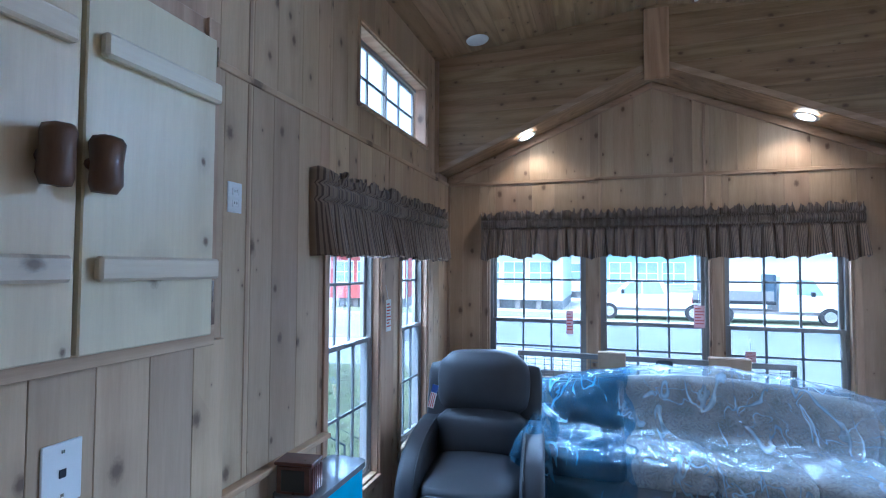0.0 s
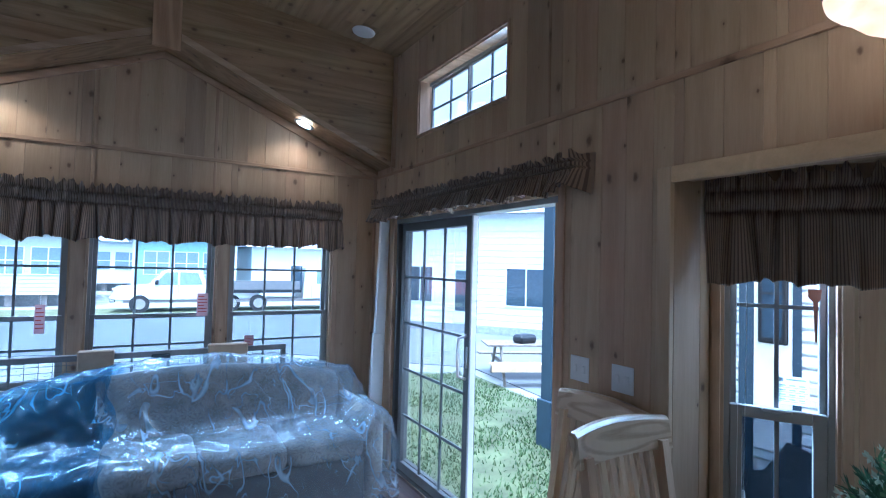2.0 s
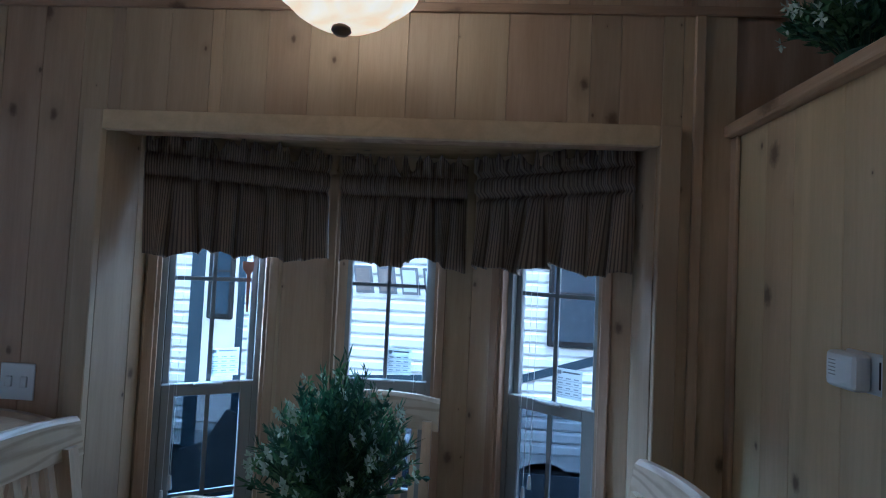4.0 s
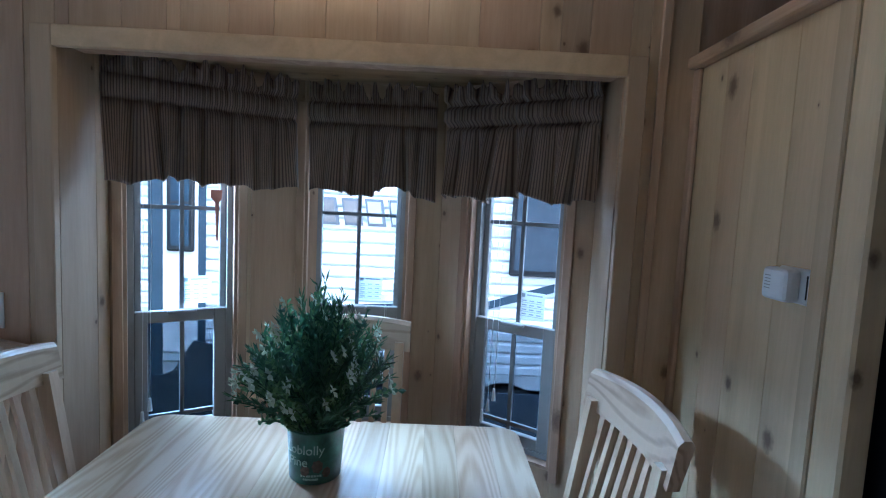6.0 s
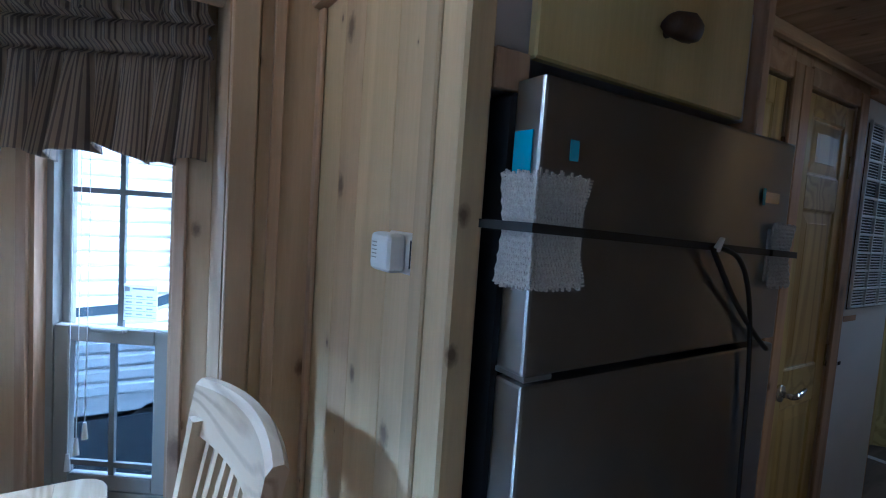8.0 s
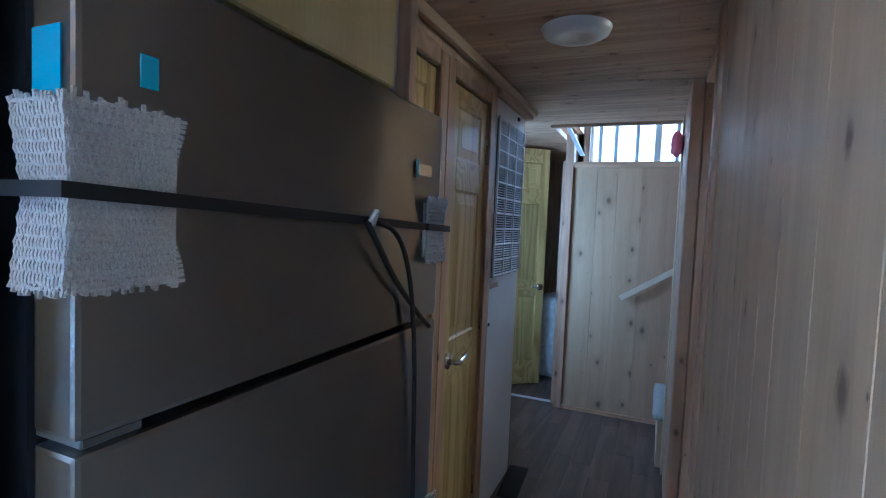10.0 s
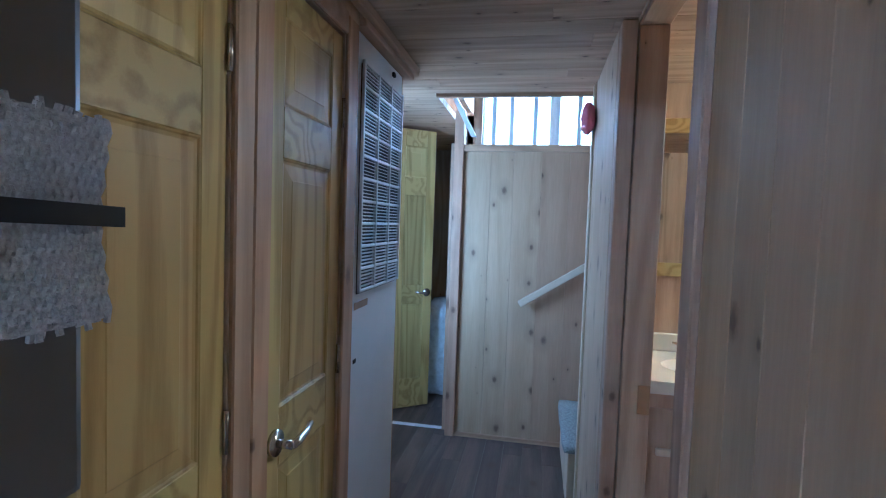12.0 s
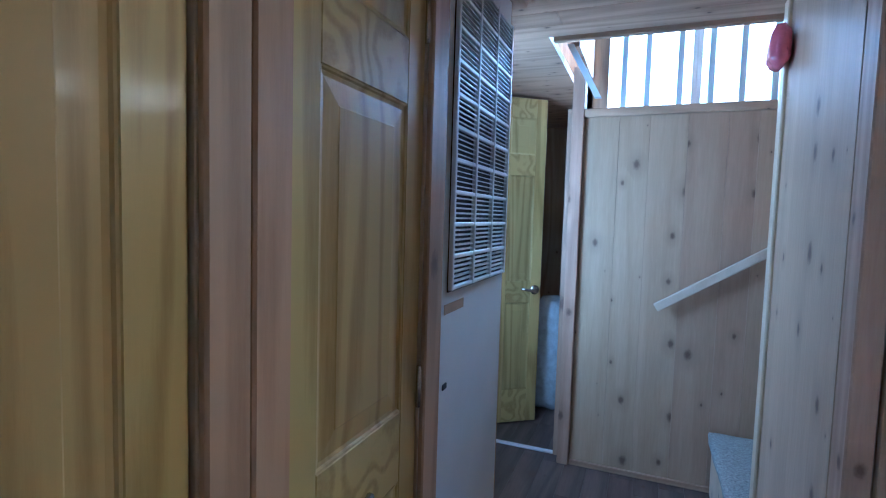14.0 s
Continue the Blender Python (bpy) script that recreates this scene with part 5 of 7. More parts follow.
def dining_chair(m, label):
    """Slat-back chair; local +y is the back, origin on the floor under the seat."""
    ob = thing("dining_chair", m, label, "chair", "chairs round the dining table")
    bm = bmesh.new()
    prism(bm, rounded_rect(-0.225, 0.225, -0.24, 0.20, 0.05), 2, 0.435, 0.465)
    part("seat", bm, ASH_X, ob)
    for x in (-0.195, 0.195):
        part("leg", boxm(x - 0.02, x + 0.02, -0.225, -0.185, 0, 0.434, 0.004), ASH_Z, ob)
        bm = bmesh.new()
        prism(bm, [(0.20, 0.0), (0.24, 0.0), (0.205, 0.44), (0.30, 1.03), (0.262, 1.03), (0.168, 0.44)], 0, x - 0.018, x + 0.018)
        part("back_post", bm, ASH_Z, ob)
    part("apron", boxm(-0.175, 0.175, -0.215, -0.195, 0.37, 0.434, 0.003), ASH_X, ob)
    part("apron", boxm(-0.175, 0.175, 0.172, 0.19, 0.37, 0.434, 0.003), ASH_X, ob)
    for x in (-0.195, 0.195):
        part("stretcher", boxm(x - 0.01, x + 0.01, -0.185, 0.18, 0.18, 0.21, 0.003), ASH_Z, ob)

    def yb(z):
        return 0.186 + (z - 0.44) * 0.161
    bm = bmesh.new()
    k = 12
    rowsf = []
    for i in range(k + 1):
        x = -0.238 + 0.476 * i / k
        bow = 0.035 * (1 - (x / 0.238) ** 2)
        arch = 0.012 * (1 - (x / 0.238) ** 2)
        sec = []
        for z, dy in ((0.995, 0.0), (1.095 + arch, 0.012), (1.108 + arch, 0.0), (1.108 + arch, -0.018), (1.095 + arch, -0.028), (0.995, -0.03)):
            sec.append(bm.verts.new((x, yb(z) + 0.016 + bow + dy, z)))
        rowsf.append(sec)
    for a, b in zip(rowsf, rowsf[1:]):
        for j in range(6):
            bm.faces.new((a[j], a[(j + 1) % 6], b[(j + 1) % 6], b[j]))
    bm.faces.new(rowsf[0]), bm.faces.new(rowsf[-1][::-1])
    part("top_rail", bm, ASH_X, ob)
    part("lower_rail", boxm(-0.176, 0.176, yb(0.56) - 0.010, yb(0.56) + 0.012, 0.53, 0.58, 0.003), ASH_X, ob)
    for i in range(7):
        x = -0.147 + 0.049 * i
        bow = 0.030 * (1 - (x / 0.238) ** 2)
        bm = bmesh.new()
        prism(bm, [(yb(0.575) - 0.006, 0.575), (yb(0.575) + 0.006, 0.575), (yb(1.0) + 0.007 + bow, 1.0), (yb(1.0) - 0.005 + bow, 1.0)], 0, x - 0.011, x + 0.011)
        part("slat", bm, ASH_Z, ob)
    return ob


chair = dining_chair(pose(2.86, 0.47, 0, 0, 0, 0), "pale ash slat-back dining chair pushed in at the table's end")
c2 = copy_thing(chair, pose(2.74, 1.02, 0, 0, 0, -90))
c2["label"] = "pale ash slat-back dining chair standing by the wall switches"
c3 = copy_thing(chair, pose(3.26, -0.08, 0, 0, 0, -90))
c3["label"] = "pale ash slat-back dining chair in the bay behind the table"
c4 = copy_thing(chair, pose(2.80, -0.635, 0, 0, 0, 180 + 5))
c4["label"] = "pale ash slat-back dining chair in front of the partition"


# potted artificial plant
def tin_shape(r0, r1, h):
    return [(0.0, 0.0), (r0 - 0.004, 0.0), (r0, 0.004), (r0 + (r1 - r0) * 0.5, h * 0.5), (r1, h - 0.006), (r1 + 0.003, h - 0.004), (r1 + 0.003, h), (r1 - 0.004, h), (r1 - 0.006, h - 0.02), (0.0, h - 0.02)]


PX, PY = 2.985, -0.075
plant = thing("potted_plant", pose(PX, PY, TZ), "bushy artificial plant with tiny white flowers in a green tin", "plant")
bm = bmesh.new()
lathe(bm, tin_shape(0.074, 0.082, 0.155), (0, 0, 0), 36)
pot = part("tin_pot", bm, TIN, plant, "green printed tin pot", True)


def tin_text(body, z, size, a0, mat, name="lettering"):
    cu = bpy.data.curves.new(name, "FONT")
    cu.body, cu.size, cu.extrude = body, size, 0.0006
    tmp = new(name, cu)
    me = bpy.data.meshes.new_from_object(tmp.evaluated_get(bpy.context.evaluated_depsgraph_get()))
    bpy.data.objects.remove(tmp)
    for v in me.vertices:
        a, r = a0 + v.co.x / 0.081, 0.0805 + z * 0.03 + v.co.z
        v.co = (r * math.cos(a), r * math.sin(a), z + v.co.y)
    me.materials.clear()
    me.materials.append(mat)
    ob = new(name, me)
    ob.parent = pot
    return ob


tin_text("Loblolly", 0.095, 0.036, radians(128), TINPRINT)
tin_text("Pine", 0.06, 0.036, radians(134), TINPRINT)
for zt, a0, a1 in ((0.030, 163, 205), (0.020, 168, 198)):
    bm = bmesh.new()
    for k in range(8):
        q = [radians(a0 + (a1 - a0) * (k + f) / 8) for f in (0.1, 0.9)]
        r = 0.0812 + zt * 0.03
        vs = [bm.verts.new((r * math.cos(a), r * math.sin(a), z)) for a, z in ((q[0], zt), (q[1], zt), (q[1], zt + 0.006), (q[0], zt + 0.006))]
        bm.faces.new(vs)
    part("print_line", bm, TINPRINT, pot)


for a0, zt, rr in ((172, 0.048, 0.017), (196, 0.060, 0.020), (214, 0.040, 0.016)):
    bm = bmesh.new()
    ring = [bm.verts.new((0, 0, 0)) for _ in range(14)]
    for k, vert in enumerate(ring):
        q = 2 * math.pi * k / 14
        rad = rr * (1.0 if k % 2 else 0.86)
        ang = radians(a0) + rad * 0.8 * math.cos(q) / 0.08
        r = 0.0809 + zt * 0.03
        vert.co = (r * math.cos(ang), r * math.sin(ang), zt + rad * math.sin(q))
    bm.faces.new(ring)
    part("cone_print", bm, CONEPRINT, pot)


def foliage(rng, stems, spread, height, base_z, size):
    """Leaf blades on many bent stems; returns three bmeshes: leaves, pale leaves, flowers, and one of stems."""
    leaf, pale, flower, stalk = bmesh.new(), bmesh.new(), bmesh.new(), bmesh.new()

    def blade(bm, p, d, length, width):
        d = d.normalized()
        s = d.orthogonal().normalized()
        s = (Matrix.Rotation(rng.uniform(0, 6.28), 3, d) @ s) * width
        nrm = d.cross(s).normalized() * width * 0.5
        vs = [bm.verts.new(q) for q in (p, p + d * length * 0.5 + s + nrm, p + d * length, p + d * length * 0.5 - s + nrm)]
        bm.faces.new((vs[0], vs[1], vs[2])), bm.faces.new((vs[0], vs[2], vs[3]))

    for k in range(stems):
        a, f = rng.uniform(0, 6.28), math.sqrt(rng.random())
        lean = f * spread
        h = height * (1 - 0.66 * f ** 2.2) * rng.uniform(0.72, 1.12)
        p0 = Vector((0.04 * f * math.cos(a), 0.04 * f * math.sin(a), base_z))
        tip = Vector((lean * math.cos(a), lean * math.sin(a), base_z + h))
        mid = p0.lerp(tip, 0.5) + Vector((0, 0, 0.04))
        pts = [p0.lerp(mid, t).lerp(mid.lerp(tip, t), t) for t in (0, 0.25, 0.5, 0.75, 1.0)]
        rod(stalk, pts, 0.0016, 4)
        kind = rng.random()
        for j in range(26):
            t = 0.22 + 0.78 * j / 25
            p = p0.lerp(mid, t).lerp(mid.lerp(tip, t), t)
            d = (tip - p0).normalized() * 0.8 + Vector((rng.uniform(-1, 1), rng.uniform(-1, 1), rng.uniform(-0.5, 0.9)))
            if kind < 0.45:
                blade(leaf, p, d, size * rng.uniform(1.0, 1.9), size * 0.10)
                blade(leaf, p, d + Vector((rng.uniform(-1, 1), rng.uniform(-1, 1), 0.2)), size * rng.uniform(0.9, 1.6), size * 0.10)
            elif kind < 0.68:
                blade(leaf, p, d, size * rng.uniform(0.7, 1.1), size * 0.30)
            else:
                blade(pale, p, d, size * rng.uniform(0.6, 1.0), size * 0.26)
        if kind > 0.70 and f > 0.35:
            for _ in range(2):
                c = tip + Vector((rng.uniform(-1, 1), rng.uniform(-1, 1), rng.uniform(-1, 1))) * 0.022
                for q in range(5):
                    ang = q * 1.2566
                    blade(flower, c, Vector((math.cos(a) * 0.3 + math.cos(ang), math.sin(a) * 0.3 + math.sin(ang) * 0.6, math.sin(ang))), size * 0.75, size * 0.2)
    return leaf, pale, flower, stalk


for nm, bmx, mt in zip(("leaves", "pale_leaves", "flowers", "stems"), foliage(random.Random(11), 200, 0.235, 0.40, 0.12, 0.028), (LEAF, LEAF_PALE, PETAL, LEAF)):
    part(nm, bmx, mt, plant)["kind"] = "stuff"

# pendant bowl lamp above the table
LX, LY = 2.768, -0.085
pend = thing("pendant_lamp", pose(LX, LY, 2.15), "lit alabaster bowl lamp with bronze rim and finial", "lamp")
bm = bmesh.new()
lathe(bm, [(0.006, 0.022), (0.045, 0.025), (0.085, 0.038), (0.118, 0.058), (0.140, 0.080), (0.150, 0.093), (0.168, 0.102), (0.181, 0.115), (0.185, 0.130), (0.180, 0.148), (0.170, 0.160), (0.164, 0.158), (0.172, 0.130), (0.150, 0.104), (0.10, 0.060), (0.0, 0.034)], (0, 0, 0), 48)
part("bowl", bm, BOWL, pend, "glowing cream glass bowl", True)
bm = bmesh.new()
lathe(bm, [(0.0, 0.0), (0.016, 0.002), (0.024, 0.010), (0.022, 0.018), (0.012, 0.024), (0.0, 0.024)], (0, 0, 0), 24)
part("finial", bm, BRONZE, pend, smooth=True)
bm = bmesh.new()
lathe(bm, [(0.171, 0.161), (0.190, 0.156), (0.198, 0.166), (0.196, 0.180), (0.184, 0.190), (0.170, 0.192), (0.07, 0.24), (0.03, 0.32), (0.0, 0.33)], (0, 0, 0), 48)
part("rim", bm, BRONZE, pend, smooth=True)
ceil_here = RIDGE - (RIDGE - SIDE_TOP) * (LX - XM) / (XR - XM)
bm = bmesh.new()
rod(bm, [(0, 0, 0.32), (0, 0, ceil_here - 2.155)], 0.008)
part("stem", bm, BRONZE, pend)
lamp("pendant_light", "POINT", pose(LX, LY, 2.42), 4.6, WARM, radius=0.10)

# ceiling fan with a globe and a pull chain
FX, FY = 1.43, 1.25
fan = thing("ceiling_fan", pose(FX, FY, RIDGE), "ceiling fan with bronze motor, wooden blades and a white globe", "fan")
bm = bmesh.new()
rod(bm, [(0, 0, 0), (0, 0, -0.55)], 0.014, 12)
part("downrod", bm, BRONZE, fan)
bm = bmesh.new()
lathe(bm, [(0.0, -0.50), (0.08, -0.52), (0.13, -0.58), (0.13, -0.66), (0.07, -0.72), (0.05, -0.78), (0.0, -0.78)], (0, 0, 0), 32)
part("motor", bm, BRONZE, fan, smooth=True)
for k in range(5):
    bm = bmesh.new()
    prism(bm, rounded_rect(0.20, 0.66, -0.065, 0.065, 0.05), 2, -0.655, -0.648)
    part("blade", bm, TRIM_X, fan, at=pose(0, 0, 0, 0, 0, 72 * k + 20))
bm = bmesh.new()
lathe(bm, [(0.05, -0.78), (0.085, -0.80), (0.11, -0.85), (0.10, -0.91), (0.06, -0.945), (0.0, -0.955)], (0.09, 0.02, 0), 32)
part("globe", bm, WHITE, fan, "white glass globe, unlit", True)
bm = bmesh.new()
rod(bm, [(-0.06, 0.0, -0.74), (-0.06, 0.0, -1.02)], 0.0018, 5)
rod(bm, [(-0.06, 0.0, -1.02), (-0.06, 0.0, -1.055)], 0.006, 8, [0.003, 0.007])
part("pull_chain", bm, WHITE, fan)

# downlights in the soffit and round ceiling speakers
for x, y in ((0.474, 3.55), (2.426, 3.55)):
    z = soffit_z(x) - 0.003
    side = 1 if x < XM else -1
    slope = math.degrees(math.atan(0.72 / (XR - XM)))
    dl = thing("downlight", pose(x, y, z, 0, -side * slope, 0), "lit round recessed downlight in the soffit", "lamp", "soffit downlights")
    bm = bmesh.new()
    lathe(bm, [(0.058, -0.002), (0.078, -0.004), (0.082, 0.0), (0.058, 0.002)], (0, 0, 0), 32)
    part("trim_ring", bm, WHITE, dl, smooth=True)
    bm = bmesh.new()
    lathe(bm, [(0.0, -0.0035), (0.058, -0.003)], (0, 0, 0), 32)
    part("lens", bm, CAN_GLOW, dl)
    lamp("downlight_light", "SPOT", look((x, y, z - 0.03), (x + side * 0.12, y + 0.12, z - 1.0)), 3.2, WARM, radius=0.05, spot=130)


def ceiling_z(x):
    return RIDGE - (RIDGE - SIDE_TOP) * abs(x - XM) / (XR - XM)


for x, y in ((0.145, 3.19), (2.763, 3.18)):
    sp = thing("ceiling_speaker", pose(x, y, ceiling_z(x) - 0.004, 0, 7 if x > XM else -7, 0), "white round ceiling speaker", "speaker", "ceiling speakers")
    bm = bmesh.new()
    lathe(bm, [(0.0, -0.016), (0.06, -0.015), (0.085, -0.008), (0.088, 0.0)], (0, 0, 0), 32)
    part("grille", bm, WHITE, sp, smooth=True)

# ---- wall cabinet by the entrance ----
CX = 0.135
cab = thing("wall_cabinet", pose(0, 0, 0), "pale pine wall cabinet with batten doors and log knobs", "cabinet")
part("body", boxm(XL, CX, -0.62, 0.475, 1.49, 2.30, 0.003), TRIM_Z, cab)
part("face_frame", boxm(CX, CX + 0.012, -0.62, 0.475, 1.485, 1.535, 0.002), TRIM_Y, cab)
part("face_frame", boxm(CX, CX + 0.012, 0.435, 0.475, 1.536, 2.30, 0.002), TRIM_Z, cab)
for y0, y1, ky in ((0.115, 0.442, 0.128), (-0.235, 0.105, 0.040), (-0.585, -0.245, -0.30)):
    d = part("door", boxm(CX + 0.013, CX + 0.032, y0, y1, 1.515, 2.24, 0.003), PINE_CAB, cab)
    for z in (1.675, 2.10):
        a, b = (y0 + 0.022, y1 - 0.002) if y0 > 0.1 else (y0 + 0.01, y1 - 0.018)
        part("door_batten", boxm(CX + 0.033, CX + 0.056, a, b, z - 0.024, z + 0.024, 0.006), PINE_CAB_Y, d)
    bm = bmesh.new()
    rod(bm, [(CX + 0.033, ky, 1.868), (CX + 0.05, ky, 1.868)], 0.012, 10)
    rod(bm, [(CX + 0.07, ky, 1.815), (CX + 0.071, ky, 1.83), (CX + 0.072, ky + 0.002, 1.868), (CX + 0.069, ky + 0.004, 1.905), (CX + 0.069, ky + 0.003, 1.918)], 0.026, 12, [0.022, 0.028, 0.026, 0.029, 0.023])
    for v in bm.verts:
        v.co += noise.noise_vector(v.co * 60) * 0.004
    part("log_knob", bm, BARK, d, "peeled dark log knob", True)
    for z in (1.62, 2.2) if y0 > 0.1 else ():
        part("hinge", boxm(CX + 0.014, CX + 0.03, y1 + 0.001, y1 + 0.006, z - 0.025, z + 0.025), CHROME, d)
M_LOW = at_wall((CX - 0.035, 0, 0), (0, 1, 0), (-1, 0, 0))
wall_low = wall("wall_closet", M_LOW, -0.62, 0.553, 0, 1.489, [], 0.2, label="boarded closet front under the wall cabinet")
wall("wall_closet_upper", at_wall((CX - 0.03, 0, 0), (0, 1, 0), (-1, 0, 0)), -0.62, 0.47, 2.301, SIDE_TOP, [], 0.2)
sill = part("trim", boxm(XL, XL + 0.05, 0.56, 1.66, 0.845, 0.87, 0.004), TRIM_Y)
tagged(sill, "cedar ledge along the wall", "trim", kind="structure")


def plate(m, w, h, label, kind="outlet"):
    """A white wall plate; local -y faces the room."""
    ob = thing("wall_plate" if kind != "outlet" else "outlet", m, label, "outlet" if kind == "outlet" else "switch")
    part("plate", boxm(-w / 2, w / 2, -0.006, -0.0005, -h / 2, h / 2, 0.002), WHITE, ob)
    if kind == "outlet":
        for z in (-0.022, 0.022):
            f = part("socket", boxm(-0.017, 0.017, -0.009, -0.006, z - 0.014, z + 0.014, 0.003), WHITE, ob)
            for x in (-0.006, 0.006):
                part("slot", boxm(x - 0.0012, x + 0.0012, -0.0096, -0.009, z - 0.003, z + 0.007), DARKHOLE, f)
    elif kind == "jack":
        part("jack", boxm(-0.007, 0.007, -0.008, -0.006, -0.008, 0.008, 0.001), DARKHOLE, ob)
        for z in (-0.04, 0.04):
            part("screw", boxm(-0.003, 0.003, -0.0075, -0.006, z - 0.003, z + 0.003), CHROME, ob)
    else:
        k = 2
        for i in range(k):
            x = (i - 0.5) * w * 0.44
            part("switch", boxm(x - 0.012, x + 0.012, -0.011, -0.006, -0.018, 0.018, 0.003), WHITE, ob)
    return ob


plate(at_wall((XL, 1.005, 1.94), (0, 1, 0), (-1, 0, 0)), 0.075, 0.115, "white double wall outlet")
plate(at_wall((CX - 0.023, 0.13, 1.296), (0, 1, 0), (-1, 0, 0)), 0.075, 0.115, "white wall plate with one jack", "jack")
plate(at_wall((XR, 1.245, 1.19), (0, 1, 0), (1, 0, 0)), 0.115, 0.115, "white double light switch beside the patio door", "switch")
plate(at_wall((XR, 1.00, 1.19), (0, 1, 0), (1, 0, 0)), 0.115, 0.115, "white double light switch beside the bay", "switch")

# low glossy stand with blue film and a dark wooden box by the window
stand = thing("media_stand", pose(0, 0, 0), "low glossy grey stand with blue protective film on its side", "stand")
bm = bmesh.new()
prism(bm, rounded_rect(XL + 0.05, -0.02, 1.20, 1.66, 0.035), 2, 0.05, 0.735)
part("body", bm, BLUEFILM, stand, "side still covered in bright blue film")
bm = bmesh.new()
prism(bm, rounded_rect(XL + 0.04, -0.01, 1.19, 1.67, 0.04), 2, 0.736, 0.762)
part("top", bm, GREYGLOSS, stand)
for yy in (1.24, 1.62):
    part("foot", boxm(XL + 0.07, -0.05, yy - 0.02, yy + 0.02, 0, 0.05), BLACK, stand)
dbox = thing("wooden_box", pose(-0.13, 1.27, 0.762, 0, 0, 8), "dark red lacquered wooden box with a dark dial", "box")
part("body", boxm(-0.075, 0.075, -0.05, 0.05, 0.0, 0.115, 0.005), REDWOOD, dbox)
for k in range(5):
    part("ridge", boxm(0.076, 0.084, -0.046 + k * 0.02, -0.032 + k * 0.02, 0.006, 0.108, 0.003), REDWOOD, dbox)
part("lid", boxm(-0.082, 0.084, -0.056, 0.056, 0.1155, 0.13, 0.004), REDWOOD, dbox)
part("dial", boxm(-0.05, 0.05, -0.055, -0.0505, 0.015, 0.1, 0.002), BLACK, dbox)

# ---- refrigerator ----
fr = thing("refrigerator", pose(0, 0, 0), "stainless steel top-freezer refrigerator with black sides, strapped shut", "refrigerator")
F0, F1 = -2.012, -1.235
# black side, its colour deepened for the shade of the recess it stands in
part("cabinet", boxm(2.415, 3.10, F0 + 0.005, F1 - 0.005, 0.03, 1.725, 0.008), plain("matt_black_side_with_recess_shade", (0.006, 0.006, 0.008), 0.75, spec=0.15), fr)
for z0, z1, nm in ((1.294, 1.737, "freezer_door"), (0.06, 1.282, "fridge_door")):
    d = part(nm, boxm(2.343, 2.405, F0, F1, z0, z1, 0.006, 2), STEEL, fr)
    part("gasket", boxm(2.4055, 2.4145, F0 + 0.012, F1 - 0.012, z0 + 0.01, z1 - 0.01), BLACK, d)
part("hinge", boxm(2.35, 2.43, F1 - 0.07, F1 - 0.01, 1.2825, 1.2935, 0.002), VINYL_DARK, fr)
part("kick_plate", boxm(2.40, 2.414, F0 + 0.01, F1 - 0.01, 0.0, 0.055), BLACK, fr)
part("foot", boxm(2.45, 3.05, F0 + 0.03, F1 - 0.03, 0.0, 0.03), BLACK, fr)
bd = part("badge", boxm(2.3395, 2.3425, -1.955, -1.885, 1.598, 1.622, 0.001), CHROME, fr, "small steel maker's plate")
part("blue_film", boxm(2.338, 2.3395, -1.889, -1.879, 1.592, 1.628), BLUEFILM, bd)
st = part("sticker", boxm(2.3405, 2.3425, -1.312, -1.292, 1.62, 1.652, 0.001), BLUEFILM, fr, "small blue sticker")
part("film_scrap", boxm(2.36, 2.40, F1 + 0.0005, F1 + 0.002, 1.55, 1.66), BLUEFILM, fr, "scrap of blue protective film")


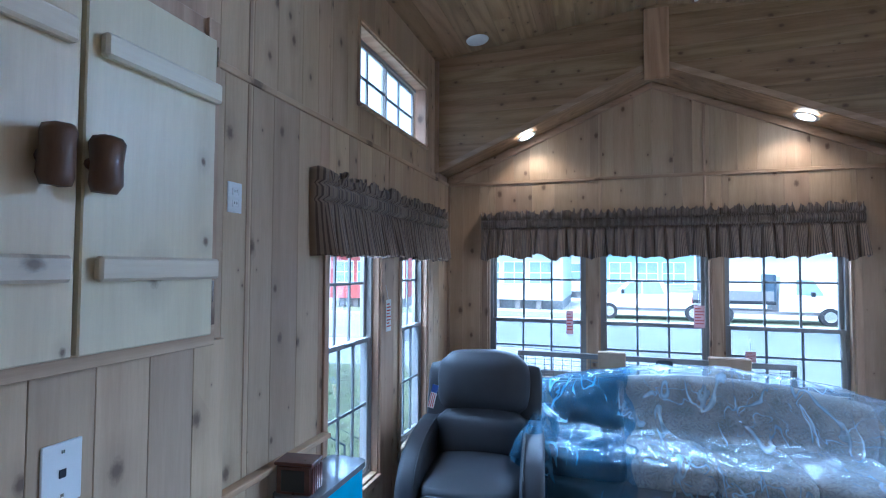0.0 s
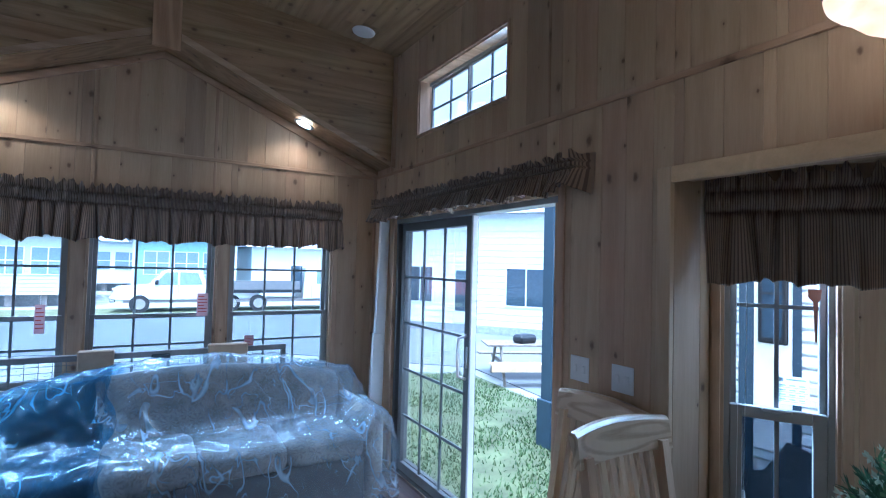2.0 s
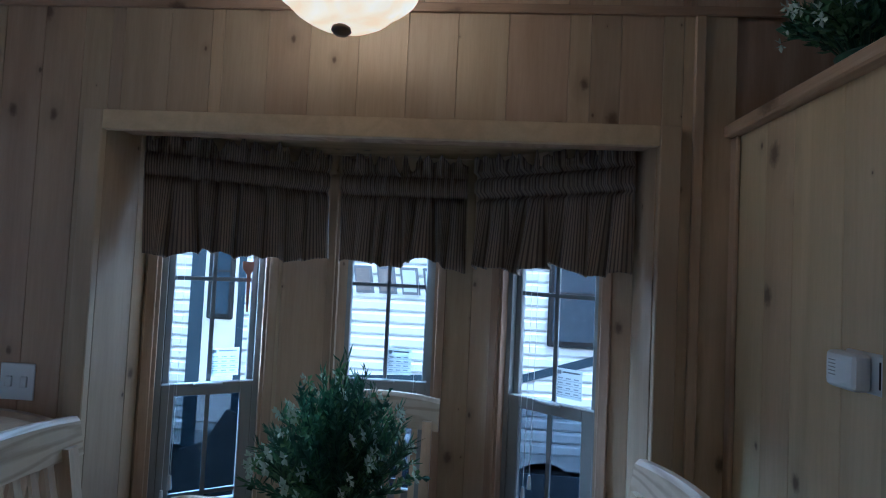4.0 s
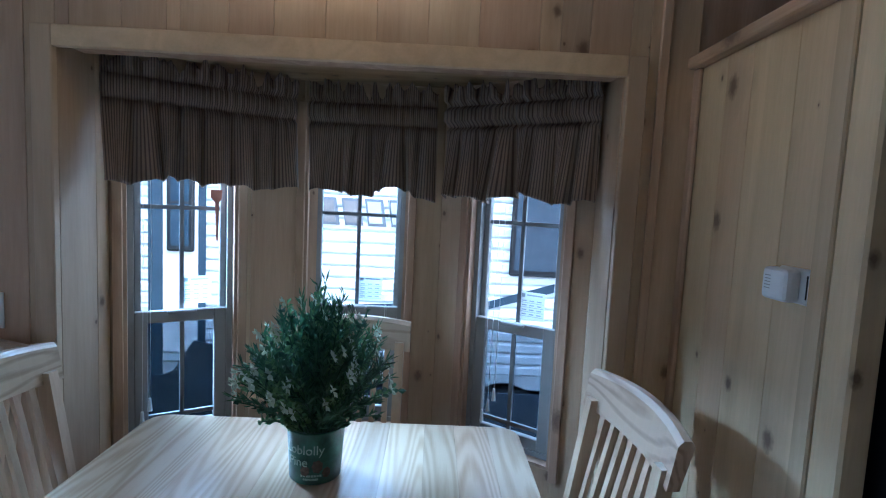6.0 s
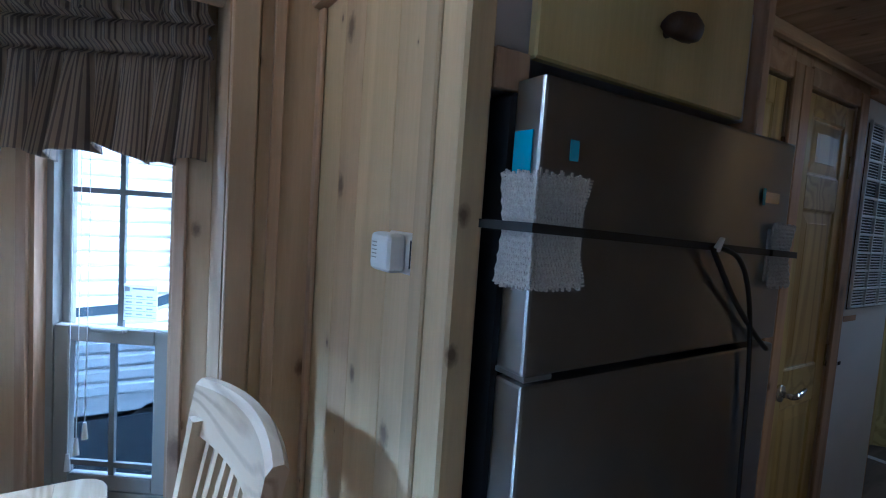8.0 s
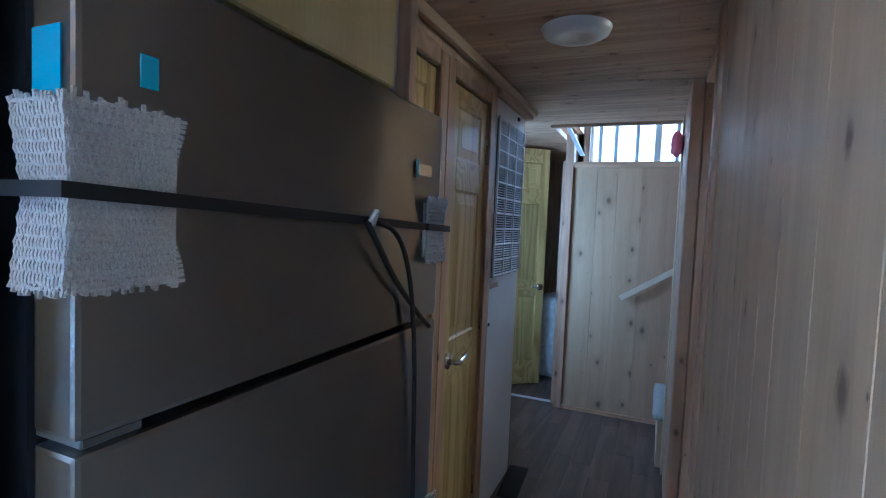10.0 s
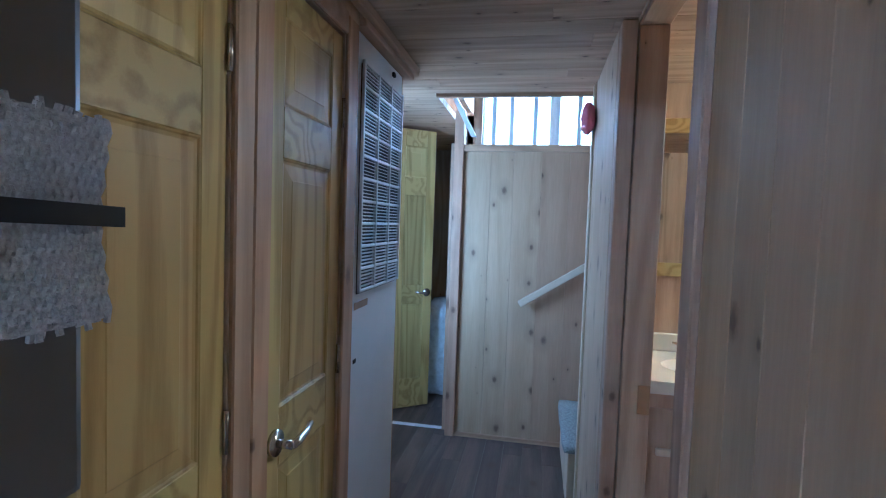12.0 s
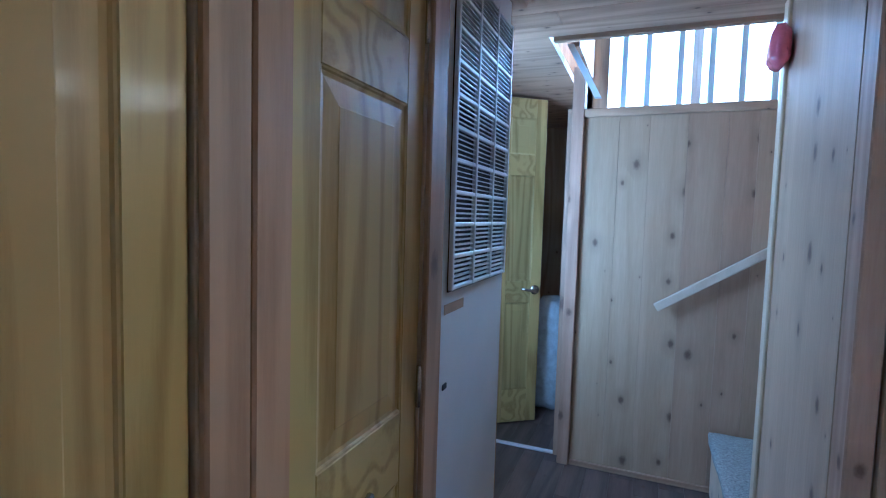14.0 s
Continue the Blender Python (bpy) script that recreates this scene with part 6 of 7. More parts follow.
def woven_pad(x_face, y_edge, z, w, h, side, label, thick=0.0):
    """A folded pad of coarse woven netting round the corner of the door."""
    ob = thing("corner_pad", pose(0, 0, z), label, "padding", "pads under the strap")
    rng = random.Random(int(z * 100) + (3 if side > 0 else 5))
    x_face, y_edge = x_face - thick, y_edge + side * thick
    for along in range(2 if side > 0 else 1):
        bm = bmesh.new()
        n_st, rows = 30, 16
        for k in range(n_st):
            f = k / (n_st - 1)
            pts = []
            for j in range(rows + 1):
                g = j / rows
                pinch = 1 - 0.10 * math.sin(math.pi * min(1, max(0, g))) ** 2
                flare = w * pinch * (0.5 + 0.5 * abs(2 * g - 1) ** 0.7 * 0.12 + 0.38)
                zz = -h / 2 + h * g + rng.uniform(-0.002, 0.002) + (rng.uniform(-0.006, 0.006) if j in (0, rows) else 0)
                off = 0.006 + 0.010 * abs(2 * g - 1) + (0.0015 if (j + k) % 2 else -0.0015)
                if along == 0:
                    pts.append((x_face - off, y_edge - side * (f * flare) + (off + 0.002 if side > 0 else -0.004), zz))
                else:
                    pts.append((x_face - off + f * (0.062 + off), y_edge + side * off, zz))
            rod(bm, pts, 0.0022, 4)
        part("netting", bm, BURLAP, ob)["kind"] = "stuff"
        bm = bmesh.new()
        for j in range(34):
            g = (j + 0.5) / 34
            flare = w * (1 - 0.10 * math.sin(math.pi * g) ** 2) * (0.5 + 0.5 * abs(2 * g - 1) ** 0.7 * 0.12 + 0.38)
            off = 0.006 + 0.010 * abs(2 * g - 1)
            zz = -h / 2 + h * g
            pts = [(x_face - off, y_edge - side * flare * q / 8 + (0.008 if side > 0 else -0.004), zz + rng.uniform(-0.001, 0.001)) for q in range(9)] if along == 0 else [(x_face + 0.062 * q / 4, y_edge + side * off, zz) for q in range(5)]
            rod(bm, pts, 0.0021, 4)
        part("weft", bm, BURLAP, ob)["kind"] = "stuff"
        if along == 0:
            part("backing", boxm(x_face - 0.005, x_face + thick - 0.0008, min(y_edge, y_edge - side * w * 0.85), max(y_edge, y_edge - side * w * 0.85), -h / 2 + 0.01, h / 2 - 0.01), BURLAP, ob)
        else:
            part("backing", boxm(x_face + 0.001, x_face + 0.06, min(y_edge + side * 0.001, y_edge + side * 0.005), max(y_edge + side * 0.001, y_edge + side * 0.005), -h / 2 + 0.01, h / 2 - 0.01), BURLAP, ob)
    return ob


woven_pad(2.343, F1, 1.513, 0.112, 0.165, 1, "grey woven netting pad under the strap at the refrigerator's edge")
woven_pad(2.343, F0, 1.485, 0.105, 0.135, -1, "grey woven netting pad under the strap at the far door edge")
woven_pad(2.343, F0, 0.80, 0.07, 0.16, -1, "grey woven netting pad low at the refrigerator's edge")
bm = bmesh.new()
zs = 1.518
for x0, x1, y0, y1 in ((2.326, 2.329, F0 + 0.10, F1 + 0.02), (2.329, 2.56, F1 + 0.017, F1 + 0.02), (2.323, 2.44, F0 - 0.011, F0 - 0.008), (2.320, 2.323, F0 - 0.011, F0 + 0.105), (2.323, 2.326, F0 + 0.102, F0 + 0.105)):
    box(bm, x0, x1, y0, y1, zs - 0.007, zs + 0.007)
for v in bm.verts:
    v.co.z -= 0.03 * min(1.0, max(0.0, (F1 - v.co.y) / (F1 - F0)))
strap = part("strap", bm, BLACK)
tagged(strap, "black rubber strap stretched round the refrigerator", "strap")


def cord(points, r, mat, label):
    """A cord sagging smoothly through points."""
    pts = [Vector(p) for p in points]
    out = []
    for i in range(len(pts) - 1):
        p0, p1, p2, p3 = pts[max(i - 1, 0)], pts[i], pts[i + 1], pts[min(i + 2, len(pts) - 1)]
        for k in range(6):
            t = k / 6
            out.append(0.5 * ((2 * p1) + (p2 - p0) * t + (2 * p0 - 5 * p1 + 4 * p2 - p3) * t * t + (3 * p1 - p0 - 3 * p2 + p3) * t ** 3))
    out.append(pts[-1])
    bm = bmesh.new()
    rod(bm, out, r, 8)
    return tagged(part("cord", bm, mat, smooth=True), label, "cord")


cord([(2.322, -1.67, 1.503), (2.322, -1.70, 1.47), (2.328, -1.79, 1.39), (2.332, -1.90, 1.31), (2.332, -1.955, 1.275)], 0.0055, BLACK, "black rubber cord hanging from a hook on the strap")
cord([(2.322, -1.67, 1.503), (2.316, -1.76, 1.48), (2.322, -1.83, 1.40), (2.330, -1.88, 1.25), (2.333, -1.90, 1.05), (2.334, -1.90, 0.85), (2.334, -1.80, 0.72)], 0.005, BLACK, "long black cord hanging down the refrigerator")
cord([(2.332, -1.58, 0.80), (2.328, -1.70, 0.84), (2.322, -1.85, 0.78), (2.332, -1.96, 0.68)], 0.005, BLACK, "black cord tied low across the refrigerator")
for y, z in ((-1.67, 1.505), (-1.60, 0.80)):
    bm = bmesh.new()
    rod(bm, [(2.316, y - 0.012, z - 0.012), (2.306, y - 0.006, z + 0.012), (2.302, y + 0.006, z + 0.012), (2.308, y + 0.012, z - 0.006)], 0.004, 8)
    tagged(part("hook", bm, WHITE, smooth=True), "small white strap hook", "hook")

# cabinets above the refrigerator
oc = thing("over_cabinet", pose(0, 0, 0), "varnished pine cabinet above the refrigerator with a log knob", "cabinet")
part("body", boxm(2.47, 3.10, -2.02, -1.23, 1.80, 2.06, 0.003), LILAC, oc)
part("filler", boxm(2.452, 2.468, -1.30, -1.228, 1.735, 1.80, 0.002), TRIM_Z, oc, "brown filler strip")
for y0, y1, ky in ((-1.96, -1.30, -1.64),):
    d = part("door", boxm(2.442, 2.464, y0, y1, 1.795, HC - 0.03, 0.004), LIT_VARNISH, oc)
    bm = bmesh.new()
    rod(bm, [(2.441, ky, 1.915), (2.42, ky, 1.915)], 0.010, 8)
    rod(bm, [(2.405, ky - 0.045, 1.915), (2.405, ky - 0.03, 1.917), (2.403, ky, 1.917), (2.405, ky + 0.03, 1.915), (2.405, ky + 0.045, 1.915)], 0.024, 12, [0.016, 0.024, 0.027, 0.024, 0.017])
    for v in bm.verts:
        v.co += noise.noise_vector(v.co * 50) * 0.004
    part("log_knob", bm, BARK, d, "peeled dark log knob", True)
tagged(part("trim", boxm(2.44, 2.64, -2.06, -2.022, 0, HC - 0.002, 0.004), TRIM_Z), "cedar upright beside the refrigerator", "trim", kind="structure")
tagged(part("trim", boxm(2.60, 2.632, -4.0, -2.07, HC - 0.045, HC - 0.003, 0.006), TRIM_Y), "crown strip along the hall ceiling", "trim", kind="structure")

# thermostat on the partition
th = thing("thermostat", pose(2.622, YP, 1.452), "white box thermostat on the partition", "thermostat")
part("base", boxm(-0.052, 0.05, 0.0005, 0.012, -0.038, 0.038, 0.004), WHITE, th)
part("cover", boxm(-0.028, 0.051, 0.012, 0.05, -0.036, 0.036, 0.014, 3), WHITE, th)
part("slot", boxm(-0.043, -0.040, 0.012, 0.0135, -0.025, 0.025), DARKHOLE, th)
for k in range(5):
    part("vent", boxm(0.018, 0.036, 0.0495, 0.0507, -0.012 + k * 0.007, -0.010 + k * 0.007), VINYL, th)

# greenery on the partition's cap
for x, sd in ((2.86, 21), (2.66, 22)):
    gr = thing("potted_plant", pose(x, YP - 0.16, 2.06), "dark artificial greenery on top of the partition", "plant", "greenery on the ledge")
    for nm, bmx, mt in zip(("leaves", "pale_leaves", "flowers", "stems"), foliage(random.Random(sd), 60, 0.17, 0.25, 0.10, 0.03), (LEAF, LEAF_PALE, PETAL, LEAF)):
        part(nm, bmx, mt, gr)["kind"] = "stuff"
    bm = bmesh.new()
    lathe(bm, tin_shape(0.05, 0.06, 0.11), (0, 0, 0), 20)
    part("pot", bm, TIN, gr, smooth=True)
# furnace
M_F = at_wall((2.655, -3.345, 0), (0, -1, 0), (1, 0, 0))
fu = thing("furnace", M_F, "tall white furnace cabinet with a louvred grille", "furnace")
part("body", boxm(0.0, 0.56, 0.0, 0.45, 0.0, 2.13, 0.004), WHITE_PAINT, fu)
# no real opening: a dark sheet on the body gives the shade between louvres
gr = part("grille_recess", boxm(0.045, 0.53, -0.004, 0.0, 1.23, 2.03), DARKHOLE, fu, "louvred grille over a dark sheet that stands in for shade")
for k in range(10):
    z0 = 1.235 + k * 0.0795
    part("grille_bar", boxm(0.045, 0.53, -0.0145, -0.0045, z0, z0 + 0.011, 0.002), WHITE_PAINT, gr)
    for j in range(5):
        z = z0 + 0.0185 + j * 0.0125
        bm = bmesh.new()
        prism(bm, [(-0.0045, z + 0.005), (-0.0125, z + 0.0028), (-0.0125, z), (-0.0045, z + 0.0022)], 0, 0.045, 0.53)
        part("louvre", bm, WHITE_PAINT, gr)
part("grille_bar", boxm(0.045, 0.53, -0.0145, -0.0045, 2.030, 2.041, 0.002), WHITE_PAINT, gr)
for u in (0.040, 0.199, 0.361, 0.523):
    part("grille_bar", boxm(u, u + 0.012, -0.0165, -0.0045, 1.235, 2.041, 0.002), WHITE_PAINT, gr)
part("label_strip", boxm(0.03, 0.17, -0.0012, -0.0002, 1.175, 1.20), CARDBOARD, fu)
part("latch", boxm(0.03, 0.055, -0.004, -0.0002, 0.985, 1.0, 0.001), DARKHOLE, fu)
part("knob", boxm(0.40, 0.425, -0.012, -0.0005, 2.085, 2.105, 0.003), DARKHOLE, fu)
tagged(part("trim", boxm(2.62, 2.70, -3.98, -3.337, 2.134, HC - 0.002, 0.004), TRIM_Y), "reddish board above the furnace", "trim", kind="structure")
tagged(part("wall_furnace_end", boxm(2.67, XR, -3.965, -3.91, 0, HC - 0.002), TRIM_Z), "boarded end wall beside the furnace", "wall", kind="structure")

# round hall ceiling light
hl = thing("ceiling_light", pose(2.195, -2.80, HC), "white round flush ceiling light, unlit", "lamp")
bm = bmesh.new()
lathe(bm, [(0.0, -0.028), (0.05, -0.028), (0.058, -0.033), (0.085, -0.033), (0.115, -0.018), (0.122, 0.0)], (0, 0, 0), 40)
part("cover", bm, WHITE, hl, smooth=True)

# smoke alarm in pink wrap
al = thing("smoke_alarm", pose(HW + 0.066, -4.28, 2.02), "round alarm still in crumpled pink plastic wrap", "alarm")
bm = bmesh.new()
cushion(bm, -0.004, 0.045, -0.06, 0.06, -0.065, 0.065, 0.035, 0.01, 8, 3)
for v in bm.verts:
    v.co += noise.noise_vector(v.co * 40) * 0.006
part("wrap", bm, PINKPLASTIC, al, smooth=True)

# carpeted stairs climbing behind the hall wall, with a handrail
stairs = thing("stairs", pose(0, 0, 0), "carpeted loft stairs with pale blue-grey carpet", "stairs", kind="structure")
for k in range(5):
    x1 = 1.86 - 0.26 * k
    zt = 0.345 + 0.27 * k
    s = part("step", boxm(x1 - 0.30, x1 - 0.03, -5.145, -4.40, zt - 0.345 if k == 0 else 0.0, zt - 0.045, 0.004), PINE_CAB, stairs)
    bm = bmesh.new()
    cushion(bm, x1 - 0.30, x1, -5.14, -4.385, zt - 0.05, zt, 0.024, 0.0, 6, k)
    part("carpet_tread", bm, CARPET, s, smooth=True)
hr = thing("handrail", pose(0, 0, 0), "pale wooden stair handrail fixed to the boards", "handrail")
bm = bmesh.new()
p0, p1 = Vector((2.14, -5.11, 0.965)), Vector((1.25, -5.11, 1.545))
d = (p1 - p0).normalized()
up = Vector((0, 0, 1)) - d * d.z
up.normalize()
for a, b in ((-0.018, 0.018),):
    vs = []
    for p in (p0, p1):
        for o in ((-0.012, -0.022), (0.012, -0.022), (0.012, 0.022), (-0.012, 0.022)):
            vs.append(bm.verts.new(p + Vector((0, 1, 0)) * o[0] + up * o[1]))
    for q in ((0, 1, 2, 3), (4, 5, 6, 7), (0, 1, 5, 4), (1, 2, 6, 5), (2, 3, 7, 6), (3, 0, 4, 7)):
        bm.faces.new([vs[i] for i in q])
bmesh.ops.bevel(bm, geom=list(bm.edges), offset=0.004, segments=1, affect="EDGES")
part("bar", bm, PINE_CAB_Y, hr)
for f in (0.06, 0.5):
    p = p0.lerp(p1, f)
    bm = bmesh.new()
    rod(bm, [p + Vector((0, -0.01, -0.02)), p + Vector((0, -0.055, -0.03))], 0.006)
    part("bracket", bm, CHROME, hr)

# bedroom door ajar and a plastic-wrapped bundle behind it
A, B = Vector((3.125, -5.478, 0)), Vector((2.862, -5.682, 0))
u = (B - A).normalized()
m = at_wall(A, u, Vector((u.y, -u.x, 0)) if Vector((u.y, -u.x, 0)).y < 0 else Vector((-u.y, u.x, 0)))
panel_door("door_4", m, (B - A).length, 2.21, "yellow varnished panel bedroom door standing ajar", lever_at=(0.285, 0.93, -1), panels=[(0.24, 0.84), (0.99, 1.70), (1.84, 2.08)])
bag = thing("plastic_bundle", pose(2.80, -6.05, 0), "clear plastic wrapped bundle on the bedroom floor", "bundle")
bm = bmesh.new()
cushion(bm, -0.08, 0.16, -0.15, 0.15, 0.0, 0.82, 0.08, 0.02, 10, 4)
for v in bm.verts:
    v.co += noise.noise_vector(v.co * 12) * 0.02
    v.co.z = max(0, v.co.z)
part("wrap", bm, plain("milky_plastic", (0.66, 0.70, 0.74), 0.2, vary=0.2, scale=20, coat=0.5), bag, smooth=True)

# bath: vanity, sink, tap, framed mirror
van = thing("vanity", pose(0, 0, 0), "orange-toned cedar bath vanity cabinet", "cabinet")
VZ, VY = 0.90, -3.79
part("body", boxm(0.80, 1.63, -4.34, VY - 0.04, 0.0, VZ - 0.05, 0.004), TRIM_Z, van)
for x0, x1 in ((0.84, 1.215), (1.225, 1.60)):
    dr = part("door", boxm(x0, x1, VY - 0.039, VY - 0.02, 0.10, 0.785, 0.005), TRIM_Z, van)
    part("pull", boxm(x0 + 0.10, x1 - 0.06, VY - 0.019, VY - 0.002, 0.60, 0.63, 0.004), PINE_CAB_Y, dr)
top = thing("washbasin", pose(0, 0, 0), "cream moulded washbasin top with oval bowl", "sink")
bm = bmesh.new()
cxs, cys = 1.24, -4.05
outer = rounded_rect(0.79, 1.635, -4.34, VY, 0.02, 4)
ov = [bm.verts.new((x, y, VZ)) for x, y in outer]
lo = [bm.verts.new((x, y, VZ - 0.05)) for x, y in outer]
for i in range(len(outer)):
    bm.faces.new((ov[i], ov[(i + 1) % len(outer)], lo[(i + 1) % len(outer)], lo[i]))
prev = None
es = [bm.edges.get((ov[i], ov[(i + 1) % len(ov)])) for i in range(len(ov))]
k = 28
first = [bm.verts.new((cxs + 0.24 * math.cos(2 * math.pi * i / k), cys + 0.16 * math.sin(2 * math.pi * i / k), VZ + 0.002)) for i in range(k)]
es2 = [bm.edges.new((first[i], first[(i + 1) % k])) for i in range(k)]
bmesh.ops.triangle_fill(bm, use_beauty=True, edges=es + es2)
prev = first
for f, dz in ((0.96, -0.02), (0.85, -0.07), (0.6, -0.11), (0.2, -0.125)):
    ring = [bm.verts.new((cxs + 0.24 * f * math.cos(2 * math.pi * i / k), cys + 0.16 * f * math.sin(2 * math.pi * i / k), VZ + dz)) for i in range(k)]
    for i in range(k):
        bm.faces.new((prev[i], prev[(i + 1) % k], ring[(i + 1) % k], ring[i]))
    prev = ring
bm.faces.new(prev)
part("basin", bm, PORCELAIN, top)
part("backsplash", boxm(0.79, 1.635, -4.342, -4.322, VZ + 0.001, VZ + 0.09, 0.005), PORCELAIN, top)
tap = thing("tap", pose(1.26, -4.26, VZ), "chrome basin tap with two lever handles", "tap")
part("base", boxm(-0.08, 0.08, -0.02, 0.02, 0.0005, 0.014, 0.005), CHROME, tap)
bm = bmesh.new()
rod(bm, [(0, 0, 0.01), (0, 0.0, 0.05), (0, 0.03, 0.065), (0, 0.10, 0.055)], 0.012, 12)
part("spout", bm, CHROME, tap, smooth=True)
for sx in (-1, 1):
    bm = bmesh.new()
    rod(bm, [(sx * 0.06, 0, 0.014), (sx * 0.06, 0, 0.045)], 0.013, 12)
    rod(bm, [(sx * 0.06, 0, 0.045), (sx * 0.125, 0.005, 0.06)], 0.007, 10)
    part("lever", bm, CHROME, tap, smooth=True)
mr = thing("mirror", pose(0, 0, 0), "bath mirror in a broad yellow pine frame", "mirror")
part("glass", boxm(1.095, 1.58, -4.33, -4.325, 1.335, 1.96), MIRROR, mr)
for x0, x1, z0, z1, mt in ((1.02, 1.095, 1.27, 2.03, PINE_DOOR), (1.58, 1.635, 1.27, 2.03, PINE_DOOR), (1.095, 1.58, 1.27, 1.336, PINE_DOOR_Y), (1.095, 1.58, 1.96, 2.03, PINE_DOOR_Y)):
    part("frame", boxm(x0, x1, -4.338, -4.318, z0, z1, 0.003), mt, mr)
vl = thing("vanity_light", pose(0.55, -4.30, 2.02), "lit vanity lamp above the bath mirror", "lamp")
part("bar", boxm(-0.22, 0.22, -0.02, 0.01, -0.03, 0.03, 0.006), CHROME, vl)
for sx in (-0.14, 0.0, 0.14):
    bm = bmesh.new()
    cushion(bm, sx - 0.04, sx + 0.04, 0.012, 0.092, -0.04, 0.04, 0.04, 0, 6)
    part("bulb", bm, glow("lit_bulb", (1.0, 0.74, 0.42), 9.0), vl, smooth=True)
lamp("vanity_glow", "POINT", pose(0.55, -4.10, 2.02), 1.8, (1.0, 0.80, 0.45), radius=0.1)

# ---- tags, stickers and blind cords on the windows ----
def tag_card(m, w, h, mat, label, lines=6, ink=REDINK):
    ob = thing("paper_tag", m, label, "tag", "tags on the windows")
    part("card", boxm(-w / 2, w / 2, -0.002, 0.0, -h, 0.0), mat, ob)
    for k in range(lines):
        z = -h * (0.12 + 0.8 * k / lines)
        part("print", boxm(-w * 0.4, w * (0.4 if k % 3 else 0.15), -0.0032, -0.002, z - h * 0.04, z), ink, ob)
    bm = bmesh.new()
    rod(bm, [(0, 0.0, 0), (0, 0.02, 0.09)], 0.0012, 4)
    part("string", bm, WHITE, ob)
    return ob


tag_card(at_wall((XL + 0.02, 2.40, 1.475), (0, 1, 0), (-1, 0, 0)), 0.075, 0.20, PAPER, "white printed paper tag hanging by the side windows", 8)
for x, z, w, h in ((0.80, 1.33, 0.055, 0.19), (1.76, 1.40, 0.075, 0.17), (2.10, 1.07, 0.07, 0.09)):
    tag_card(at_wall((x, YG - 0.03, z), (1, 0, 0), (0, 1, 0)), w, h, PINKPAPER, "pink printed paper tag hanging in front of a gable window")


def sticker(m, w, h, label):
    """A small label: a heading line, a mark, then a ruled table of short printed figures."""
    ob = thing("sticker", m, label, "sticker", "energy labels on the panes")
    part("sheet", boxm(0, w, -0.0012, 0, 0, h), THINPAPER, ob)
    part("mark", boxm(w * 0.06, w * 0.2, -0.002, -0.0012, h * 0.80, h * 0.93), PALEPRINT, ob)
    part("heading", boxm(w * 0.28, w * 0.9, -0.002, -0.0012, h * 0.86, h * 0.91), PALEPRINT, ob)
    for k in range(4):
        z = h * (0.10 + 0.165 * k)
        part("rule", boxm(w * 0.04, w * 0.96, -0.002, -0.0012, z, z + h * 0.014), PALEPRINT, ob)
        for c in range(3):
            part("print", boxm(w * (0.09 + 0.30 * c), w * (0.27 + 0.30 * c), -0.002, -0.0012, z + h * 0.06, z + h * 0.10), PALEPRINT, ob)
    return ob


def bay_frame(i):
    p, q = Vector((*BAY[i], 0)), Vector((*BAY[i + 1], 0))
    u = (q - p).normalized()
    out = Vector((-u.y, u.x, 0))
    return at_wall(p + out * D, u, out)


for i, u0 in ((1, 0.235), (2, 0.235), (3, 0.345)):
    s = sticker(bay_frame(i) @ pose(u0, 0.0755, 1.145), 0.105, 0.11, "white printed energy label stuck inside a bay window pane")
for i, us in ((1, (0.10, 0.125)), (2, (0.36,)), (3, (0.235, 0.26, 0.285))):
    for k, u0 in enumerate(us):
        ob = thing("blind_cord", bay_frame(i), "thin white blind cord with a tassel", "cord", "blind cords")
        zb = 0.72 + 0.05 * k + (0.1 if i == 2 else 0)
        bm = bmesh.new()
        rod(bm, [(u0, 0.012, 1.85), (u0 + 0.004, 0.010, 1.4), (u0 - 0.003, 0.012, zb + 0.03)], 0.0013, 4)
        part("string", bm, WHITE, ob)
        bm = bmesh.new()
        rod(bm, [(u0 - 0.003, 0.012, zb - 0.02), (u0 - 0.003, 0.012, zb + 0.03)], 0.008, 10, [0.009, 0.005])
        part("tassel", bm, WHITE, ob)
rt = thing("paper_tag", bay_frame(1) @ pose(0.352, 0.03, 1.60), "narrow faded red paper ribbon by a bay window", "tag")
bm = bmesh.new()
prism(bm, [(-0.022, 0), (0.020, 0), (0.018, -0.035), (0.010, -0.05), (0.006, -0.20), (-0.001, -0.20), (-0.006, -0.05), (-0.022, -0.03)], 1, 0, 0.002)
part("ribbon", bm, plain("faded_red_ribbon", (0.34, 0.16, 0.11), 0.8), rt)

# dark mat at the furnace foot
mat_ob = thing("floor_mat", pose(2.59, -3.79, 0, 0, 0, 4), "small dark grey floor mat at the furnace foot", "mat")
part("mat_body", boxm(-0.06, 0.055, -0.19, 0.19, 0.0, 0.008, 0.003), plain("dark_rubber_mat", (0.03, 0.03, 0.033), 0.8, bumps=0.6, bump_scale=180), mat_ob)

# ---- outdoors ----
GZ = -0.70
gbm = boxm(-400, 400, -400, 400, GZ - 0.5, GZ)
tagged(part("ground", gbm, GRAVEL), "pale gravel and dust ground of the sales lot", "ground", kind="structure")


def slab(name, poly, mat, z, label):
    bm = bmesh.new()
    prism(bm, poly, 2, GZ - 0.1, z)
    return tagged(part(name, bm, mat), label, name, kind="structure")


